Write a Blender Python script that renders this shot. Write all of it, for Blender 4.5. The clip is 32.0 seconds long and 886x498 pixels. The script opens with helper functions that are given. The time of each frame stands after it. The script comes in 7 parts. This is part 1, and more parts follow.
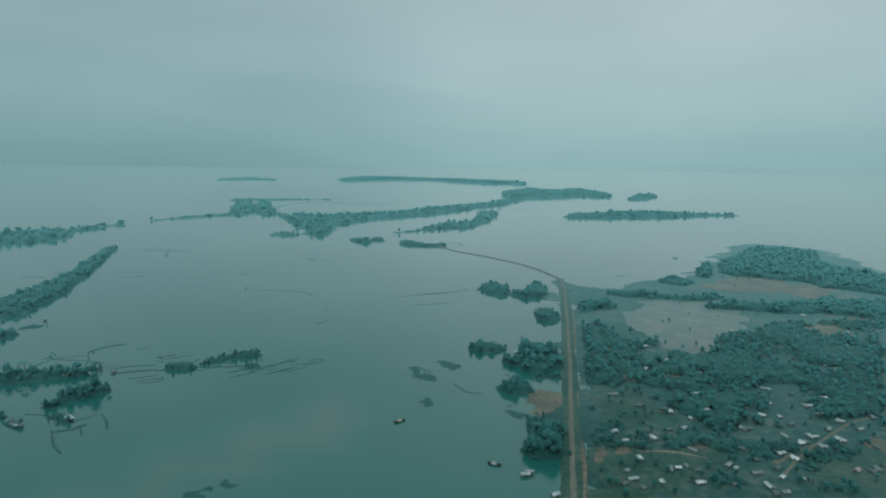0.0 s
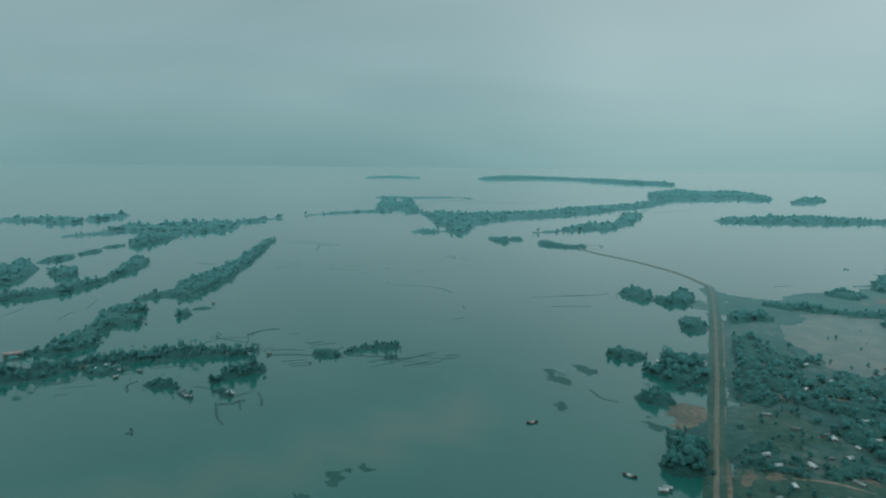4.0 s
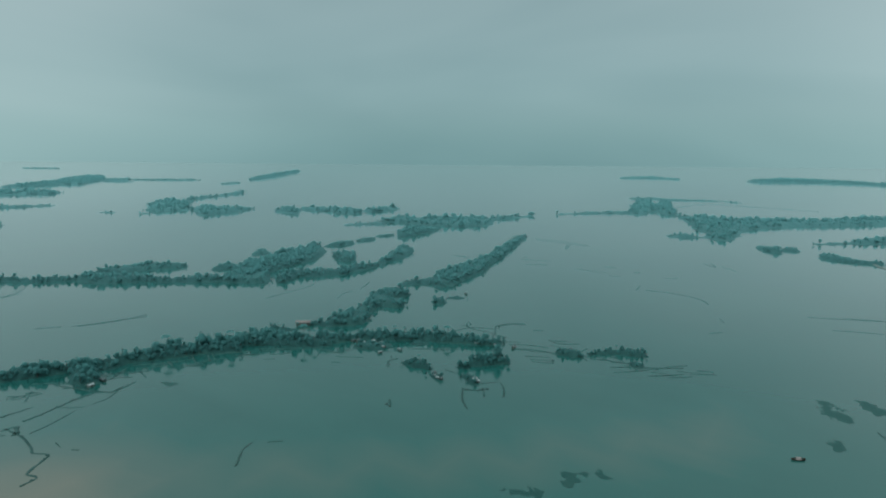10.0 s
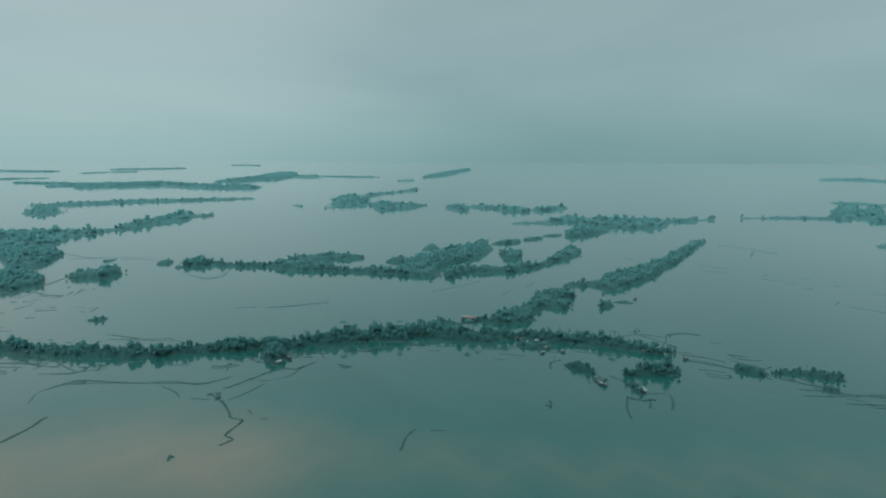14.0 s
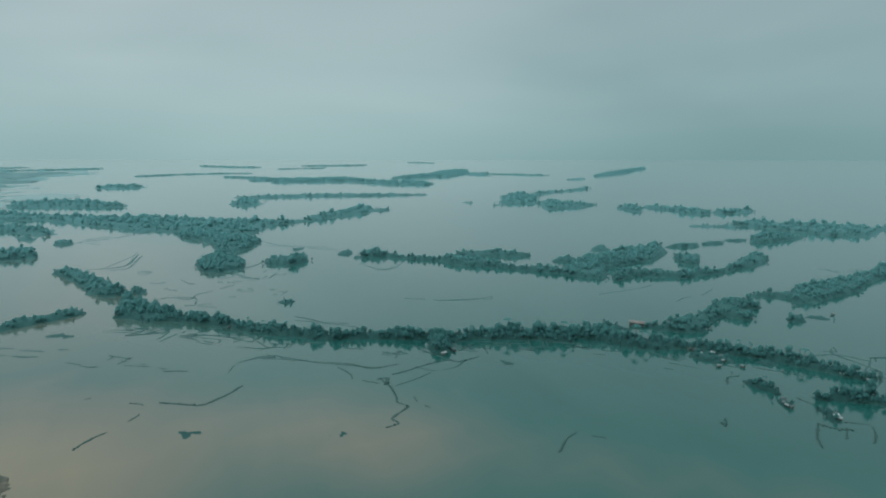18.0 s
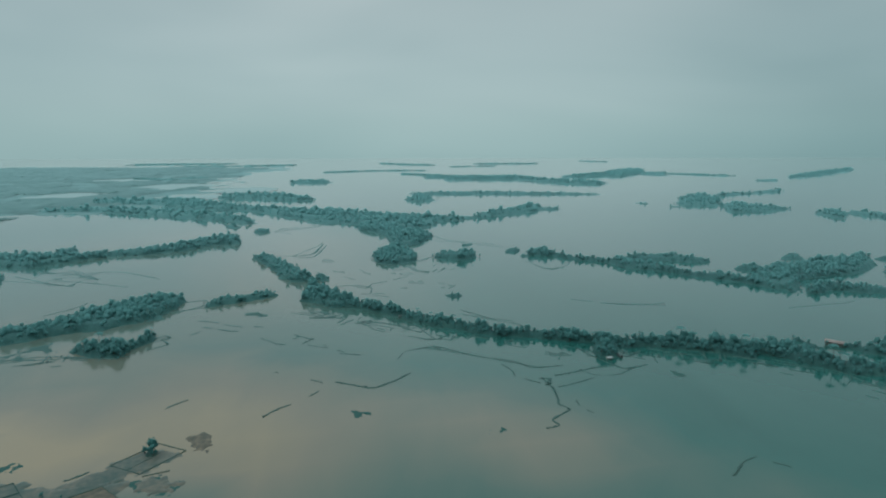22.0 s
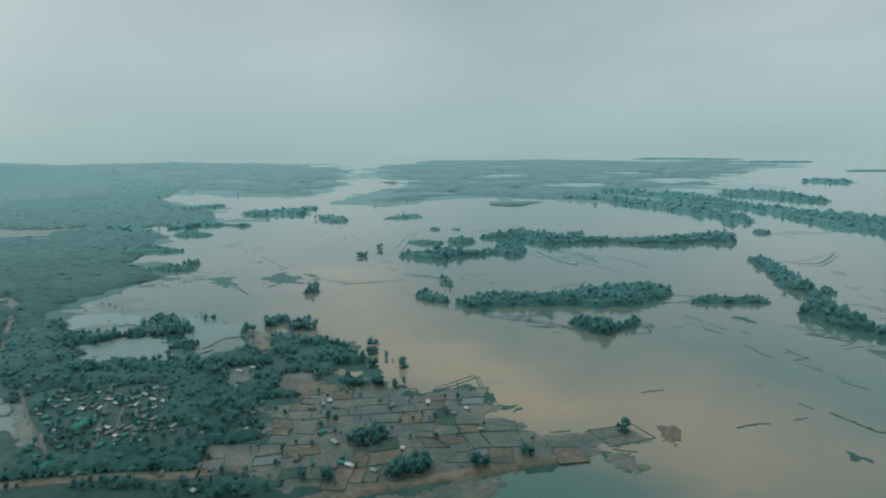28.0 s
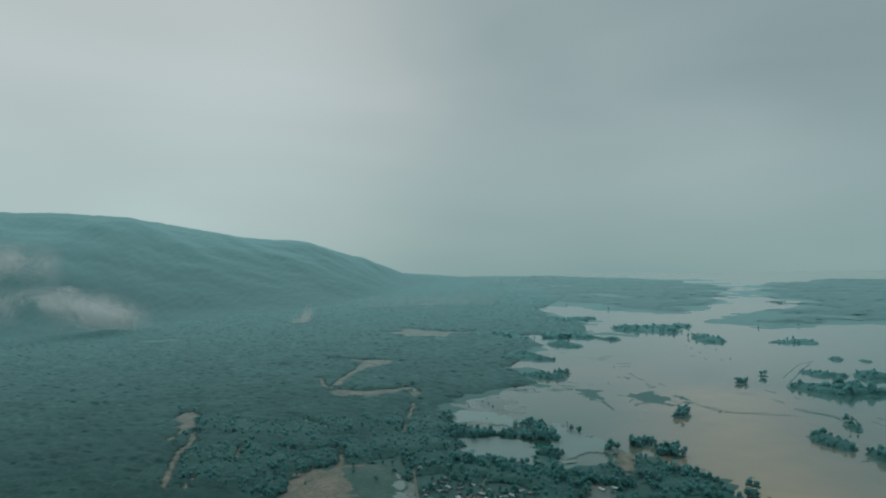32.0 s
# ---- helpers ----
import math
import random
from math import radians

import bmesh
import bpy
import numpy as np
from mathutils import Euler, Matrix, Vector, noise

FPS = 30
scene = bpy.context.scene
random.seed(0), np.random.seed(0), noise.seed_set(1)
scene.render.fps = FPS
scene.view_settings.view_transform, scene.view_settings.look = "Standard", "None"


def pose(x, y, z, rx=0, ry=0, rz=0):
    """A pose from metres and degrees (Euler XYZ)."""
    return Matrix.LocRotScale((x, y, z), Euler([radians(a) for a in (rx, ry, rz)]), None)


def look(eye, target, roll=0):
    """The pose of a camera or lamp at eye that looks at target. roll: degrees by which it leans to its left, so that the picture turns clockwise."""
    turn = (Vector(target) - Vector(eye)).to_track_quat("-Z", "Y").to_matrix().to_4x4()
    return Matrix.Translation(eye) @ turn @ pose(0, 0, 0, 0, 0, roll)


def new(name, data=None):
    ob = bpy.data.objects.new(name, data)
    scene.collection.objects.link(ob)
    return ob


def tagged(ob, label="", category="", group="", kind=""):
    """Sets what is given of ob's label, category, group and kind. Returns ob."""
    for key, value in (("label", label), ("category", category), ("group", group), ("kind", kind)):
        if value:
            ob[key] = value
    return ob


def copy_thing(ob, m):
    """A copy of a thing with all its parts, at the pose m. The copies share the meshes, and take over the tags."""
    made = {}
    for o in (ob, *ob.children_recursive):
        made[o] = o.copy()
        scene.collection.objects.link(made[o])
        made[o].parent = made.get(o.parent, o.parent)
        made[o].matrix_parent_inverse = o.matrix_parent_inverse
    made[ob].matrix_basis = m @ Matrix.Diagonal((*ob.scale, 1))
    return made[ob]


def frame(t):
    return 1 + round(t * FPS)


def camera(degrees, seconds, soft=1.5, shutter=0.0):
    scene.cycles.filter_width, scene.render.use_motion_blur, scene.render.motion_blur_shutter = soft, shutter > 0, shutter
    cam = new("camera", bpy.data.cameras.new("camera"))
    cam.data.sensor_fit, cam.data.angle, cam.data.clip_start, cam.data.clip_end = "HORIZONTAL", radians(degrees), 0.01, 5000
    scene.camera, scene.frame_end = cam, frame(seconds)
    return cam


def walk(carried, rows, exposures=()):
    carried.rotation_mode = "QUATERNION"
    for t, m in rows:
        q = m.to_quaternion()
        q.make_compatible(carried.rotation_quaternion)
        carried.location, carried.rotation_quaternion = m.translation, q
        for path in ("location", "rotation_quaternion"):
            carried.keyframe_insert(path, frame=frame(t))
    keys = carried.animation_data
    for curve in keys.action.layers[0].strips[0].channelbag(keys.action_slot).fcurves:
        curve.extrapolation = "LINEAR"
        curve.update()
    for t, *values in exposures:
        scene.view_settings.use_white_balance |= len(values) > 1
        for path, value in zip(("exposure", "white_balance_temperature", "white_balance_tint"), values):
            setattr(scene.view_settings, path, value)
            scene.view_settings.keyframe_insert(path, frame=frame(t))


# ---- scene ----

# The camera hovers over the flood plain and pans to its left; it never leaves its place.
EYE_HEIGHT = 150.0
# the clip's own exposure and white balance: cooler over the open water, neutral over the land
EXPOSURES = [(0, 0.0, 6080, 4), (7, -0.07, 6030, 3), (13, 0.0, 6220, 6), (17, 0.0, 6230, 8), (20.5, -0.01, 6290, 9), (23, -0.04, 6300, 9), (25.5, -0.05, 6340, 11), (28, 0.08, 6470, 13), (30, -0.06, 6430, 10), (32, -0.34, 6340, 8)]
cam = camera(68.94, 32.0, soft=2.1)
walk(cam, [(t, pose(0, 0, EYE_HEIGHT, 90 + tilt, lean, turn)) for t, turn, tilt, lean in (
    (0.0, 0.00, -8.72, -0.59), (1.0, 2.65, -8.77, -0.58), (2.0, 5.44, -8.81, -0.58), (3.0, 8.63, -8.84, -0.58),
    (3.5, 10.50, -8.87, -0.58), (5.5, 17.82, -8.94, -0.52), (6.0, 19.67, -8.95, -0.51), (7.0, 23.28, -9.00, -0.50),
    (8.0, 26.99, -9.03, -0.50), (9.0, 30.76, -9.09, -0.49), (10.0, 34.47, -9.14, -0.47), (11.0, 38.19, -9.22, -0.42),
    (12.0, 41.84, -9.26, -0.38), (13.0, 45.60, -9.31, -0.33), (14.0, 49.34, -9.34, -0.29), (14.5, 51.23, -9.35, -0.26),
    (16.5, 58.65, -9.50, -0.16), (17.0, 60.53, -9.52, -0.13), (18.0, 64.22, -9.56, -0.08), (19.0, 67.95, -9.60, -0.03),
    (20.0, 71.71, -9.61, 0.01), (21.0, 75.45, -9.63, 0.06), (22.0, 79.16, -9.71, 0.12), (23.0, 82.81, -9.78, 0.16),
    (23.5, 84.91, -9.80, 0.19), (24.0, 89.07, -9.79, 0.24), (24.5, 93.20, -9.78, 0.31), (25.0, 97.29, -9.76, 0.38),
    (25.5, 101.32, -9.73, 0.44), (27.5, 117.44, -10.25, 0.62), (28.0, 121.42, -9.87, 0.67), (28.5, 125.50, -8.97, 0.72),
    (29.0, 129.52, -5.84, 0.76), (29.5, 133.52, -1.67, 0.77), (30.0, 137.53, 0.35, 0.78), (30.5, 141.53, 0.55, 0.79),
    (31.0, 145.50, 0.60, 0.79), (32.0, 153.43, 0.69, 0.79),
)], exposures=EXPOSURES)

# ---- sky and light: a closed, bright overcast with soft cloud streaks ----
SUN_EL, SUN_AZ = radians(48), radians(200)
world = bpy.data.worlds.new("overcast_sky")
scene.world = world
world.use_nodes = True
wn, wl = world.node_tree.nodes, world.node_tree.links
wn.clear()


def wnode(kind, **values):
    n = wn.new(kind)
    for key, value in values.items():
        n.inputs[key].default_value = value
    return n


sky = wn.new("ShaderNodeTexSky")
sky.sky_type, sky.sun_disc, sky.sun_elevation, sky.sun_rotation = "NISHITA", False, SUN_EL, SUN_AZ
clear_sky = wnode("ShaderNodeBackground", Strength=0.004)
wl.new(sky.outputs[0], clear_sky.inputs["Color"])
coord = wn.new("ShaderNodeTexCoord")
axes = wn.new("ShaderNodeSeparateXYZ")
wl.new(coord.outputs["Generated"], axes.inputs[0])
deck = wn.new("ShaderNodeValToRGB")
deck.color_ramp.interpolation = "B_SPLINE"
stops = ((0.0, (0.20, 0.33, 0.34)), (0.485, (0.265, 0.382, 0.388)), (0.502, (0.282, 0.402, 0.408)), (0.525, (0.318, 0.422, 0.432)), (0.60, (0.358, 0.426, 0.436)), (0.72, (0.405, 0.455, 0.462)), (1.0, (0.44, 0.49, 0.49)))
while len(deck.color_ramp.elements) < len(stops):
    deck.color_ramp.elements.new(0.5)
for e, (at, rgb) in zip(deck.color_ramp.elements, stops):
    e.position, e.color = at, (*rgb, 1)
half = wn.new("ShaderNodeMath")
half.operation, half.inputs[1].default_value, half.inputs[2].default_value = "MULTIPLY_ADD", 0.5, 0.5
wl.new(axes.outputs["Z"], half.inputs[0])
wl.new(half.outputs[0], deck.inputs[0])
flat = wn.new("ShaderNodeMapping")
flat.inputs["Scale"].default_value = (1.0, 1.0, 3.5)
wl.new(coord.outputs["Generated"], flat.inputs[0])
streaks = wnode("ShaderNodeTexNoise", Scale=1.7, Detail=2.5, Roughness=0.5, Distortion=0.4)
wl.new(flat.outputs[0], streaks.inputs["Vector"])
bands = wn.new("ShaderNodeMapRange")
for key, value in (("From Min", 0.3), ("From Max", 0.7), ("To Min", 0.915), ("To Max", 1.085)):
    bands.inputs[key].default_value = value
wl.new(streaks.outputs[0], bands.inputs[0])
shade = bands.outputs[0]
# thinner and thicker parts of the cloud deck: azimuth, height, half width in degrees, gain
for az, el, wide, gain in ((190, 14, 44, 0.44), (162, 3, 24, 0.11), (112, 30, 32, -0.24), (30, 8, 36, -0.13), (-24, 14, 36, 0.11), (104, 2, 52, 0.14)):
    way = wn.new("ShaderNodeVectorMath")
    way.operation = "DOT_PRODUCT"
    a_, e_ = radians(az), radians(el)
    way.inputs[1].default_value = (-math.sin(a_) * math.cos(e_), math.cos(a_) * math.cos(e_), math.sin(e_))
    wl.new(coord.outputs["Generated"], way.inputs[0])
    soft_edge = wn.new("ShaderNodeMapRange")
    soft_edge.interpolation_type = "SMOOTHERSTEP"
    for key, value in (("From Min", math.cos(radians(wide))), ("From Max", 1.0), ("To Min", 0.0), ("To Max", gain)):
        soft_edge.inputs[key].default_value = value
    wl.new(way.outputs["Value"], soft_edge.inputs[0])
    summed = wn.new("ShaderNodeMath")
    wl.new(shade, summed.inputs[0])
    wl.new(soft_edge.outputs[0], summed.inputs[1])
    shade = summed.outputs[0]
cloud = wnode("ShaderNodeBackground")
depth = wn.new("ShaderNodeMapRange")
depth.inputs["From Min"].default_value, depth.inputs["From Max"].default_value = 0.65, 1.30
wl.new(shade, depth.inputs[0])
tint = wn.new("ShaderNodeValToRGB")
tint.color_ramp.elements[0].color, tint.color_ramp.elements[1].color = (0.78, 0.985, 1.0, 1), (1.07, 1.015, 0.98, 1)
wl.new(depth.outputs[0], tint.inputs[0])
hue = wn.new("ShaderNodeVectorMath")
hue.operation = "MULTIPLY"
wl.new(deck.outputs[0], hue.inputs[0])
wl.new(tint.outputs[0], hue.inputs[1])
wl.new(hue.outputs[0], cloud.inputs["Color"])
wl.new(shade, cloud.inputs["Strength"])
both = wn.new("ShaderNodeAddShader")
wl.new(clear_sky.outputs[0], both.inputs[0])
wl.new(cloud.outputs[0], both.inputs[1])
wl.new(both.outputs[0], wn.new("ShaderNodeOutputWorld").inputs["Surface"])

sun = new("sun", bpy.data.lights.new("sun", "SUN"))
sun.data.energy, sun.data.angle, sun.data.color = 0.4, radians(30), (1.0, 0.97, 0.92)
sun.matrix_world = look((0, 0, 0), (math.sin(SUN_AZ) * -math.cos(SUN_EL), -math.cos(SUN_AZ) * math.cos(SUN_EL), -math.sin(SUN_EL)))


# ---- materials ----
def nodes_of(name):
    m = bpy.data.materials.new(name)
    m.use_nodes = True
    t = m.node_tree
    t.nodes.clear()
    return m, t.nodes, t.links


def ramp_of(n, colors):
    r = n.new("ShaderNodeValToRGB")
    while len(r.color_ramp.elements) < len(colors):
        r.color_ramp.elements.new(0.5)
    for e, (at, rgb) in zip(r.color_ramp.elements, colors):
        e.position, e.color = at, (*rgb, 1)
    return r


def surface(name, colors, scale, rough=0.8, fine=6.0, bump=0.3, wet=7.0, per_object=False, per_island=False, up=0.9, haze_tint=(0.52, 0.74, 0.76), lay=0.0, turn=None, thin=0.0):
    """A matt surface: two scales of noise in the colour, relief, and distance haze painted as a gloss at low angles."""
    m, n, l = nodes_of(name)
    geo = n.new("ShaderNodeNewGeometry")
    big = n.new("ShaderNodeTexNoise")
    big.inputs["Scale"].default_value, big.inputs["Detail"].default_value = 1 / scale, 5
    l.new(geo.outputs["Position"], big.inputs["Vector"])
    small = n.new("ShaderNodeTexNoise")
    small.inputs["Scale"].default_value, small.inputs["Detail"].default_value = fine / scale, 4
    l.new(geo.outputs["Position"], small.inputs["Vector"])
    mix = n.new("ShaderNodeMath")
    mix.operation, mix.inputs[1].default_value = "MULTIPLY_ADD", 0.45
    l.new(small.outputs[0], mix.inputs[0])
    half_big = n.new("ShaderNodeMath")
    half_big.operation, half_big.inputs[1].default_value = "MULTIPLY", 0.55
    l.new(big.outputs[0], half_big.inputs[0])
    l.new(half_big.outputs[0], mix.inputs[2])
    value = mix.outputs[0]
    if per_object or per_island:
        own = n.new("ShaderNodeObjectInfo").outputs["Random"] if per_object else geo.outputs["Random Per Island"]
        spread = n.new("ShaderNodeMath")
        spread.operation, spread.inputs[1].default_value = "MULTIPLY_ADD", 0.4
        l.new(own, spread.inputs[0])
        less = n.new("ShaderNodeMath")
        less.operation, less.inputs[1].default_value = "MULTIPLY", 0.6
        l.new(value, less.inputs[0])
        l.new(less.outputs[0], spread.inputs[2])
        value = spread.outputs[0]
    ramp = ramp_of(n, colors)
    l.new(value, ramp.inputs[0])
    rise = n.new("ShaderNodeBump")
    rise.inputs["Strength"].default_value, rise.inputs["Distance"].default_value = bump, 0.3
    l.new(small.outputs[0], rise.inputs["Height"])
    matt = n.new("ShaderNodeBsdfPrincipled")
    matt.inputs["Roughness"].default_value = rough
    matt.inputs["Specular IOR Level"].default_value = 0.2
    l.new(ramp.outputs[0], matt.inputs["Base Color"])
    l.new(rise.outputs[0], matt.inputs["Normal"])
    # painted haze: a tinted gloss with a nearly level face, so it grows with distance
    level = n.new("ShaderNodeVectorMath")
    level.operation = "SCALE"
    level.inputs["Scale"].default_value = 1 - up
    l.new(geo.outputs["Normal"], level.inputs[0])
    lift = n.new("ShaderNodeVectorMath")
    lift.inputs[1].default_value = (0, 0, up)
    l.new(level.outputs[0], lift.inputs[0])
    unit = n.new("ShaderNodeVectorMath")
    unit.operation = "NORMALIZE"
    l.new(lift.outputs[0], unit.inputs[0])
    if lay:
        mean = n.new("ShaderNodeVectorMath")
        mean.operation = "MULTIPLY_ADD"
        l.new(rise.outputs[0], mean.inputs[0])
        mean.inputs[1].default_value = (lay, lay, lay)
        l.new(unit.outputs[0], mean.inputs[2])
        l.new(mean.outputs[0], matt.inputs["Normal"])
    haze_gloss = n.new("ShaderNodeBsdfGlossy")
    haze_gloss.inputs["Roughness"].default_value = 0.85
    if turn is None:
        l.new(unit.outputs[0], haze_gloss.inputs["Normal"])
    else:
        own_way = n.new("ShaderNodeVectorMath")
        own_way.operation = "MULTIPLY_ADD"
        l.new(geo.outputs["Normal"], own_way.inputs[0])
        own_way.inputs[1].default_value = (1 - turn, 1 - turn, 1 - turn)
        own_way.inputs[2].default_value = (0, 0, turn)
        leaf_way = n.new("ShaderNodeVectorMath")
        leaf_way.operation = "NORMALIZE"
        l.new(own_way.outputs[0], leaf_way.inputs[0])
        l.new(leaf_way.outputs[0], haze_gloss.inputs["Normal"])
    haze_gloss.inputs["Color"].default_value = (*haze_tint, 1)
    low = n.new("ShaderNodeLayerWeight")
    low.inputs["Blend"].default_value = 0.5
    l.new(unit.outputs[0], low.inputs["Normal"])
    haze_share = n.new("ShaderNodeMath")
    haze_share.operation, haze_share.inputs[1].default_value = "POWER", wet
    l.new(low.outputs["Facing"], haze_share.inputs[0])
    hazed = n.new("ShaderNodeMixShader")
    l.new(haze_share.outputs[0], hazed.inputs[0])
    if thin:
        glow_through = n.new("ShaderNodeBsdfTranslucent")
        l.new(ramp.outputs[0], glow_through.inputs["Color"])
        leaf = n.new("ShaderNodeMixShader")
        leaf.inputs[0].default_value = thin
        l.new(matt.outputs[0], leaf.inputs[1])
        l.new(glow_through.outputs[0], leaf.inputs[2])
        l.new(leaf.outputs[0], hazed.inputs[1])
    else:
        l.new(matt.outputs[0], hazed.inputs[1])
    l.new(haze_gloss.outputs[0], hazed.inputs[2])
    l.new(hazed.outputs[0], n.new("ShaderNodeOutputMaterial").inputs["Surface"])
    return m


# wet: falloff power of the painted haze; lower values haze the surface sooner
LEAVES = surface("hazed_foliage", ((0.2, (0.042, 0.190, 0.169)), (0.5, (0.060, 0.240, 0.213)), (0.8, (0.084, 0.275, 0.238))), 14, per_island=True, bump=0.0, wet=3.7, lay=0.3, haze_tint=(0.43, 0.79, 0.81), turn=0.45, thin=0.5)
CANOPY = surface("canopy_foliage", ((0.36, (0.016, 0.070, 0.063)), (0.45, (0.025, 0.100, 0.089)), (0.54, (0.038, 0.128, 0.112)), (0.64, (0.070, 0.170, 0.142))), 60, fine=24, bump=0.5, wet=5.8, lay=0.8, haze_tint=(0.43, 0.67, 0.69))
FOREST = surface("hill_foot_forest", ((0.36, (0.009, 0.044, 0.041)), (0.45, (0.015, 0.066, 0.061)), (0.54, (0.024, 0.092, 0.083)), (0.64, (0.045, 0.125, 0.108))), 60, fine=24, bump=0.5, wet=7.4, lay=0.8, haze_tint=(0.45, 0.75, 0.77))
GROWTH = surface("hazed_undergrowth", ((0.36, (0.014, 0.060, 0.054)), (0.45, (0.020, 0.082, 0.073)), (0.54, (0.030, 0.106, 0.093)), (0.64, (0.050, 0.140, 0.118))), 60, fine=24, bump=0.5, wet=5.2, lay=0.6, haze_tint=(0.38, 0.72, 0.74))
HILLSIDE = surface("hill_forest", ((0.3, (0.011, 0.060, 0.058)), (0.5, (0.017, 0.086, 0.083)), (0.7, (0.030, 0.115, 0.110))), 210, fine=7, bump=0.08, wet=5.0, up=0.75, haze_tint=(0.37, 0.62, 0.64))
BARK = surface("wet_bark", ((0.3, (0.06, 0.05, 0.04)), (0.7, (0.12, 0.10, 0.08))), 0.6)
GRASS = surface("grass", ((0.38, (0.024, 0.076, 0.058)), (0.48, (0.042, 0.104, 0.078)), (0.56, (0.070, 0.125, 0.096)), (0.66, (0.12, 0.15, 0.118))), 30, fine=9, bump=0.4, wet=5.4, haze_tint=(0.48, 0.74, 0.76))
SCRUB = surface("undergrowth", ((0.3, (0.013, 0.060, 0.052)), (0.47, (0.022, 0.082, 0.070)), (0.60, (0.050, 0.108, 0.090)), (0.74, (0.10, 0.14, 0.114))), 40, fine=9, bump=0.4, wet=5.2, haze_tint=(0.48, 0.76, 0.78))
FIELDS = surface("wet_fields", ((0.36, (0.018, 0.072, 0.064)), (0.46, (0.032, 0.100, 0.086)), (0.56, (0.068, 0.128, 0.108)), (0.66, (0.155, 0.18, 0.146))), 45, fine=8, bump=0.4, wet=5.0, haze_tint=(0.50, 0.78, 0.80))
MUD = surface("wet_mud", ((0.37, (0.085, 0.105, 0.084)), (0.5, (0.165, 0.150, 0.115)), (0.62, (0.26, 0.22, 0.162))), 22, fine=8, rough=0.5)
PLOT = surface("flooded_plot", ((0.36, (0.055, 0.100, 0.086)), (0.5, (0.120, 0.138, 0.114)), (0.62, (0.205, 0.188, 0.146))), 18, fine=6, rough=0.35, wet=4.6, haze_tint=(0.56, 0.76, 0.77))
POOL = surface("silty_pool", ((0.3, (0.085, 0.135, 0.12)), (0.5, (0.12, 0.16, 0.14)), (0.7, (0.16, 0.18, 0.15))), 14, rough=0.3, wet=3.4, haze_tint=(0.62, 0.82, 0.83))
SAND = surface("sand", ((0.37, (0.12, 0.13, 0.105)), (0.5, (0.22, 0.205, 0.16)), (0.62, (0.34, 0.305, 0.24))), 15, fine=9)
ROAD = surface("road_dirt", ((0.3, (0.14, 0.15, 0.12)), (0.7, (0.25, 0.25, 0.20))), 6, fine=10)
WEED = surface("water_weed", ((0.3, (0.040, 0.098, 0.086)), (0.6, (0.062, 0.120, 0.102)), (0.8, (0.095, 0.145, 0.116))), 8, per_island=True, wet=5.0, haze_tint=(0.40, 0.74, 0.76))
MATS = surface("floating_weed", ((0.3, (0.034, 0.125, 0.112)), (0.6, (0.05, 0.14, 0.125)), (0.8, (0.07, 0.155, 0.135))), 6)
TIN = surface("tin_roof", ((0.22, (0.09, 0.13, 0.13)), (0.42, (0.20, 0.25, 0.25)), (0.57, (0.40, 0.46, 0.46)), (0.70, (0.80, 0.84, 0.84))), 3, rough=0.4, per_object=True, wet=9.0)
GREEN_TIN = surface("green_tin_roof", ((0.3, (0.02, 0.24, 0.19)), (0.7, (0.05, 0.36, 0.28))), 3, rough=0.4, wet=9.0)
RED_TIN = surface("red_tin_roof", ((0.3, (0.34, 0.27, 0.25)), (0.7, (0.52, 0.45, 0.43))), 3, rough=0.4, wet=9.0)
WALL = surface("house_wall", ((0.3, (0.10, 0.13, 0.12)), (0.7, (0.20, 0.23, 0.21))), 2, per_object=True, wet=9.0)
DARK = surface("dark_opening", ((0.3, (0.02, 0.02, 0.02)), (0.7, (0.04, 0.04, 0.04))), 2)
HULL = surface("tarred_wood", ((0.3, (0.05, 0.04, 0.03)), (0.7, (0.12, 0.09, 0.06))), 1.5)


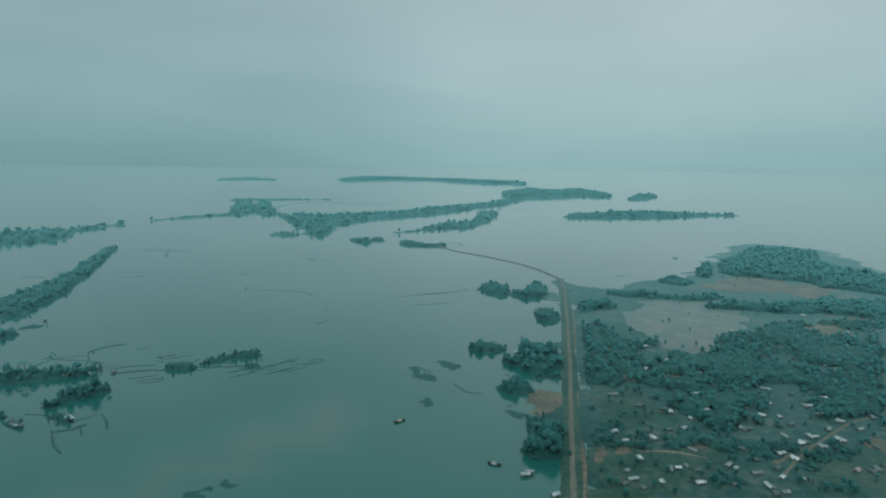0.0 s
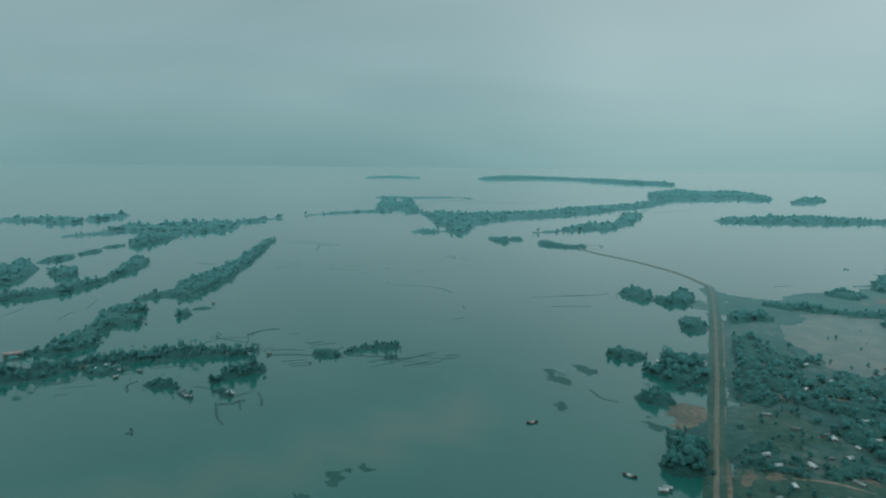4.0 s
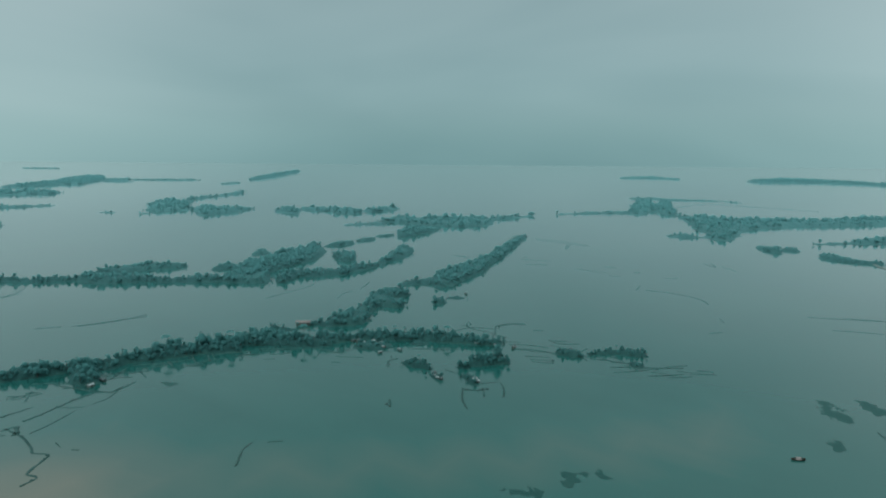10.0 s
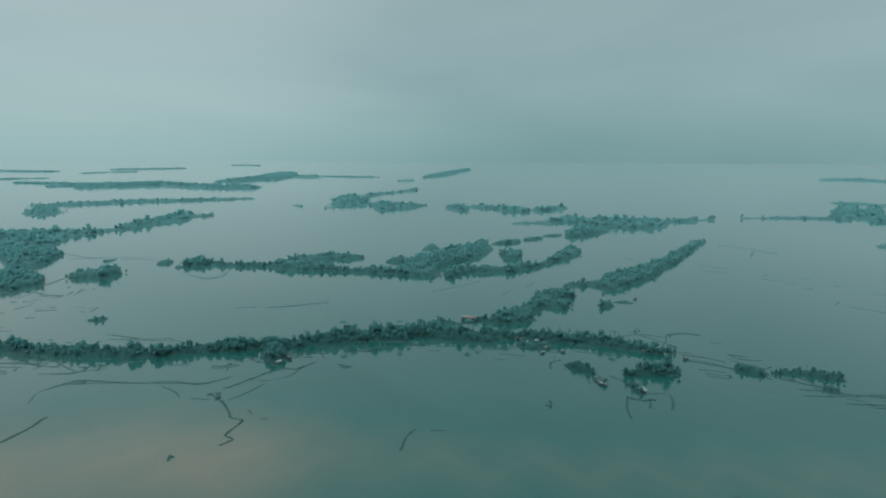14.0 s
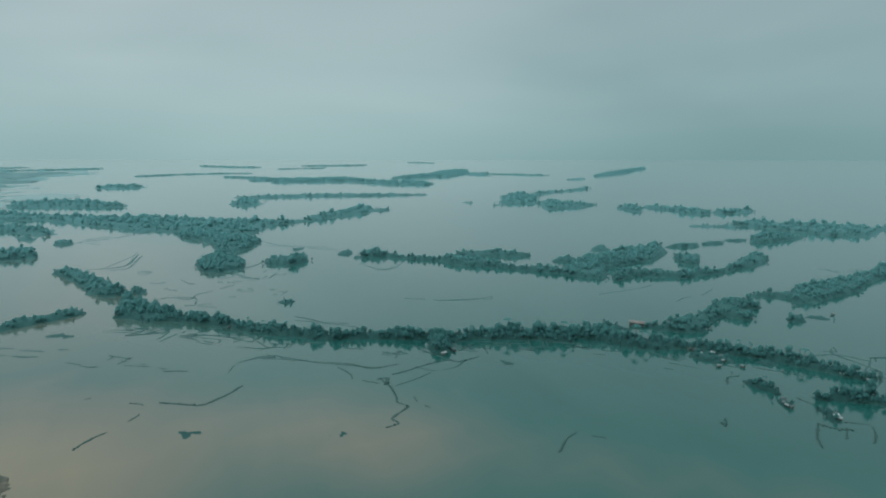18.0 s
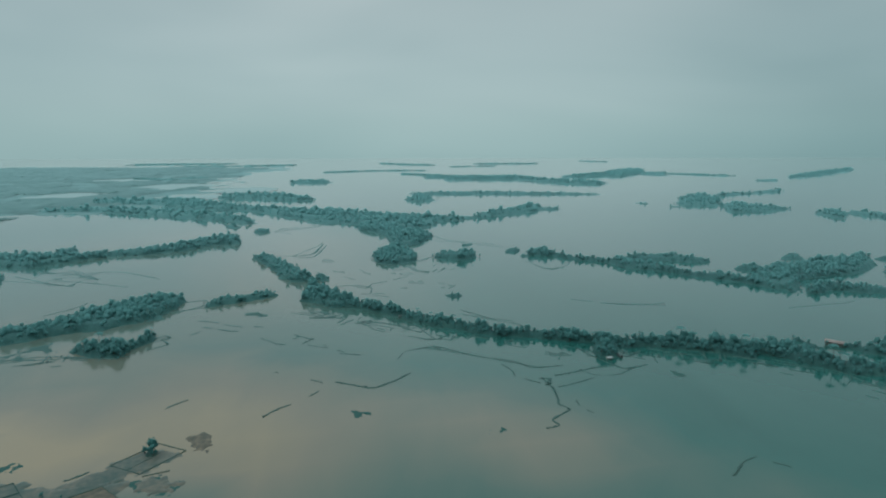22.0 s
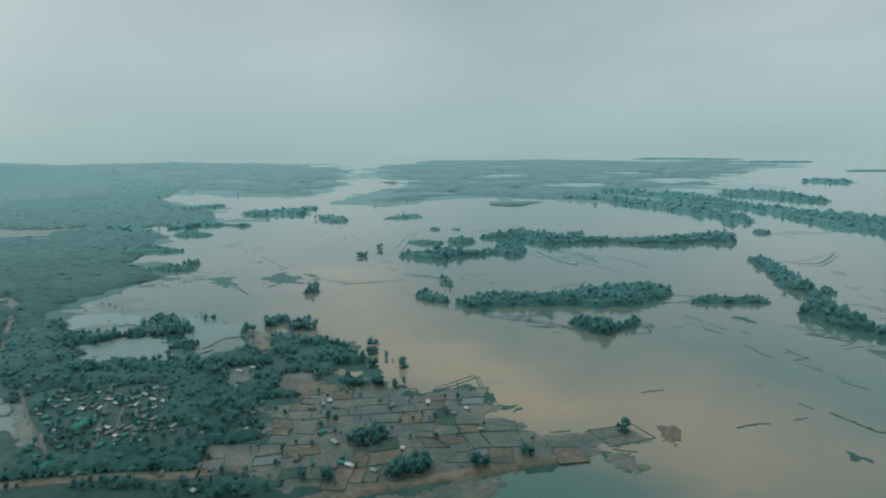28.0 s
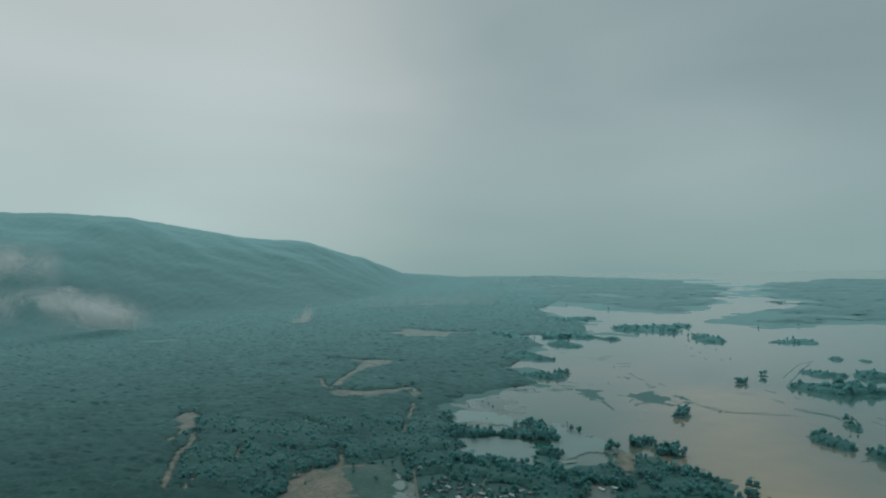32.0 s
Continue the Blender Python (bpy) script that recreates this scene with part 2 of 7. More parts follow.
def flood_water():
    """Silty flood water: a teal body, brown where silt drifts, and a rippled face that mirrors the sky."""
    m, n, l = nodes_of("flood_water")
    geo = n.new("ShaderNodeNewGeometry")
    silt = n.new("ShaderNodeAttribute")
    silt.attribute_name = "silt"
    swirl = n.new("ShaderNodeTexNoise")
    swirl.inputs["Scale"].default_value, swirl.inputs["Detail"].default_value, swirl.inputs["Distortion"].default_value = 0.005, 4, 0.8
    stretch = n.new("ShaderNodeMapping")
    stretch.inputs["Rotation"].default_value, stretch.inputs["Scale"].default_value = (0, 0, 0.5), (1, 2.2, 1)
    l.new(geo.outputs["Position"], stretch.inputs[0])
    l.new(stretch.outputs[0], swirl.inputs["Vector"])
    bend = n.new("ShaderNodeMath")
    bend.operation, bend.inputs[1].default_value, bend.inputs[2].default_value = "MULTIPLY_ADD", 0.34, -0.17
    l.new(swirl.outputs[0], bend.inputs[0])
    total = n.new("ShaderNodeMath")
    l.new(silt.outputs["Fac"], total.inputs[0])
    l.new(bend.outputs[0], total.inputs[1])
    ramp = ramp_of(n, ((0.0, (0.016, 0.130, 0.112)), (0.25, (0.034, 0.166, 0.143)), (0.5, (0.115, 0.195, 0.163)), (0.8, (0.29, 0.262, 0.198)), (1.0, (0.44, 0.345, 0.220))))
    l.new(total.outputs[0], ramp.inputs[0])
    ripple = n.new("ShaderNodeTexNoise")
    ripple.inputs["Scale"].default_value, ripple.inputs["Detail"].default_value = 0.35, 4
    l.new(geo.outputs["Position"], ripple.inputs["Vector"])
    face = n.new("ShaderNodeBump")
    face.inputs["Strength"].default_value, face.inputs["Distance"].default_value = 0.06, 0.12
    l.new(ripple.outputs[0], face.inputs["Height"])
    body = n.new("ShaderNodeBsdfPrincipled")
    body.inputs["Roughness"].default_value, body.inputs["IOR"].default_value = 0.10, 1.45
    body.inputs["Coat Weight"].default_value, body.inputs["Coat IOR"].default_value, body.inputs["Coat Roughness"].default_value = 0.54, 1.4, 0.08
    l.new(face.outputs[0], body.inputs["Coat Normal"])
    l.new(ramp.outputs[0], body.inputs["Base Color"])
    body.inputs["Specular Tint"].default_value = (0.66, 0.97, 0.98, 1)
    l.new(face.outputs[0], body.inputs["Normal"])
    l.new(body.outputs[0], n.new("ShaderNodeOutputMaterial").inputs["Surface"])
    return m


WATER = flood_water()


# ---- mesh helpers ----
def mesh_of(name, verts, tris, material):
    """A mesh from arrays of corners and triangles."""
    me = bpy.data.meshes.new(name)
    verts, tris = np.asarray(verts, np.float32), np.asarray(tris, np.int32)
    me.vertices.add(len(verts))
    me.vertices.foreach_set("co", verts.ravel())
    me.loops.add(tris.size)
    me.loops.foreach_set("vertex_index", tris.ravel())
    me.polygons.add(len(tris))
    me.polygons.foreach_set("loop_start", np.arange(0, tris.size, 3, dtype=np.int32))
    me.update(calc_edges=True)
    me.validate()
    if material:
        me.materials.append(material)
    return me


def part(name, me, parent, label=""):
    ob = new(name, me)
    ob.parent = parent
    if label:
        ob["label"] = label
    return ob


def merged(pieces):
    """Joins (verts, tris) pairs."""
    vs, ts, at = [], [], 0
    for v, t in pieces:
        vs.append(v)
        ts.append(np.asarray(t) + at)
        at += len(v)
    return np.concatenate(vs), np.concatenate(ts)


def box(x0, y0, z0, x1, y1, z1):
    v = np.array([(x, y, z) for z in (z0, z1) for y in (y0, y1) for x in (x0, x1)], float)
    t = [(0, 2, 1), (1, 2, 3), (4, 5, 6), (5, 7, 6), (0, 1, 4), (1, 5, 4), (2, 6, 3), (3, 6, 7), (0, 4, 2), (2, 4, 6), (1, 3, 5), (3, 7, 5)]
    return v, np.array(t)


def tube(a, b, r0, r1, sides=5):
    a, b = np.asarray(a, float), np.asarray(b, float)
    d = (b - a) / np.linalg.norm(b - a)
    u = np.cross(d, (0.3, 1, 0.2))
    u /= np.linalg.norm(u)
    w = np.cross(d, u)
    ring = [(math.cos(k * math.tau / sides), math.sin(k * math.tau / sides)) for k in range(sides)]
    v = np.array([a + r0 * (c * u + s * w) for c, s in ring] + [b + r1 * (c * u + s * w) for c, s in ring])
    t = []
    for k in range(sides):
        j = (k + 1) % sides
        t += [(k, j, sides + k), (j, sides + j, sides + k)]
    return v, np.array(t)


rng = np.random.default_rng(7)
GOLD = (1 + 5 ** 0.5) / 2
ICO = np.array([(-1, GOLD, 0), (1, GOLD, 0), (-1, -GOLD, 0), (1, -GOLD, 0), (0, -1, GOLD), (0, 1, GOLD), (0, -1, -GOLD), (0, 1, -GOLD), (GOLD, 0, -1), (GOLD, 0, 1), (-GOLD, 0, -1), (-GOLD, 0, 1)]) / (1 + GOLD ** 2) ** 0.5
ICO_T = np.array([(0, 11, 5), (0, 5, 1), (0, 1, 7), (0, 7, 10), (0, 10, 11), (1, 5, 9), (5, 11, 4), (11, 10, 2), (10, 7, 6), (7, 1, 8), (3, 9, 4), (3, 4, 2), (3, 2, 6), (3, 6, 8), (3, 8, 9), (4, 9, 5), (2, 4, 11), (6, 2, 10), (8, 6, 7), (9, 8, 1)])


def tufts(centre, radius, count, size):
    """Small leaf sprays, each a bent pair of triangles, standing out of a clump."""
    d = rng.normal(size=(count, 3))
    d[:, 2] = np.abs(d[:, 2]) * 0.9 - 0.25
    d /= np.linalg.norm(d, axis=1)[:, None]
    c = centre + d * radius * rng.uniform(0.85, 1.2, (count, 1))
    a = rng.normal(size=(count, 3))
    a /= np.linalg.norm(a, axis=1)[:, None]
    b = np.cross(a, d)
    b /= np.linalg.norm(b, axis=1)[:, None] + 1e-6
    s = size * rng.uniform(0.6, 1.3, (count, 1))
    v = np.stack([c - a * s, c + b * s * 0.6, c + a * s, c - b * s * 0.6 + d * s * 0.4], 1).reshape(-1, 3)
    k = np.arange(count)[:, None] * 4
    t = np.concatenate([k + (0, 1, 2), k + (0, 2, 3)])
    return v, t


def crown(height, spread, lumps, sprays):
    """A ragged crown: clumps of foliage at uneven heights with sprays of leaves round them."""
    out = []
    for k in range(lumps):
        a = k * 2.4 + rng.uniform(0, 1)
        off = spread * (0.52 if k else 0.0) * rng.uniform(0.6, 1.1)
        r = spread * rng.uniform(0.42, 0.62) * (1.1 if k == 0 else 0.85)
        c = np.array([math.cos(a) * off, math.sin(a) * off, height * (0.74 if k == 0 else rng.uniform(0.34, 0.66))])
        core = ICO * r * rng.uniform(0.72, 1.08, (12, 1)) + c
        out.append((core, ICO_T))
        if sprays:
            out.append(tufts(c, r, sprays, r * 0.30))
    return merged(out)


def trunk(height, spread):
    out = [tube((0, 0, -0.3), (0.15, 0.1, height * 0.6), 0.28, 0.14)]
    for k in range(3):
        a = k * 2.1 + 0.4
        out.append(tube((0.1, 0.05, height * (0.3 + 0.08 * k)), (math.cos(a) * spread * 0.5, math.sin(a) * spread * 0.5, height * 0.62), 0.12, 0.05, 4))
    return merged(out)


def palm(height):
    """A slim palm: a leaning stem with a star of drooping fronds."""
    out = []
    for k in range(11):
        a = k * math.tau / 11 + rng.uniform(-0.2, 0.2)
        d, side = np.array([math.cos(a), math.sin(a), 0]), np.array([-math.sin(a), math.cos(a), 0])
        p = np.array([0.3, 0.2, height])
        pts = [p, p + d * 1.3 + (0, 0, 0.7), p + d * 2.5 + (0, 0, rng.uniform(-0.5, 0.3))]
        v = np.array([pts[0], pts[1] - side * 0.45, pts[1] + side * 0.45, pts[2]])
        out.append((v, np.array([(0, 1, 2), (1, 3, 2)])))
    return merged(out), tube((0, 0, -0.3), (0.3, 0.2, height), 0.2, 0.12)


NEAR = [(crown(h, s, 5, 7), trunk(h, s)) for h, s in ((6, 2.6), (7, 2.9), (5, 2.4), (6.6, 2.2), (7.6, 3.1), (4.5, 2.3))] + [palm(6.8), palm(7.6)]
MID = [(crown(h, s, 3, 6), tube((0, 0, -0.3), (0.1, 0.1, h * 0.6), 0.22, 0.12, 3)) for h, s in ((6, 2.8), (7, 3.1), (5, 2.6), (6.6, 2.5), (5.6, 3.2))]
FAR = [(crown(h, s, 2, 2), tube((0, 0, -0.3), (0.1, 0.1, h * 0.5), 0.3, 0.2, 3)) for h, s in ((6.4, 4.4), (7.2, 5.0), (5.6, 4.6), (6.8, 4.2))]


def forest(places, level, scale=1.0, vary=0.2):
    """Joins many trees of one level of detail into crowns and stems, as arrays."""
    stock = (NEAR, MID, FAR)[level]
    places = np.asarray(places, float)
    out = []
    which = rng.integers(0, len(stock) if level else 6, len(places))
    if level == 0:
        which = np.where(rng.random(len(places)) < 0.07, rng.integers(6, 8, len(places)), which)
    for half_no in (0, 1):
        vs, ts, at = [], [], 0
        for k in range(len(stock)):
            mine = places[which == k]
            if not len(mine):
                continue
            v, t = stock[k][half_no]
            size = (scale[which == k][:, None] if np.ndim(scale) else scale) * rng.uniform(1 - vary, 1 + vary, (len(mine), 1))
            a = rng.uniform(0, math.tau, len(mine))
            c, s = np.cos(a)[:, None], np.sin(a)[:, None]
            x = (v[None, :, 0] * c - v[None, :, 1] * s) * size
            y = (v[None, :, 0] * s + v[None, :, 1] * c) * size
            z = v[None, :, 2] * size * rng.uniform(0.85, 1.2, (len(mine), 1))
            vs.append((np.stack([x, y, z], 2) + mine[:, None, :]).reshape(-1, 3))
            ts.append((t[None] + (np.arange(len(mine)) * len(v))[:, None, None]).reshape(-1, 3) + at)
            at += len(mine) * len(v)
        out.append((np.concatenate(vs), np.concatenate(ts)))
    return out


def along(points, step):
    """Evenly spaced places on a line of (x, y) corners rounded by a spline, with the way at each."""
    p = np.array(points, float)
    if len(p) > 2:
        q = np.vstack([2 * p[0] - p[1], p, 2 * p[-1] - p[-2]])
        fine = []
        for i in range(1, len(q) - 2):
            t = np.linspace(0, 1, 9)[:-1, None]
            fine.append(0.5 * (2 * q[i] + (q[i + 1] - q[i - 1]) * t + (2 * q[i - 1] - 5 * q[i] + 4 * q[i + 1] - q[i + 2]) * t ** 2 + (3 * q[i] - q[i - 1] - 3 * q[i + 1] + q[i + 2]) * t ** 3))
        p = np.vstack(fine + [p[-1:]])
    seg = np.linalg.norm(np.diff(p, axis=0), axis=1)
    s = np.concatenate([[0], np.cumsum(seg)])
    n = max(2, int(s[-1] / step) + 1)
    at = np.linspace(0, s[-1], n)
    xy = np.stack([np.interp(at, s, p[:, 0]), np.interp(at, s, p[:, 1])], 1)
    way = np.gradient(xy, axis=0)
    way /= np.linalg.norm(way, axis=1)[:, None] + 1e-9
    return xy, way


def legs(points):
    """The line cut at its sharp corners."""
    out, run = [], [points[0]]
    for i in range(1, len(points)):
        run.append(points[i])
        if i < len(points) - 1:
            a, b = np.subtract(points[i], points[i - 1]), np.subtract(points[i + 1], points[i])
            if a @ b < 0.75 * np.hypot(*a) * np.hypot(*b):
                out.append(run)
                run = [points[i]]
    return out + [run]


def straight(points, step):
    """Places and ways along each leg of a line with corners."""
    both_of = [along(leg, step) for leg in legs(points)]
    return np.vstack([b[0] for b in both_of]), np.vstack([b[1] for b in both_of])


def ribbon(points, width, z, step=6.0, ragged=0.3, crest=None, skirt=0.8):
    """A strip of ground along a line, with ragged edges, an optional raised crest and sloped sides."""
    xy, way = along(points, step)
    side = np.stack([-way[:, 1], way[:, 0]], 1)
    n = len(xy)
    taper = np.clip(np.minimum(np.arange(n), np.arange(n)[::-1]) / 2 + 0.35, 0, 1)[:, None]
    wl_ = width / 2 * taper * (1 + ragged * rng.uniform(-1, 1, (n, 1)))
    wr_ = width / 2 * taper * (1 + ragged * rng.uniform(-1, 1, (n, 1)))
    rows = [np.column_stack([xy + side * (wl_ + skirt), np.full(n, -0.6)]), np.column_stack([xy + side * wl_, np.full(n, z)])]
    if crest:
        rows.append(np.column_stack([xy, np.full(n, crest)]))
    rows += [np.column_stack([xy - side * wr_, np.full(n, z)]), np.column_stack([xy - side * (wr_ + skirt), np.full(n, -0.6)])]
    v = np.stack(rows, 1).reshape(-1, 3)
    m = len(rows)
    t = []
    for i in range(n - 1):
        for j in range(m - 1):
            a, b = i * m + j, (i + 1) * m + j
            t += [(a, a + 1, b), (a + 1, b + 1, b)]
    return v, np.array(t)


def inside(points, poly):
    """Which of the points lie in the polygon."""
    p, q = np.asarray(points), np.asarray(poly, float)
    hit = np.zeros(len(p), bool)
    for a, b in zip(q, np.roll(q, -1, axis=0)):
        cross = (a[1] > p[:, 1]) != (b[1] > p[:, 1])
        hit ^= cross & (p[:, 0] < (b[0] - a[0]) * (p[:, 1] - a[1]) / (b[1] - a[1] + 1e-12) + a[0])
    return hit


def level_at(xy):
    d = float(np.hypot(*np.asarray(xy, float).reshape(-1, 2).mean(0)))
    return 0 if d < 560 else 1 if d < 1150 else 2


# ---- kinds of ground and growth ----
CLEAR = []  # open ground in which no tree stands
CLEAR_LINES = []  # roads and streams: line, half width


def open_ground(xy):
    """Which places are free of roads, houses and open patches."""
    free = np.ones(len(xy), bool)
    for poly in CLEAR:
        p = np.array(poly, float)
        wob = float(np.clip(0.24 * abs(np.sum(p[:, 0] * np.roll(p[:, 1], -1) - np.roll(p[:, 0], -1) * p[:, 1])) / 2 / np.sum(np.linalg.norm(np.roll(p, -1, axis=0) - p, axis=1)), 0.5, 9.0))
        mine = np.flatnonzero(np.all((xy > p.min(0) - 5 * wob) & (xy < p.max(0) + 5 * wob), axis=1))
        if len(mine):
            free[mine] &= edge_of(xy[mine], depth_in(xy[mine], p), wob) < 0.0
    for line, half_w in CLEAR_LINES:
        p = np.array(line, float)
        box_ok = np.all((xy > p.min(0) - half_w - 2) & (xy < p.max(0) + half_w + 2), axis=1)
        if box_ok.any():
            q, _ = along(line, half_w)
            near = np.min(np.hypot(xy[box_ok, None, 0] - q[None, :, 0], xy[box_ok, None, 1] - q[None, :, 1]), axis=1)
            free[box_ok] &= near > half_w
    return free


def shore(points, wobble, step=4.0):
    """A closed outline with edges ragged at three scales."""
    p = np.array(points, float)
    out = []
    for a, b in zip(p, np.roll(p, -1, axis=0)):
        d = np.linalg.norm(b - a)
        n = max(1, min(90, int(d / step)))
        t = np.linspace(0, 1, n, endpoint=False)[:, None]
        out.append(a + (b - a) * t)
    q = np.vstack(out)
    k = 1 / (wobble * 9)
    big = np.array([noise.noise_vector(Vector((x * k, y * k, 2.0)))[:2] for x, y in q])
    mid_n = np.array([noise.noise_vector(Vector((x * k * 3.3, y * k * 3.3, 4.0)))[:2] for x, y in q])
    return q + big * wobble * 2.2 + mid_n * wobble * 1.1 + rng.normal(size=q.shape) * min(wobble, step) * 0.12


def depth_in(xy, poly):
    """How far inside the polygon each place lies; negative outside."""
    xy, p = np.asarray(xy, float), np.asarray(poly, float)
    best = np.full(len(xy), 1e18)
    for a, b in zip(p, np.roll(p, -1, axis=0)):
        d = b - a
        t = np.clip(((xy[:, 0] - a[0]) * d[0] + (xy[:, 1] - a[1]) * d[1]) / (d @ d + 1e-9), 0, 1)
        best = np.minimum(best, (xy[:, 0] - a[0] - t * d[0]) ** 2 + (xy[:, 1] - a[1] - t * d[1]) ** 2)
    return np.sqrt(best) * np.where(inside(xy, p), 1, -1)


def edge_of(xy, sd, wobble, much=1.5):
    """Above 0 on the land: the distance from its outline, frayed by noise at three scales."""
    k = 1 / (wobble * 7)
    fray = np.zeros(len(xy))
    near = np.abs(sd) < wobble * 6
    fray[near] = [noise.noise(Vector((x * k, y * k, 2.0))) + 0.55 * noise.noise(Vector((x * k * 2.7, y * k * 2.7, 4.0))) + 0.35 * noise.noise(Vector((x * k * 6.5, y * k * 6.5, 6.0))) for x, y in xy[near]]
    return sd / (wobble * 3) + much * fray


def lattice(lo, hi, cell):
    nx, ny = int((hi[0] - lo[0]) / cell) + 2, int((hi[1] - lo[1]) / cell) + 2
    gx, gy = np.meshgrid(lo[0] + np.arange(nx) * cell, lo[1] + np.arange(ny) * cell)
    a = (np.arange(ny - 1)[:, None] * nx + np.arange(nx - 1)[None]).ravel()
    t = np.concatenate([np.stack([a, a + 1, a + nx], 1), np.stack([a + 1, a + nx + 1, a + nx], 1)])
    return np.column_stack([gx.ravel(), gy.ravel()]), t


def only(v, t):
    used, back = np.unique(t, return_inverse=True)
    return v[used], back.reshape(t.shape)


def land(points, material, label, z=0.5, wobble=3.0, name="land", over=None, cell=None):
    """A low piece of ground with a frayed, gently shelving edge that dips under what it lies on."""
    p = np.array(points, float)
    over = (0.5 if z > 0.52 else 0.0) if over is None else over
    lo, hi = p.min(0) - wobble * 4, p.max(0) + wobble * 4
    cell = cell or max(0.8, min(wobble * 0.5, 4.5), math.sqrt((hi - lo).prod() / 700000))
    xy, t = lattice(lo, hi, cell)
    sd = depth_in(xy, p)
    value = np.clip(edge_of(xy, sd, wobble), -1, 1)
    h = np.where(value > 0.35, z, over + (z - over) * value / 0.35)
    deep = wobble * 6.5
    live = (value[t].max(1) > 0) & (sd[t].min(1) < deep)
    out = [only(np.column_stack([xy, h]), t[live])]
    big = cell * 6
    if (sd > deep).any():
        cxy, ct = lattice(lo, hi, big)
        csd = depth_in(cxy, p)
        ct = ct[csd[ct].min(1) > deep - big * 1.5]
        if len(ct):
            out.append(only(np.column_stack([cxy, np.full(len(cxy), z - 0.012)]), ct))
    return tagged(new(name, mesh_of(name, *merged(out), material)), label, "ground", kind="structure")


def belt_form(xy, way, w):
    """How a wooded strip swells, thins out and strays from its line."""
    side = np.stack([-way[:, 1], way[:, 0]], 1)
    k, kf = 1 / (1.6 * w + 14), 1 / (0.55 * w + 5)
    swell = np.array([1.05 + 1.05 * noise.noise(Vector((x * k, y * k, 7.0))) + 0.95 * noise.noise(Vector((x * kf, y * kf, 8.0))) for x, y in xy])
    stray = np.array([0.3 * noise.noise(Vector((x * k, y * k, 17.0))) + 0.25 * noise.noise(Vector((x * kf, y * kf, 18.0))) for x, y in xy])
    n = len(xy)
    ends = np.clip(np.minimum(np.arange(n), np.arange(n)[::-1]) / max(2.0, n * 0.12) + 0.35, 0, 1)
    return xy + side * (stray * w)[:, None], np.clip(swell, 0.14, 1.5) * ends


def canopy_strip(points, w, step, high):
    """An unbroken, bumpy mass of low growth along a strip."""
    xy, way = along(points, step)
    side = np.stack([-way[:, 1], way[:, 0]], 1)
    n, m = len(xy), max(4, int(w / step) + 3)
    u = np.linspace(-1, 1, m)
    xy, swell = belt_form(xy, way, w)
    wide = w / 2 * (1 + 0.25 * rng.uniform(-1, 1, (n, 1))) * swell[:, None]
    p = xy[:, None, :] + side[:, None, :] * (wide * u[None])[..., None] + rng.normal(size=(n, m, 2)) * step * 0.22
    z = high * rng.uniform(0.45, 1.15, (n, m)) * np.clip(swell + 0.15, 0.3, 1.1)[:, None] * np.where(np.abs(u) > 0.99, 0.0, 1.0)[None] - np.where(np.abs(u) > 0.99, 0.3, 0.0)[None]
    z[0], z[-1] = -0.3, -0.3
    v = np.concatenate([p, z[..., None]], 2).reshape(-1, 3)
    a = (np.arange(n - 1)[:, None] * m + np.arange(m - 1)[None]).ravel()
    return v, np.concatenate([np.stack([a, a + m, a + 1], 1), np.stack([a + 1, a + m, a + m + 1], 1)])


def canopy(points, step, high, gaps=-0.35, rough=0.012, edge=12.0, even=0.35):
    """An unbroken, bumpy canopy over a piece of land, with openings where the ground shows."""
    p = np.array(points, float)
    lo, hi = p.min(0), p.max(0)
    nx, ny = int((hi[0] - lo[0]) / step) + 2, int((hi[1] - lo[1]) / step) + 2
    gx, gy = np.meshgrid(lo[0] + np.arange(nx) * step, lo[1] + np.arange(ny) * step)
    xy = np.column_stack([gx.ravel(), gy.ravel()]) + rng.uniform(-0.38, 0.38, (nx * ny, 2)) * step
    good = inside(xy, p)
    live = np.flatnonzero(good)
    lump = np.full(nx * ny, -9.0)
    lump[live] = [noise.noise(Vector((x * rough, y * rough, 1.0))) + 0.5 * noise.noise(Vector((x * rough * 3, y * rough * 3, 5.0))) + 0.42 * noise.noise(Vector((x * rough * 8, y * rough * 8, 9.0))) for x, y in xy[live]]
    lump[live] -= 0.8 * (1 - np.clip(depth_in(xy[live], p) / edge, 0, 1))
    good &= (lump > gaps) & open_ground(xy)
    z = high * rng.uniform(even, 1.2, nx * ny) * np.clip((lump - gaps) * 2.5 + 0.2, 0.2, 1)
    v = np.column_stack([xy, z + 0.4])
    a = (np.arange(ny - 1)[:, None] * nx + np.arange(nx - 1)[None]).ravel()
    t = np.concatenate([np.stack([a, a + 1, a + nx], 1), np.stack([a + 1, a + nx + 1, a + nx], 1)])
    count = good[t].sum(1)
    t = t[count >= 2]
    v[~good, 2] = 0.52
    rim = np.unique(t[good[t].sum(1) < 3])
    v[rim, 2] = 0.5 + (v[rim, 2] - 0.5) * 0.5
    used = np.unique(t)
    back = np.zeros(nx * ny, int)
    back[used] = np.arange(len(used))
    return v[used], back[t]


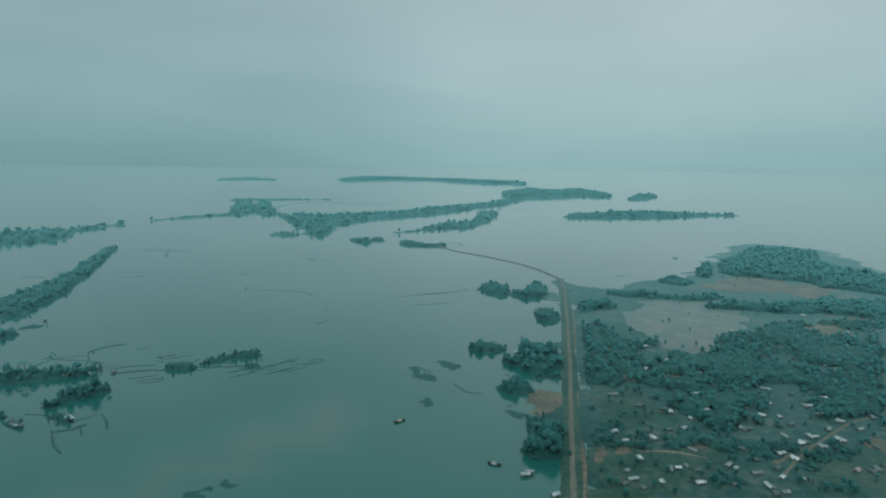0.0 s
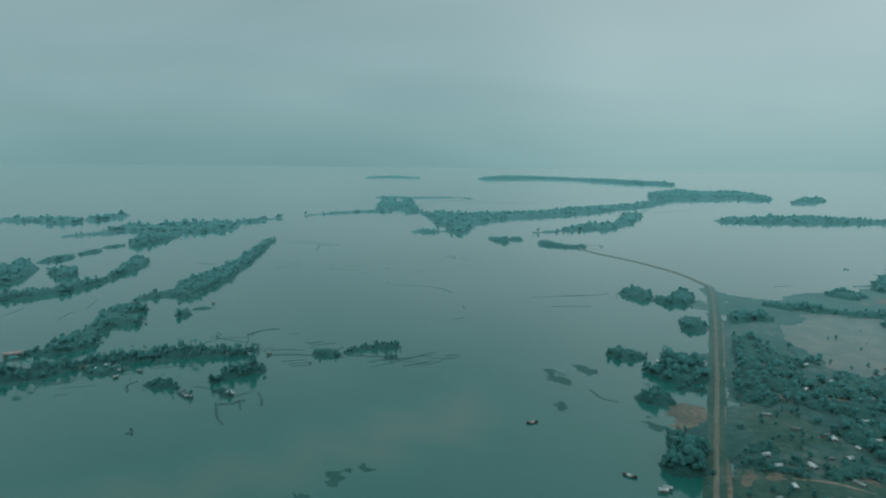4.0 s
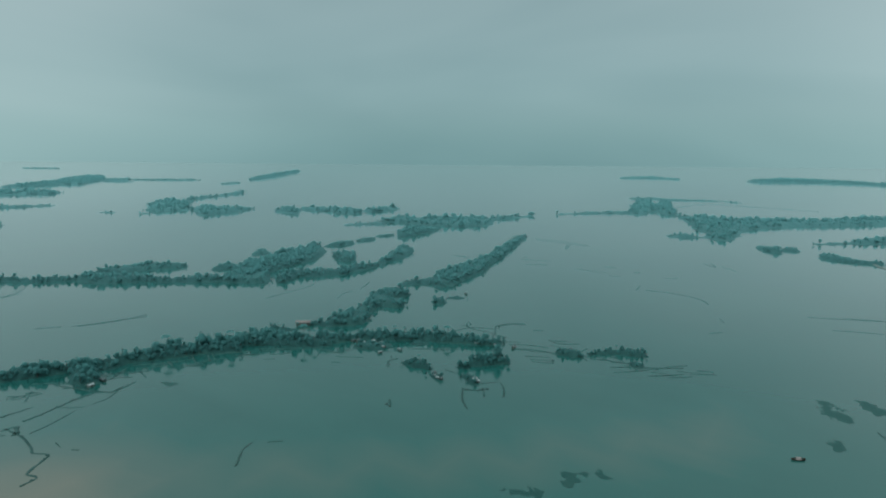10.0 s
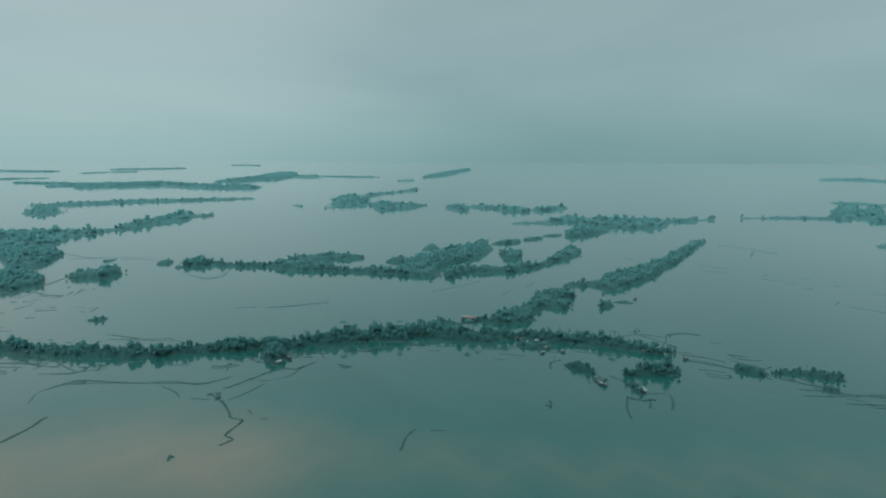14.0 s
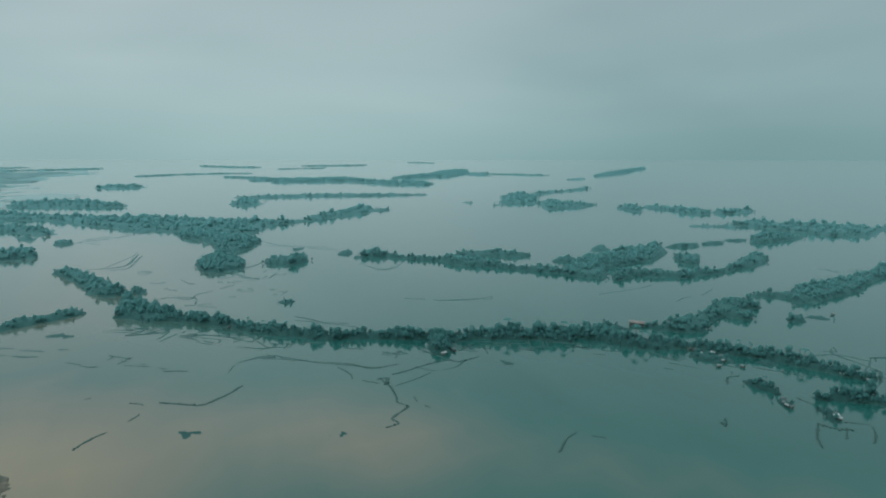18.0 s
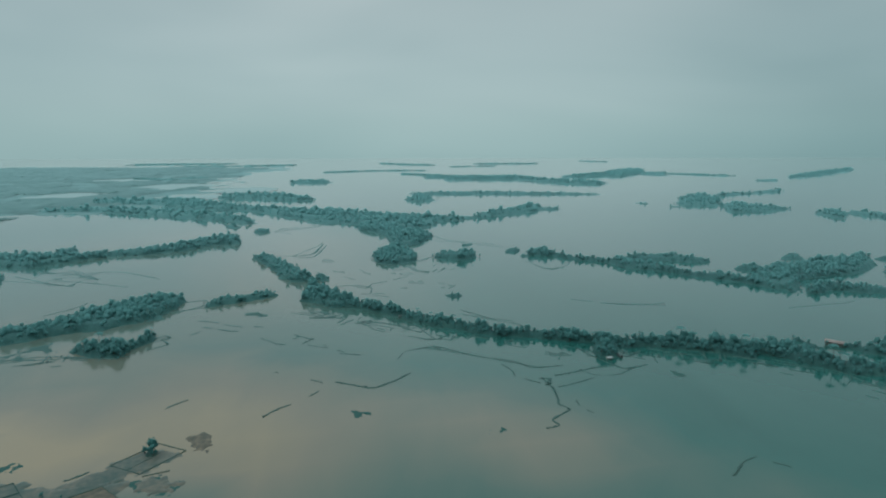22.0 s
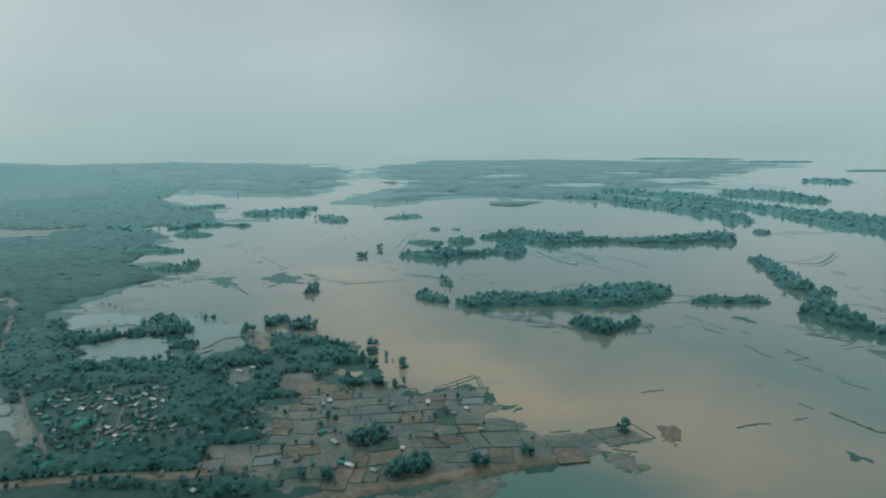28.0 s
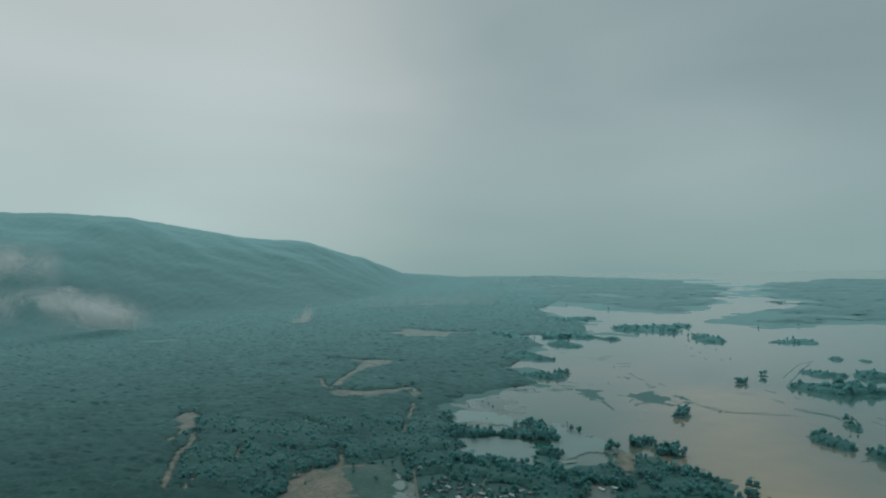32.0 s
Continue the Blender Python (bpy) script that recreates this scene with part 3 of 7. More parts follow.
def belt(points, w, dense=1.0, tall=1.0, label="strip of dark green trees on a narrow bank in flood water", bank=True):
    """A wooded strip on a low earth bank."""
    lev = level_at(points)
    w = w * 0.95 if lev < 2 else w
    step = (3.5, 4.9, 9.0)[lev]
    xy, way = along(points, step)
    side = np.stack([-way[:, 1], way[:, 0]], 1)
    xy, lumpy = belt_form(xy, way, w)
    rows = max(1, min(6, round(w / step)))
    spots = []
    for k in range(rows):
        off = ((k + 0.5) / rows - 0.5) * w
        spots.append(xy + side * (off + rng.normal(size=(len(xy), 1)) * (1.3 + w / rows * 0.25)) + way * rng.normal(size=(len(xy), 1)) * 1.8)
    mid_line = np.tile(xy, (rows, 1))
    spots = np.vstack(spots)
    spots = mid_line + (spots - mid_line) * np.tile(lumpy, rows)[:, None]
    lump = np.array([noise.noise(Vector((x * 0.02, y * 0.02, 3.0))) for x, y in spots])
    size = np.tile(np.clip(0.45 + 0.6 * lumpy, 0.5, 1.15), rows)
    keep = rng.random(len(spots)) < dense * np.clip(0.86 + lump * 0.9, 0.15, 1)
    spots, size = spots[keep], size[keep]
    if len(spots) < 2:
        spots, size = xy, np.full(len(xy), 0.7)
    ob = new("tree_belt")
    tagged(ob, label, "trees", "tree belts in the flood", "stuff")
    (cv, ct), (sv, st) = forest(np.column_stack([spots, np.full(len(spots), 0.4)]), lev, tall * size * (0.8 if lev == 2 else 1.0))
    part("crowns", mesh_of("crowns", cv, ct, LEAVES), ob)
    part("stems", mesh_of("stems", sv, st, BARK), ob)
    part("undergrowth", mesh_of("undergrowth", *canopy_strip(points, w, max((2.0, 2.8, 6.0)[lev], w / 24), (4.7, 4.7, 5.4)[lev] * tall * dense), GROWTH), ob)
    if bank:
        part("bank", mesh_of("bank", *ribbon(points, w * 0.45 + 1.5, 0.4, max(5, step), 0.5), SCRUB), ob)
    return ob


def grove(points, h, label="grove of dark green trees on a low bank in flood water"):
    """A wooded bank or island inside an outline: crowns, stems, undergrowth and the low shore under them. h: the trees' height."""
    p = np.array(points, float)
    lev = level_at(p)
    step, wob, cell = (3.3, 4.5, 9.5)[lev], (0.9, 1.5, 4.0)[lev], (1.8, 2.8, 8.0)[lev]
    lo, hi = p.min(0) - 2 * step, p.max(0) + 2 * step
    grid, _ = lattice(lo, hi, step)
    xy = grid + rng.uniform(-0.55, 0.55, grid.shape) * step
    value = edge_of(xy, depth_in(xy, p), wob, 0.7)
    clear = np.array([noise.noise(Vector((x * 0.045, y * 0.045, 3.0))) + 0.5 * noise.noise(Vector((x * 0.12, y * 0.12, 5.0))) for x, y in xy])
    keep = (value > 0.1) & (rng.random(len(xy)) < np.clip(1.05 + clear * 1.2, 0.3, 0.98))
    if keep.sum() < 3:
        xy, value, clear = p, np.ones(len(p)), np.zeros(len(p))
    else:
        xy, value, clear = xy[keep], value[keep], clear[keep]
    size = h / (6.5, 6.8, 6.2)[lev] * np.clip(0.62 + 0.16 * value + 0.35 * clear, 0.45, 1.12) * np.exp(rng.normal(size=len(xy)) * 0.13)
    # stray bushes off the bank
    stray = grid + rng.uniform(-0.5, 0.5, grid.shape) * step
    off = edge_of(stray, depth_in(stray, p), wob, 0.7)
    stray = stray[(off < 0.1) & (off > -0.9) & (rng.random(len(stray)) < 0.085)]
    xy = np.vstack([xy, stray])
    size = np.concatenate([size, h / 7 * rng.uniform(0.28, 0.62, len(stray))])
    ob = tagged(new("grove"), label, "trees", "groves in the flood", "stuff")
    (cv, ct), (sv, st) = forest(np.column_stack([xy, np.full(len(xy), 0.35)]), lev, size)
    part("crowns", mesh_of("crowns", cv, ct, LEAVES), ob)
    part("stems", mesh_of("stems", sv, st, BARK), ob)
    cell = max(cell, math.sqrt((hi - lo).prod() / 90000))
    xy, t = lattice(lo, hi, cell)
    value = edge_of(xy, depth_in(xy, p), wob, 0.7)
    live = value[t].max(1) > 0
    z = np.where(value > 0, 0.3 + h * (0.56, 0.68, 0.74)[lev] * rng.uniform(0.74, 1.1, len(xy)) * np.clip(value * 0.9, 0.2, 1), -0.3)
    me = mesh_of("undergrowth", *only(np.column_stack([xy + rng.uniform(-0.3, 0.3, xy.shape) * cell, z]), t[live]), GROWTH)
    me.polygons.foreach_set("use_smooth", np.ones(len(me.polygons), bool))
    part("undergrowth", me, ob)
    return ob


def woods(points, spacing, dense=0.9, tall=1.0, rough=0.012, label="dense dark green woods and village trees", floor=0.5, lift=None, level=None, carpet=3.0, gaps=-0.35, edge=12.0, even=0.35, material=None, reach=720.0):
    """Trees all over a piece of land, with gaps."""
    p = np.array(points, float)
    lo, hi = p.min(0), p.max(0)
    gx, gy = np.meshgrid(np.arange(lo[0], hi[0], spacing), np.arange(lo[1], hi[1], spacing))
    xy = np.column_stack([gx.ravel(), gy.ravel()]) + rng.uniform(-0.6, 0.6, (gx.size, 2)) * spacing
    xy = xy[inside(xy, p)]
    lump = np.array([noise.noise(Vector((x * rough, y * rough, 1.0))) + 0.5 * noise.noise(Vector((x * rough * 3, y * rough * 3, 5.0))) + 0.42 * noise.noise(Vector((x * rough * 8, y * rough * 8, 9.0))) for x, y in xy])
    lump = lump - 0.6 * (1 - np.clip(depth_in(xy, p) / edge, 0, 1))
    xy = xy[rng.random(len(xy)) < np.clip(dense + lump * 1.3, 0.0, 1)]
    xy = xy[open_ground(xy)]
    if len(xy) < 3:
        return None
    d = np.hypot(xy[:, 0], xy[:, 1])
    thin = rng.random(len(xy)) < np.where(d > reach, 0.0, np.clip((420 / d) ** 1.5, 0, 1))
    xy, d = xy[thin], d[thin]
    ob = tagged(new("woods"), label, "trees", kind="stuff")
    if not len(xy):
        xy, d = np.array(points[:3], float), np.hypot(*np.array(points[:3], float).T)
    levels = np.where(d < 360, 0, np.where(d < 700, 1, 2)) if level is None else np.full(len(xy), level)
    crowns, stems = [], []
    for lev in (0, 1, 2):
        mine = xy[levels == lev]
        if len(mine):
            z = np.full(len(mine), floor) if lift is None else lift(mine)
            c, s = forest(np.column_stack([mine, z]), lev, tall, 0.42)
            crowns.append(c)
            stems.append(s)
    part("crowns", mesh_of("crowns", *merged(crowns), LEAVES), ob)
    part("stems", mesh_of("stems", *merged(stems), BARK), ob)
    if carpet:
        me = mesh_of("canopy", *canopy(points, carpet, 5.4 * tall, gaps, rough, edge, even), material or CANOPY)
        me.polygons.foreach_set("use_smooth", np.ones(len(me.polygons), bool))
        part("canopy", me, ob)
    return ob


def clump(points, r, tall=1.0, label="round clump of trees standing in flood water"):
    """Round clumps of trees, one at each place."""
    r *= 1.15
    for x, y in points:
        lev = level_at([(x, y)])
        n = max(3, int(r * r * math.pi / ((9, 16, 45)[lev])))
        a, q = rng.uniform(0, math.tau, n), np.sqrt(rng.random(n)) * r
        spots = np.column_stack([x + np.cos(a) * q * 1.15, y + np.sin(a) * q * 0.9, np.full(n, 0.3)])
        ob = tagged(new("tree_clump"), label, "trees", "tree clumps in the flood", "stuff")
        (cv, ct), (sv, st) = forest(spots, lev, tall * 0.9)
        part("crowns", mesh_of("crowns", cv, ct, LEAVES), ob)
        part("stems", mesh_of("stems", sv, st, BARK), ob)
        ang = np.linspace(0, math.tau, 14, endpoint=False)
        rad = r * rng.uniform(0.8, 1.2, 14)
        ring = np.column_stack([x + np.cos(ang) * rad * 1.15, y + np.sin(ang) * rad * 0.9])
        v = np.vstack([np.column_stack([ring, np.full(14, 0.25)]), np.column_stack([(ring - (x, y)) * 1.08 + (x, y), np.full(14, -0.5)]), [[x, y, 0.5]]])
        t = [(i, (i + 1) % 14, 28) for i in range(14)] + [(i, i + 14, (i + 1) % 14) for i in range(14)] + [((i + 1) % 14, i + 14, (i + 1) % 14 + 14) for i in range(14)]
        part("bank", mesh_of("bank", v, np.array(t), SCRUB), ob)


def hedge(points, w=1.6, tall=0.55, label="half-drowned hedge line of weeds along a field bank"):
    """A drowned field bank: a low ragged ridge overgrown with weeds."""
    w = w * 0.72
    d = float(np.hypot(*np.array(points, float).mean(0)))
    step = 0.9 if d < 500 else 1.8 if d < 1100 else 5.0
    xy, way = straight(points, step)
    keep = np.array([noise.noise(Vector((x * 0.05, y * 0.05, 9.0))) for x, y in xy]) > -0.28
    spots = xy[keep] if keep.sum() > 1 else xy
    n = len(spots)
    spots = spots + rng.normal(size=spots.shape) * w * 0.22
    s = w * 0.36 * rng.uniform(0.4, 1.4, (n, 1, 1)) * max(1.0, step / 2.2)
    v = ICO[None] * s * rng.uniform(0.7, 1.2, (n, 12, 1)) * (1, 1, tall) + np.column_stack([spots, np.full(n, 0.05)])[:, None, :]
    t = (ICO_T[None] + (np.arange(n) * 12)[:, None, None]).reshape(-1, 3)
    ob = tagged(new("drowned_hedge"), label, "hedge", "drowned hedges", "stuff")
    part("weeds", mesh_of("weeds", v.reshape(-1, 3), t, WEED), ob)
    part("bank", mesh_of("bank", *ribbon(points, w * 0.75, 0.12, max(2.5, step), 0.6, skirt=0.25), WEED), ob)
    return ob


def broken_banks(points, count, spread, label="broken field banks just out of the flood along the shore"):
    """Short, low, weedy banks that lie along a shore, in rows and at right angles."""
    xy, way = along(points, 3.0)
    pick = rng.integers(0, len(xy), count)
    out = []
    for i in pick:
        d = way[i] if rng.random() < 0.72 else np.array([-way[i, 1], way[i, 0]])
        a = rng.normal() * 0.12
        d = np.array([d[0] * math.cos(a) - d[1] * math.sin(a), d[0] * math.sin(a) + d[1] * math.cos(a)])
        c = xy[i] + rng.normal(size=2) * spread
        half_l = rng.uniform(2.0, 11.0)
        out.append(ribbon([tuple(c - d * half_l), tuple(c + d * half_l)], float(rng.uniform(0.5, 1.5)), 0.14, 1.6, 0.7, skirt=0.2))
    ob = new("field_banks", mesh_of("field_banks", *merged(out), WEED))
    return tagged(ob, label, "field banks", kind="stuff")


def bund(points, w=1.6, h=0.38, label="raised earth bank between flooded plots"):
    """An earth ridge between plots."""
    ob = new("field_bank", mesh_of("field_bank", *merged([ribbon([a, b], w * 0.3, h * 0.75, 4, 0.25, crest=h, skirt=0.45) for a, b in zip(points[:-1], points[1:])]), SCRUB))
    return tagged(ob, label, "field bank", "banks between plots")


def track(points, w, material=None, z=0.62, label="pale dirt track", name="road", skirt=0.4):
    ob = new(name, mesh_of(name, *ribbon(points, w, z, 3 if name == "stream" else 6, 0.6 if name == "stream" else 0.2, skirt=skirt), material or ROAD))
    CLEAR_LINES.append((points, w * 0.5 + (0.8 if name == "stream" else 0.7 + min(2.0, float(np.hypot(*points[0])) / 600))))
    return tagged(ob, label, "stream" if name == "stream" else "road", kind="structure")


# ---- the flood plain: bed and water, out to the horizon ----
def axis_steps():
    fine = np.arange(-1600, 1601, 32.0)
    far = np.array([1700, 1850, 2050, 2350, 2800, 3500, 4500, 6500, 10000, 16000.0])
    return np.concatenate([-far[::-1], fine, far])


def sheet(name, z, material):
    g = axis_steps()
    n = len(g)
    gx, gy = np.meshgrid(g, g)
    v = np.column_stack([gx.ravel(), gy.ravel(), np.full(n * n, z)])
    a = (np.arange(n - 1)[:, None] * n + np.arange(n - 1)[None]).ravel()
    t = np.concatenate([np.stack([a, a + 1, a + n], 1), np.stack([a + 1, a + n + 1, a + n], 1)])
    return new(name, mesh_of(name, v, t, material))


tagged(sheet("ground", -1.6, MUD), "drowned muddy river plain under the flood", "ground", kind="structure")
water = tagged(sheet("water", 0.0, WATER), "calm silty flood water, teal with brown drifts", "water", kind="structure")


def near_line(xy, line, reach):
    """1 on the line, falling to 0 at the reach."""
    p = np.array(line, float)
    best = np.full(len(xy), 1e9)
    for a, b in zip(p[:-1], p[1:]):
        d = b - a
        t = np.clip(((xy - a) @ d) / (d @ d), 0, 1)
        best = np.minimum(best, np.hypot(*(xy - a - t[:, None] * d).T))
    return np.clip(1 - best / reach, 0, 1)


def drift(*plumes):
    """How much silt drifts in the water round the given lines."""
    co = np.zeros(len(water.data.vertices) * 3, np.float32)
    water.data.vertices.foreach_get("co", co)
    xy = co.reshape(-1, 3)[:, :2].astype(float)
    silt = np.full(len(xy), 0.16)
    for line, reach, amount in plumes:
        k = near_line(xy, line, reach)
        silt = np.maximum(silt, amount * k * k * (3 - 2 * k))
    # still, clear water behind the canal bank
    k = near_line(xy, STILL, 46)
    silt = silt * (1 - 0.55 * k * k * (3 - 2 * k))
    water.data.attributes.new("silt", "FLOAT", "POINT").data.foreach_set("value", silt.astype(np.float32))


def grown(points, by):
    """The outline moved outwards."""
    p = np.array(points, float)
    c = p.mean(0)
    return [tuple(q + (q - c) / np.linalg.norm(q - c) * by) for q in p]


def patch(points, label="dark mat of floating water weed"):
    """A thin ragged mat of weed at the water's face."""
    p = np.array(points, float)
    xy, t = lattice(p.min(0) - 6, p.max(0) + 6, 0.7)
    value = edge_of(xy, depth_in(xy, p), 1.9)
    v, t = only(np.column_stack([xy, np.clip(value * 0.2, -0.1, 0.05 + 0.06 * rng.random())]), t[value[t].max(1) > 0])
    ob = new("weed_mat", mesh_of("weed_mat", v, t, MATS))
    return tagged(ob, label, "water weed", "weed mats", "stuff")


def strips_far_out(count, az0, az1, r0, r1):
    """Low, far strips of trees and field banks between sheets of water."""
    for _ in range(count):
        az, r = radians(rng.uniform(az0, az1)), rng.uniform(r0, r1)
        x, y = -math.sin(az) * r, math.cos(az) * r
        turn, half_l = az + rng.normal() * 0.35, rng.uniform(80, 330)
        dx, dy = math.cos(turn) * half_l, math.sin(turn) * half_l
        bow = rng.normal() * 40
        belt([(x - dx, y - dy), (x + bow * -math.sin(az), y + bow * math.cos(az)), (x + dx, y + dy)], float(rng.uniform(14, 40)), dense=0.9, tall=float(rng.uniform(0.6, 1.0)))


def plot_fields(region, origin, turn, size, least, group="flooded plots"):
    """Small walled plots of uneven size: the soil or the water in each, and an earth bank round it."""
    c, s = math.cos(turn), math.sin(turn)
    todo, cells = [(-size, -size, size, size)], []
    while todo:
        x0, y0, x1, y1 = todo.pop()
        w, h = x1 - x0, y1 - y0
        if max(w, h) < least * rng.uniform(1.2, 2.3) or max(w, h) < least * 1.2:
            cells.append((x0, y0, x1, y1))
            continue
        k = rng.uniform(0.38, 0.62)
        if w > h:
            todo += [(x0, y0, x0 + w * k, y1), (x0 + w * k, y0, x1, y1)]
        else:
            todo += [(x0, y0, x1, y0 + h * k), (x0, y0 + h * k, x1, y1)]
    for x0, y0, x1, y1 in cells:
        ring = np.array([(x0, y0), (x1, y0), (x1, y1), (x0, y1)]) + rng.normal(size=(4, 2)) * 0.5
        ring = np.array([(origin[0] + x * c - y * s, origin[1] + x * s + y * c) for x, y in ring])
        ring = ring + np.array([noise.noise_vector(Vector((x * 0.03, y * 0.03, 6.0)))[:2] for x, y in ring]) * 7
        mid_p = ring.mean(0)
        if not inside([mid_p], region)[0] or rng.random() < 0.36:
            continue
        soil = (PLOT, PLOT, PLOT, PLOT, MUD, MUD, MUD, POOL, GRASS)[int(rng.integers(0, 9))]
        word = {PLOT: "silted grey-brown", MUD: "bare brown", POOL: "flooded teal-grey", GRASS: "weedy green"}[soil]
        ob = tagged(new("field_plot"), f"{word} plot inside a low earth bank", "field", group)
        inner, outer = mid_p + (ring - mid_p) * 0.95, mid_p + (ring - mid_p) * 1.0
        v = np.vstack([np.column_stack([inner, np.full(4, 0.66)])])
        part("soil", mesh_of("soil", v, np.array([(0, 1, 2), (0, 2, 3)]), soil), ob)
        top = mid_p + (ring - mid_p) * 0.975
        hv = np.vstack([np.column_stack([outer, np.full(4, 0.5)]), np.column_stack([top, 0.9 + rng.uniform(-0.2, 0.25, 4)]), np.column_stack([inner, np.full(4, 0.6)])])
        t = []
        for i in range(4):
            j = (i + 1) % 4
            t += [(i, j, i + 4), (j, j + 4, i + 4), (i + 4, j + 4, i + 8), (j + 4, j + 8, i + 8)]
        part("bank", mesh_of("bank", hv, np.array(t), SCRUB if rng.random() < 0.6 else GRASS), ob)


# ---- layout: wooded banks and islands, as outlines and tree heights ----
grove([(-792, 266), (-782, 278), (-779, 287), (-781, 293), (-746, 315), (-722, 343), (-687, 349), (-665, 376), (-630, 401), (-604, 422), (-591, 436), (-569, 442), (-548, 456), (-546, 463), (-585, 495), (-632, 524), (-643, 498), (-600, 442), (-624, 436), (-638, 406), (-687, 388), (-729, 370), (-731, 348), (-756, 319), (-790, 297), (-824, 304), (-828, 294), (-811, 272)], 7.8)
grove([(-750, 381), (-728, 390), (-713, 428), (-699, 453), (-702, 467), (-708, 472), (-716, 464), (-743, 445), (-755, 404), (-755, 384)], 6.1)
grove([(-577, 448), (-590, 498), (-605, 553), (-605, 583), (-626, 622), (-643, 645), (-650, 652), (-676, 670), (-690, 663), (-677, 616), (-662, 557), (-652, 505)], 8.0)
grove([(-823, 244), (-816, 250), (-813, 258), (-831, 264), (-839, 257), (-831, 247)], 5.3)
grove([(-784, 251), (-780, 260), (-790, 263), (-797, 256)], 3.5)
grove([(-655, 469), (-645, 483), (-644, 495), (-659, 506), (-674, 504), (-663, 475)], 5.9)
grove([(-699, 565), (-697, 582), (-698, 592), (-703, 596), (-727, 606), (-713, 575)], 5.0)
grove([(-538, 466), (-535, 475), (-546, 508), (-530, 517), (-513, 544), (-514, 573), (-513, 606), (-526, 642), (-527, 675), (-541, 712), (-545, 722), (-551, 729), (-567, 744), (-584, 746), (-548, 667), (-521, 614), (-528, 587), (-527, 557), (-544, 530), (-562, 521), (-566, 501), (-550, 475)], 7.6)
grove([(-608, 625), (-573, 605), (-563, 619), (-599, 657), (-610, 642), (-624, 641)], 8.0)
grove([(-677, 681), (-665, 700), (-659, 725), (-671, 737), (-688, 723), (-681, 685)], 5.4)
grove([(-672, 744), (-664, 778), (-676, 792), (-681, 753)], 4.8)
grove([(-681, 804), (-669, 834), (-677, 844), (-690, 813)], 4.1)
grove([(-653, 822), (-646, 843), (-648, 910), (-655, 941), (-663, 953), (-667, 937), (-700, 915), (-692, 872)], 7.7)
grove([(-810, 968), (-769, 986), (-703, 988), (-650, 1004), (-615, 1049), (-654, 1137), (-630, 1191), (-626, 1262), (-632, 1274), (-643, 1215), (-677, 1176), (-669, 1141), (-729, 1125), (-758, 1065), (-817, 1049), (-819, 980)], 8.0)
grove([(-826, 883), (-803, 919), (-777, 937), (-810, 977), (-818, 937), (-841, 899)], 4.7)
grove([(-1324, 795), (-1311, 804), (-1314, 831), (-1301, 869), (-1362, 920), (-1439, 973), (-1504, 1007), (-1543, 978), (-1534, 943), (-1490, 897)], 8.0)
grove([(-1528, 1022), (-1566, 1151), (-1609, 1275), (-1663, 1319), (-1592, 1171), (-1562, 1045)], 7.0)
grove([(-1313, 891), (-1175, 821), (-1174, 847), (-1183, 923), (-1208, 981), (-1219, 991), (-1242, 970), (-1292, 934), (-1324, 927), (-1323, 898)], 8.0)
grove([(-1115, 972), (-1077, 970), (-1046, 965), (-1042, 967), (-1091, 1014), (-1156, 1068), (-1150, 1037), (-1150, 1003)], 8.0)
grove([(-1112, 1035), (-1043, 1053), (-989, 1033), (-955, 1057), (-961, 1082), (-971, 1094), (-1012, 1120), (-1057, 1104), (-1078, 1089), (-1140, 1061)], 8.0)
grove([(-958, 1084), (-941, 1126), (-943, 1189), (-960, 1211), (-983, 1177), (-990, 1120)], 7.9)
grove([(-1387, 723), (-1366, 738), (-1388, 750), (-1398, 729)], 4.7)
grove([(-1298, 759), (-1282, 771), (-1307, 786), (-1313, 768)], 5.3)
grove([(-389.7, 360.8), (-390.0, 370.4), (-375.9, 375.4), (-366.9, 379.1), (-358.6, 390.3), (-353.4, 399.8), (-370.5, 425.4), (-381.7, 454.2), (-389.4, 489.2), (-385.9, 502.9), (-392.5, 511.6), (-407.1, 511.7), (-416.4, 496.1), (-414.0, 476.1), (-394.2, 446.7), (-382.2, 416.6), (-387.7, 401.3), (-380.5, 380.4), (-393.7, 374.2), (-393.0, 364.2)], 8.0)
grove([(-381.7, 454.2), (-368.9, 454.9), (-363.1, 466.1), (-375.1, 481.7), (-382.1, 471.6), (-387.0, 460.8)], 7.9)
grove([(-419.8, 547.2), (-404.3, 567.6), (-386.0, 552.3), (-376.5, 565.1), (-382, 596), (-385, 625), (-395, 668), (-411, 717), (-427, 775), (-455, 861), (-477, 926), (-484, 953), (-489, 961), (-488, 947), (-491, 928), (-469, 851), (-445, 775), (-437, 739), (-431, 700), (-424, 661), (-423, 634), (-426, 610), (-409, 574), (-423.7, 552.4)], 8.0)
grove([(-419.6, 537.1), (-412.1, 552.2), (-389.9, 563.2), (-411, 593), (-421, 564), (-426.4, 545.9)], 5.1)
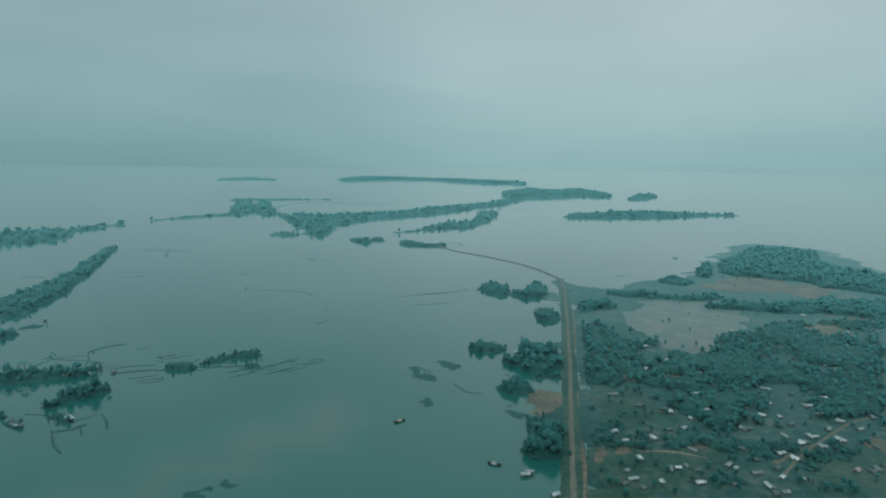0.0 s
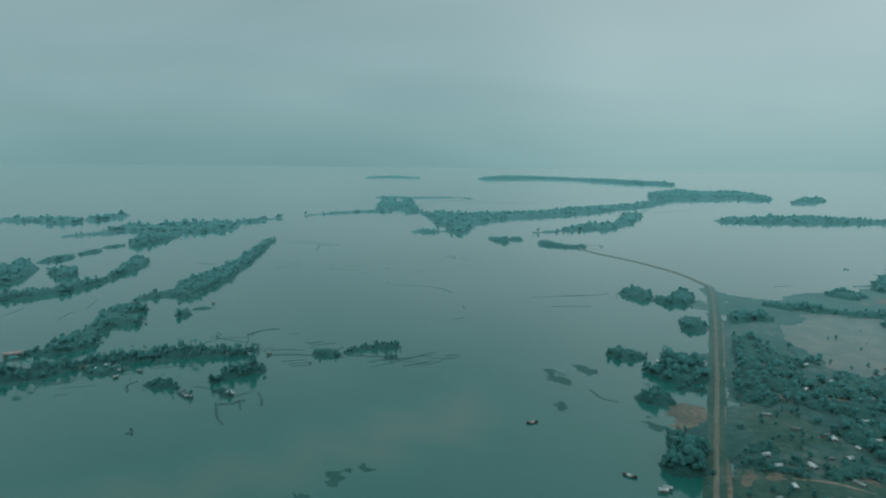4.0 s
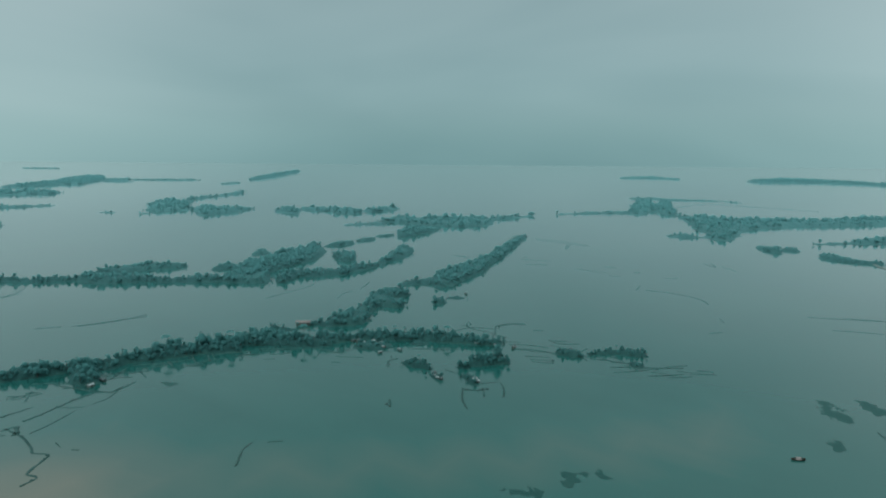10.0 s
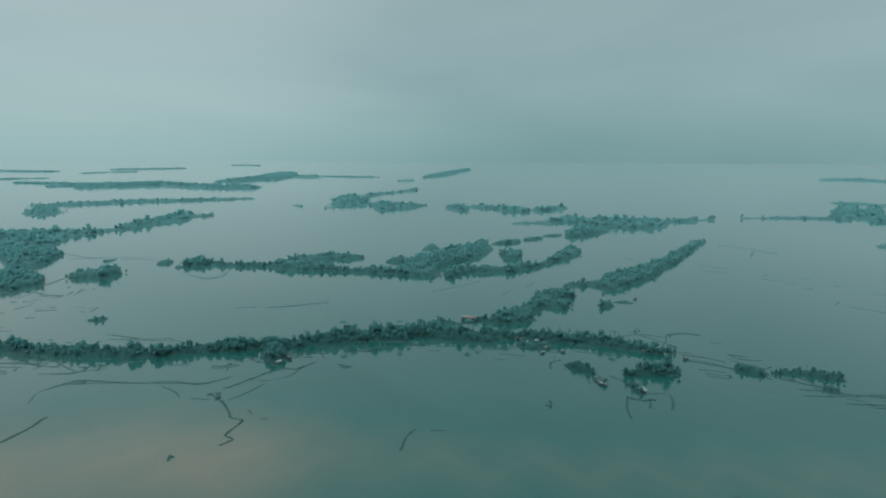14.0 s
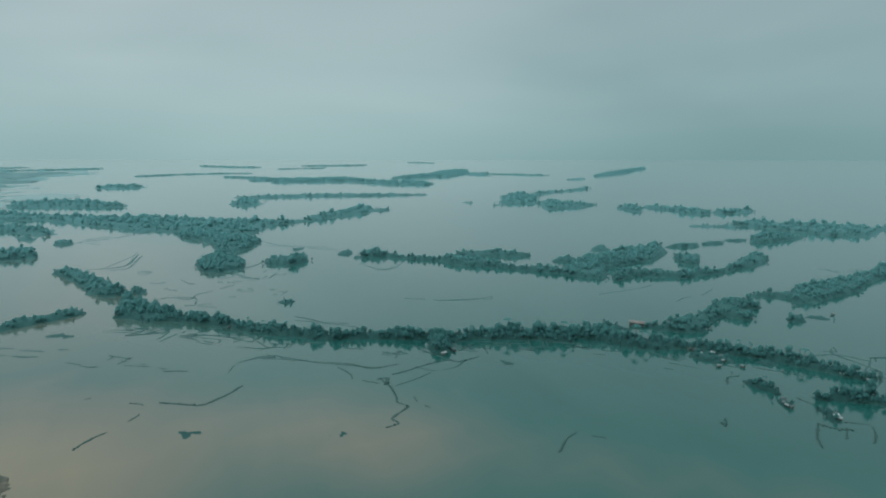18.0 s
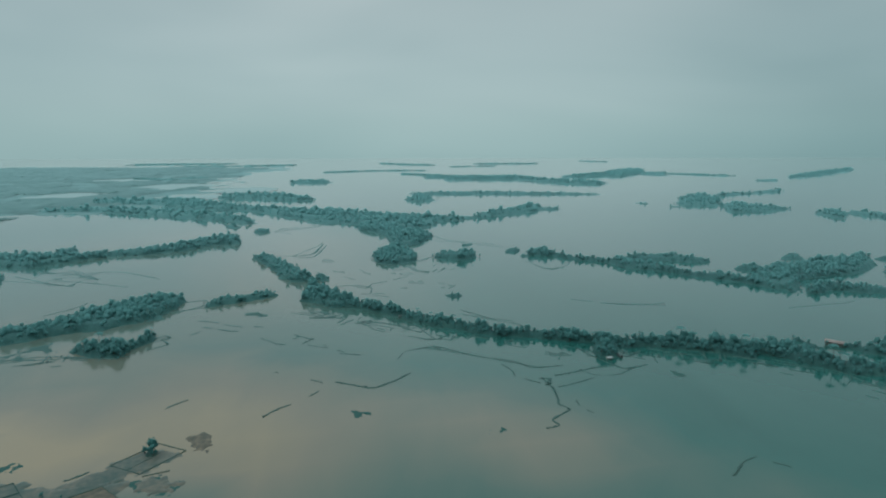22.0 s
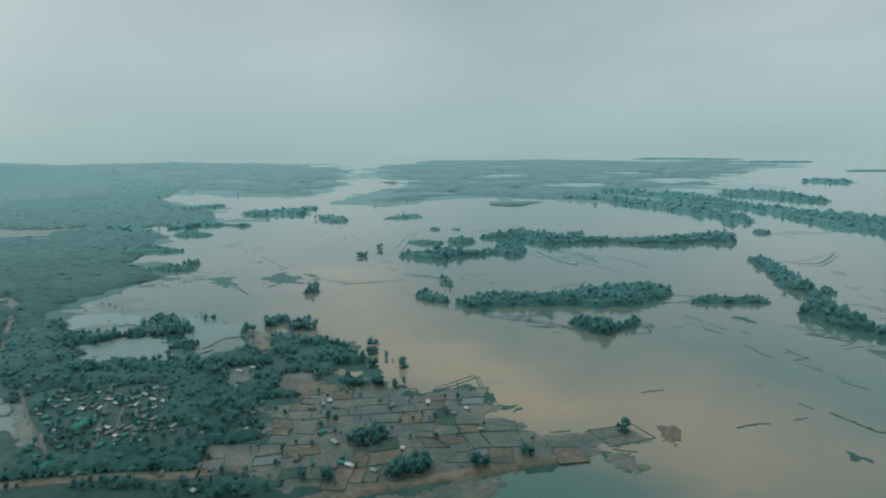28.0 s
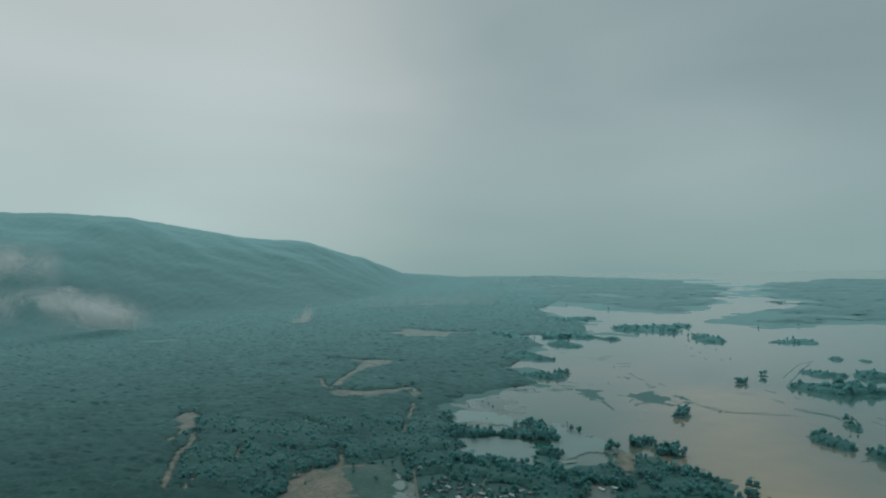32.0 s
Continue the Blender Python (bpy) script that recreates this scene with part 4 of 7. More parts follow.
grove([(-603.6, -20.9), (-596.7, -14.0), (-594.0, -7.1), (-572.9, 6.3), (-573.2, 20.0), (-565.7, 28.7), (-551.2, 46.0), (-533.6, 62.3), (-520.0, 69.6), (-502.0, 84.7), (-494.0, 92.1), (-481.4, 107.3), (-466.2, 121.4), (-463.8, 127.5), (-473.9, 130.5), (-481.0, 125.6), (-492.5, 110.1), (-509.2, 95.4), (-516.0, 87.5), (-537.2, 72.4), (-548.3, 64.6), (-567.2, 47.9), (-578.6, 30.0), (-603.7, 21.9), (-627.9, 8.2), (-650.9, -6.4), (-641.6, -13.8), (-607.6, -20.6)], 7.7)
grove([(-463.8, 127.5), (-453.3, 153.7), (-440.9, 176.8), (-431.5, 196.2), (-419.0, 223.5), (-406.9, 246.0), (-397.7, 265.1), (-386.3, 282.4), (-376.8, 291.6), (-400.5, 309.0), (-399.4, 291.3), (-412.8, 274.6), (-422.3, 255.0), (-425.4, 226.8), (-440.9, 200.5), (-454.9, 182.4), (-461.9, 156.7), (-474.2, 130.5)], 7.7)
grove([(-392.4, 295.0), (-387.6, 301.1), (-370.2, 312.1), (-352.8, 323.1), (-337.2, 336.1), (-332.3, 348.9), (-327.3, 362.2), (-304.5, 374.9), (-289.7, 387.7), (-270.7, 394.6), (-254.5, 401.4), (-238.5, 408.2), (-230.8, 416.5), (-233.2, 420.7), (-243.3, 416.3), (-259.7, 409.5), (-279.8, 407.9), (-296.7, 397.1), (-314.6, 387.6), (-332.8, 368.5), (-340.7, 358.1), (-347.3, 346.7), (-367.6, 337.4), (-395.4, 334.3), (-401.3, 312.4), (-401.1, 302.2)], 7.0)
grove([(-409.6, 346.2), (-397.0, 346.6), (-383.2, 351.6), (-385.1, 353.5), (-402.7, 352.0), (-414.4, 350.5)], 3.5)
grove([(-316.0, 346.3), (-303.7, 347.8), (-294.8, 362.9), (-299.2, 368.4), (-315.4, 361.5), (-320.5, 351.5)], 3.9)
grove([(-287.4, 377.3), (-280.3, 378.5), (-276.5, 384.2), (-278.4, 386.8), (-287.3, 388.1), (-290.2, 381.1)], 2.5)
grove([(-407.8, 185.9), (-399.8, 187.7), (-396.7, 197.6), (-422.4, 211.2), (-432.7, 204.2), (-430.3, 197.0)], 8.0)
grove([(-417.2, 210.8), (-414.8, 218.8), (-421.9, 230.5), (-425.4, 232.7), (-425.2, 224.7), (-424.9, 215.1)], 5.3)
grove([(-187.6, 421.1), (-180.5, 419.4), (-172.5, 421.4), (-167.2, 424.7), (-170.3, 431.9), (-176.7, 431.1), (-185.5, 430.5), (-189.3, 424.5)], 5.2)
grove([(-167.1, 430.9), (-161.3, 437.6), (-145.4, 447.7), (-132.4, 449.7), (-131.4, 453.4), (-133.6, 459.9), (-137.1, 464.2), (-148.7, 456.9), (-163.9, 443.9), (-168.3, 433.6)], 4.0)
grove([(-134.5, 427.8), (-130.0, 426.4), (-127.7, 432.1), (-128.7, 434.6), (-133.6, 437.4), (-136.3, 432.8)], 3.2)
grove([(-264.6, 337.6), (-253.9, 336.3), (-246.8, 339.5), (-241.0, 339.2), (-243.1, 342.2), (-253.9, 349.4), (-262.0, 347.2), (-267.1, 341.0)], 5.0)
grove([(-235.4, 330.0), (-226.6, 327.1), (-223.3, 328.0), (-224.7, 330.0), (-231.1, 333.6), (-239.0, 335.0)], 4.0)
grove([(-228.4, 351.0), (-224.3, 357.5), (-218.5, 366.6), (-208.7, 376.9), (-203.7, 380.1), (-208.7, 389.1), (-215.0, 388.1), (-225.6, 378.4), (-228.8, 364.6), (-230.6, 354.5)], 6.0)
grove([(-218.2, 340.8), (-207.0, 333.5), (-202.3, 334.1), (-205.5, 339.2), (-216.5, 348.7), (-219.7, 343.1)], 4.1)
grove([(-345.9, 490.1), (-339.1, 494.4), (-339.2, 502.3), (-343.8, 509.1), (-351.6, 512.7), (-354.4, 502.2)], 5.9)
grove([(-346.0, 514.4), (-340.3, 520.8), (-332.8, 525.7), (-335.5, 529.8), (-345.7, 529.1), (-350.1, 520.4)], 2.9)
grove([(-492.1, -287.2), (-481.6, -275.4), (-487.8, -263.9), (-501.1, -250.5), (-515.6, -231.7), (-527.0, -210.6), (-535.0, -187.6), (-536.6, -172.6), (-545.1, -164.8), (-563.4, -143.4), (-597.4, -129.4), (-621.3, -128.6), (-630.2, -130.3), (-639.9, -138.2), (-621.9, -157.6), (-589.9, -177.6), (-564.3, -180.9), (-552.2, -193.1), (-553.7, -220.5), (-527.2, -236.2), (-507.0, -252.8), (-499.0, -269.1), (-499.3, -284.5), (-496.4, -289.1)], 8.0)
grove([(-483.7, -179.7), (-470.3, -161.1), (-463.6, -140.9), (-480.4, -136.6), (-498.8, -127.4), (-508.8, -127.9), (-514.6, -129.2), (-518.9, -132.2), (-491.7, -139.5), (-490.8, -148.6), (-488.9, -166.9), (-486.8, -180.6)], 7.4)
grove([(-595.4, -104.0), (-601.3, -91.2), (-610.3, -70.2), (-619.0, -54.3), (-627.3, -43.7), (-633.4, -44.2), (-645.8, -56.7), (-626.0, -71.9), (-626.3, -94.8), (-605.3, -105.6)], 6.0)
grove([(-555.2, -144.0), (-564.2, -135.6), (-578.3, -138.7), (-564.4, -146.2)], 5.0)
grove([(-497.5, -335.6), (-485.3, -320.1), (-485.2, -304.9), (-492.8, -296.7), (-499.4, -299.9), (-503.4, -315.2), (-509.0, -334.4), (-499.9, -336.8)], 7.0)
grove([(-481.6, -260.6), (-476.0, -251.9), (-482.8, -249.0), (-488.1, -251.4), (-494.0, -260.8), (-486.9, -263.1)], 3.2)
grove([(-840, -87), (-801, -69), (-754, -54), (-707, -44), (-687.9, -30.2), (-687.9, -17.3), (-704, -11), (-710, -11), (-717, -17), (-772, -32), (-792, -47), (-833, -58), (-850, -72), (-845, -86)], 8.0)
grove([(-692.1, -7.8), (-683.1, 1.2), (-689.4, 5.6), (-703, 6), (-713, 2), (-702, -7)], 5.5)
grove([(-1069, -105), (-1065, -95), (-1072, -83), (-1091, -84), (-1104, -98), (-1088, -107)], 5.9)
grove([(-839, -450), (-851, -427), (-845, -382), (-826, -342), (-851, -319), (-872, -294), (-890, -266), (-893, -233), (-912, -187), (-958, -153), (-960, -132), (-961, -119), (-972, -116), (-986, -117), (-1028, -127), (-1040, -142), (-1005, -160), (-959, -197), (-921, -240), (-907, -270), (-899, -302), (-896, -335), (-904, -373), (-923, -416), (-882, -441), (-848, -454)], 8.0)
grove([(-651, -465), (-666, -465), (-654, -430), (-668, -411), (-698, -401), (-724, -379), (-742, -374), (-733, -358), (-728, -338), (-735, -334), (-764, -343), (-776, -347), (-796, -360), (-804, -372), (-794, -386), (-772, -388), (-733, -383), (-719, -412), (-709, -435), (-690, -452), (-678, -472), (-656, -468)], 8.0)
grove([(-755, -522), (-750, -491), (-772, -473), (-784, -480), (-773, -505), (-763, -526)], 4.5)
grove([(-784, -473), (-774, -451), (-796, -436), (-813, -444), (-824, -479), (-801, -482)], 6.1)
grove([(-919, -344), (-932, -324), (-959, -333), (-940, -351)], 6.3)
grove([(-879, -564), (-881, -547), (-901, -559), (-889, -570)], 5.2)
grove([(-898, -533), (-899, -520), (-911, -527), (-910, -540)], 4.0)
grove([(-639, -520), (-632, -509), (-640, -509), (-649, -514), (-654, -525), (-641, -521)], 4.6)
grove([(-568.3, -350.7), (-560.3, -341.4), (-544.7, -326.6), (-557.7, -333.6), (-572.5, -348.0), (-571.0, -352.0)], 6.4)
grove([(-1466, -570), (-1452, -468), (-1376, -346), (-1279, -227), (-1235, -162), (-1189, -118), (-1253, -126), (-1310, -172), (-1388, -247), (-1465, -369), (-1520, -490), (-1487, -578)], 8.0)
grove([(-1138, -156), (-1130, -136), (-1148, -137), (-1187, -162)], 7.5)
grove([(-1500, -335), (-1460, -260), (-1444, -219), (-1424, -168), (-1377, -125), (-1291, -71), (-1229, -23), (-1195, 23), (-1132, 65), (-1066, 104), (-1062, 167), (-1156, 222), (-1181, 269), (-1200, 317), (-1238, 374), (-1261, 424), (-1285, 451), (-1336, 475), (-1357, 483), (-1382, 485), (-1389, 467), (-1322, 400), (-1274, 338), (-1198, 273), (-1210, 233), (-1235, 195), (-1282, 127), (-1323, 78), (-1376, 28), (-1385, -24), (-1417, -77), (-1474, -132), (-1515, -178), (-1603, -242), (-1680, -297), (-1728, -382)], 8.0)
grove([(-1640, -522), (-1600, -417), (-1550, -320), (-1638, -339), (-1703, -444), (-1720, -548)], 8.0)
grove([(-1707, -176), (-1641, -88), (-1621, -12), (-1655, -13), (-1796, -98), (-1831, -190)], 8.0)
grove([(-1293, 460), (-1300, 502), (-1327, 512), (-1330, 473)], 5.7)
grove([(-1182, -23), (-1153, 13), (-1159, 53), (-1178, 55), (-1194, 14), (-1193, -22)], 4.5)
grove([(-1083, 62), (-1011, 99), (-919, 104), (-888, 119), (-915, 139), (-952, 157), (-976, 170), (-989, 172), (-1002, 166), (-1020, 156), (-1040, 141), (-1075, 124), (-1111, 109), (-1129, 66)], 8.0)
grove([(-821, 65), (-778, 68), (-765, 82), (-774, 97), (-781, 116), (-815, 121), (-866, 109), (-885, 97), (-851, 75), (-836, 67)], 8.0)
grove([(-790, 143), (-786, 153), (-775, 168), (-780, 187), (-790, 193), (-799, 196), (-825, 198), (-810, 176), (-821, 160), (-813, 148)], 8.0)
grove([(-882, 196), (-877, 208), (-896, 213), (-887, 197)], 3.3)
grove([(-1581, 208), (-1529, 229), (-1557, 269), (-1620, 281), (-1719, 259), (-1613, 213)], 8.0)
grove([(-1749, 248), (-1715, 332), (-1699, 467), (-1654, 630), (-1631, 738), (-1646, 745), (-1695, 646), (-1759, 483), (-1773, 343), (-1769, 251)], 5.8)
grove([(-1704, -245), (-1695, -151), (-1690, -66), (-1625, -13), (-1655, -12), (-1758, -67), (-1795, -159), (-1818, -260)], 8.0)
grove([(-2289, -94), (-2266, -35), (-2266, 34), (-2347, 36), (-2375, -35), (-2337, -95)], 8.0)
grove([(-2348, 456), (-2313, 723), (-2083, 793), (-2000, 926), (-2079, 963), (-2200, 838), (-2465, 771), (-2420, 470)], 8.0)
grove([(-2384, 932), (-2406, 1089), (-2584, 1363), (-2771, 1462), (-2594, 1174), (-2437, 953)], 8.0)
grove([(-2436, 1129), (-2380, 1174), (-2621, 1387), (-2906, 1540), (-2883, 1425), (-2724, 1265)], 8.0)
grove([(-2175, 1759), (-2281, 1966), (-2624, 2452), (-2758, 2577), (-2487, 2144), (-2264, 1833)], 8.0)
grove([(-2568, 1380), (-2619, 1498), (-2641, 1510), (-2623, 1410)], 5.6)
grove([(-2050, 1521), (-2024, 1586), (-2073, 1625), (-2068, 1535)], 4.9)
grove([(-591.8, 116.7), (-583.6, 125.6), (-592.9, 131.5), (-596.2, 132.3), (-600.4, 129.4), (-599.9, 118.4)], 3.5)
grove([(-596, 1321), (-546, 1371), (-504, 1422), (-463, 1452), (-479, 1503), (-511, 1445), (-558, 1401), (-599, 1329)], 5.3)
grove([(-479, 1463), (-453, 1440), (-450, 1493), (-446, 1535), (-424, 1495), (-398, 1471), (-379, 1473), (-385, 1499), (-490, 1816), (-518, 1833), (-477, 1645), (-549, 1829), (-566, 1805), (-536, 1638)], 8.0)
grove([(-610, 1841), (-561, 1868), (-498, 1877), (-378, 1937), (-321, 1900), (-324, 1914), (-381, 1951), (-506, 1908), (-577, 1920), (-619, 1870)], 4.2)
grove([(-379, 1473), (-315, 1337), (-276, 1241), (-224, 1142), (-208, 1193), (-207, 1285), (-151, 1398), (-105, 1438), (-56, 1481), (24, 1586), (100, 1705), (150, 1763), (234, 1952), (243, 2034), (162, 1904), (106, 1813), (25, 1707), (-61, 1612), (-111, 1529), (-163, 1509), (-234, 1460), (-249, 1432), (-282, 1441), (-322, 1450), (-338, 1435), (-384, 1492)], 8.0)
grove([(195, 2088), (263, 2048), (359, 2086), (451, 2176), (556, 2139), (592, 2280), (526, 2543), (415, 2414), (326, 2546), (219, 2347)], 8.0)
grove([(-293, 1107), (-276, 1108), (-259, 1117), (-266, 1148), (-286, 1147), (-296, 1119)], 7.0)
grove([(-254, 1125), (-236, 1126), (-242, 1154), (-256, 1137)], 4.5)
grove([(-230, 1119), (-209, 1113), (-204, 1144), (-207, 1162), (-222, 1187), (-238, 1159)], 8.0)
grove([(-85, 1162), (-45, 1190), (-24, 1217), (19, 1248), (52, 1250), (78, 1321), (107, 1399), (130, 1526), (133, 1556), (121, 1585), (91, 1537), (56, 1342), (20, 1317), (-25, 1271), (-45, 1205), (-85, 1171)], 8.0)
grove([(-152, 1060), (-130, 1036), (-116, 1030), (-119, 1061), (-134, 1067), (-154, 1074)], 6.9)
grove([(-119, 1063), (-96, 1058), (-98, 1079), (-121, 1084)], 4.7)
grove([(-67, 1015), (-47, 1010), (-20, 1000), (7, 1008), (7, 1015), (-20, 1017), (-48, 1041), (-69, 1054)], 5.6)
grove([(-496, 3105), (-371, 3192), (-239, 3284), (-67, 3260), (173, 2975), (300, 2951), (361, 2821), (393, 3072), (316, 3112), (186, 3203), (-68, 3338), (-250, 3434), (-403, 3469), (-516, 3229)], 8.0)
grove([(-1055, 3038), (-935, 3124), (-792, 3097), (-808, 3158), (-972, 3249), (-1074, 3095)], 5.2)
grove([(280, 1464), (359, 1471), (470, 1495), (556, 1517), (708, 1559), (713, 1570), (577, 1576), (506, 1614), (378, 1554), (286, 1502)], 8.0)
grove([(585, 2045), (623, 2050), (713, 2161), (749, 2275), (687, 2265), (592, 2069)], 8.0)
grove([(41.9, 682.6), (53.1, 669.2), (67.1, 659.1), (71.8, 664.7), (73.1, 679.4), (71, 700), (57, 722), (42.5, 695.9)], 7.2)
grove([(73.9, 667.5), (83.9, 652.1), (89.5, 649.7), (104.9, 655.6), (112.3, 671.9), (115, 694), (114, 716), (97, 705), (85.8, 668.9), (74.4, 674.2)], 7.8)
grove([(85.7, 580.5), (87.4, 556.7), (99.7, 555.3), (106.1, 563.2), (107.0, 569.9), (106.2, 594.9), (93.4, 598.9), (86.7, 589.6)], 6.9)
grove([(21.4, 475.5), (29.6, 467.4), (37.8, 463.6), (49.1, 472.2), (49.5, 477.2), (39.2, 484.9), (30.6, 487.6), (21.5, 479.1)], 6.3)
grove([(44.7, 446.9), (51.8, 437.3), (60.2, 425.8), (69.3, 421.5), (80.4, 429.9), (84.9, 433.5), (86.5, 443.4), (86.7, 467.9), (77.8, 479.3), (66.9, 479.0), (52.7, 447.6), (44.9, 450.0)], 7.5)
grove([(62.3, 412.5), (79.3, 413.0), (80.0, 417.7), (63.0, 418.4)], 3.5)
grove([(36.0, 391.3), (42.5, 384.7), (52.9, 383.1), (58.8, 388.0), (59.2, 391.8), (54.6, 398.6), (43.9, 400.4), (36.1, 394.9)], 6.5)
grove([(47.9, 331.4), (50.8, 309.4), (60.0, 312.8), (65.2, 320.7), (65.7, 323.2), (63.1, 331.8), (54.8, 338.4), (48.2, 333.9)], 6.5)
grove([(41.3, 304.4), (49.7, 297.3), (56.6, 298.9), (62.2, 301.0), (66.9, 334.1), (60.8, 331.8), (52.2, 322.4), (41.7, 306.9)], 8.0)
grove([(49.0, 342.8), (54.2, 343.4), (58.6, 347.7), (58.7, 350.6), (55.0, 351.9), (49.0, 345.5)], 3.6)
PL1 = [(-553, -479), (-416.5, -337.6), (-358.3, -260.6), (-348.6, -208.0), (-324.4, -155.2), (-311.7, -115.5), (-345.8, -66.6), (-316.4, -37.9)]
PL5 = [(-421.1, -79.9), (-316.4, -37.9), (-392.8, -20.0), (-347.7, 5.5), (-319.4, 69.2), (-286.3, 102.9)]
PL2 = [(-327.6, -266.9), (-370.2, -239.5), (-348.7, -186.9), (-314.7, -140.0)]
PL3 = [(-296.0, 91.6), (-262.1, 122.4), (-243.0, 170.1), (-203.5, 200.4), (-145.4, 255.4), (-80.0, 317.4), (-60.7, 362.4)]
PL4 = [(-514, -622), (-750, -647), (-1130, -1039), (-1593, -1274)]
PL6 = [(-453.9, -270.3), (-469.2, -175.6), (-403.3, -111.6)]
STILL = [(-227.7, -108.7), (-244.1, -94.9), (-253.2, -82.9)]
# pinkish silt, raised further to paint in the bright sky mirrored out here
PL7_SKY = [(-589.2, -281.0), (-521.7, -138.0), (-662.4, -52.2), (-926, -24), (-1101, -126), (-961, -251)]
drift((PL1, 200, 0.95), (PL5, 120, 0.76), (PL2, 70, 1.2), (PL3, 66, 0.44), (PL4, 520, 0.6), (PL6, 210, 0.64), (PL7_SKY, 400, 0.57))
LAND_EAST = [(137, 731), (161, 695), (186, 708), (254, 743), (335, 820), (466, 1038), (523, 1080), (598, 1010), (572, 817), (600, 595), (550.4, 394.4), (242.1, 148.7), (31.0, 146.5), (52.8, 261.9), (65.4, 318.8), (78.3, 382.1), (101.5, 504.1)]
LAND_WEST = [(-271.8, -108.9), (-274.4, -115.8), (-278.2, -136.1), (-285.5, -158.2), (-309.0, -173.8), (-311.6, -186.1), (-301.4, -195.5), (-296.8, -220.8), (-304.5, -248.5), (-307.5, -269.7), (-330.5, -261.9), (-354.3, -288.2), (-348.2, -304.4), (-357.7, -344.0), (-341.5, -367.1), (-320.6, -375.2), (-289.6, -357.4), (-268.1, -371.9), (-278.0, -423.6), (-269.0, -458.7), (-252.0, -497.3), (-258.4, -488.0), (-303.2, -584.0), (-371, -625), (-438, -622), (-466, -740), (-625, -886), (-661, -1048), (-785, -967), (-921, -1152), (-1032, -1486), (-1515, -1959), (-1843, -2911), (-1584, -3854), (-294, -4691), (1068, -4227), (869, -1313), (182.7, -189.0), (-83.2, -134.8), (-166.7, -123.6), (-212.1, -132.7), (-232.1, -133.1), (-267.3, -109.9)]
EAST_WOODS = [(122.9, 546.8), (138.8, 551.1), (161.6, 527.0), (171.3, 498.2), (186.2, 489.7), (215.0, 505.9), (262.5, 523.8), (304.9, 585.0), (331.5, 575.9), (396.9, 558.9), (326.7, 455.6), (262.5, 361.1), (218.5, 336.8), (183.2, 328.8), (147.7, 331.6), (137.4, 354.0), (123.7, 373.1), (101.0, 393.0), (94.1, 402.9)]
WEST_NEAR = [(-180.7, -173.8), (-149.8, -226.8), (-90.5, -350.3), (-32.8, -480.9), (-48.0, -698.2), (-122.8, -608.4), (-217.5, -585.4), (-284.3, -553.7), (-263.4, -518.4), (-268.1, -457.4), (-276.3, -421.2), (-266.6, -370.0), (-288.0, -355.5), (-318.7, -373.1), (-339.4, -364.9), (-355.5, -341.9), (-346.2, -302.6), (-350.3, -287.5), (-307.5, -269.7), (-274.7, -259.5), (-243.0, -264.7)]
WEST_FAR = [(142.8, -403.6), (-90.9, -278.9), (-89.5, -450.5), (-94.3, -468.7), (-167.1, -450.8), (-232.9, -446.7), (-300.7, -585.4), (-371, -625), (-435, -628), (-466, -740), (-629, -892), (-657, -1040), (-791, -974), (-913, -1143), (-1021, -1471), (-1473, -1905), (-1772, -2799), (-1546, -3763), (-764, -2440), (-138, -2218), (391, -2237)]
land(LAND_EAST, FIELDS, "low village land with scrub and wet fields", 0.5, 6.0)
land(WEST_FAR, SCRUB, "wooded land below the hills", 0.47, 26.0)
land(LAND_WEST, SCRUB, "low wooded land with villages and flooded fields", 0.5, 6.0)
MEADOWS = [(151.6, 539.5), (194.5, 611.9), (241.1, 650.0), (267.6, 636.2), (304, 653), (305.2, 605.2), (283.3, 551.7), (254.6, 543.3), (226.0, 521.5), (201.8, 501.3), (183.3, 506.9), (175.7, 526.4)]
SANDBAR = [(283, 690), (335, 761), (370, 770), (387, 750), (420, 714), (431, 669), (404, 588), (389, 620), (366, 671), (308, 663)]
BARE_SPOT = [(314.3, 549.2), (351.9, 558.0), (336.2, 509.0), (311.7, 514.6)]
BROWN_SPOT = [(146.0, 420.6), (162.2, 417.8), (162.5, 408.1), (144.3, 409.7)]
EAST_FIELD = [(77.1, 311.2), (94.1, 315.4), (114.7, 307.0), (142.8, 312.6), (148.9, 300.4), (120.7, 278.8), (101.5, 268.5), (65.3, 254.1)]
EAST_FIELD_B = [(171.0, 279.8), (189.4, 297.7), (213.3, 309.1), (248.4, 309.8), (223.1, 275.7), (185.8, 274.0)]
RED_SPOT = [(219.7, 318.1), (230.1, 323.7), (257.1, 321.6), (248.4, 309.8), (225.8, 310.6)]
EAST_OPEN = [(101.2, 394.2), (125.6, 390.9), (133.8, 353.2), (105.3, 333.5), (87.0, 348.1)]
PLOTS = [(-237.5, -259.0), (-271.4, -256.4), (-299.1, -244.3), (-293.4, -206.1), (-313.9, -187.4), (-323.8, -173.6), (-294.0, -153.5), (-282.8, -125.6), (-283.5, -104.8), (-283.6, -91.9), (-269.6, -99.5), (-246.1, -123.2), (-211.3, -155.5), (-188.2, -180.6), (-184.8, -218.4), (-170.4, -231.4), (-193.9, -254.7), (-223.8, -240.6)]
TIP_ISLES = [(-329.3, -74.0), (-331.8, -64.2), (-326.9, -55.6), (-318.0, -58.5), (-319.5, -68.5)]
TIP_ISLE_B = [(-287.4, -82.0), (-287.4, -75.3), (-280.5, -64.1), (-274.1, -67.0), (-274.3, -76.8), (-281.5, -83.2)]
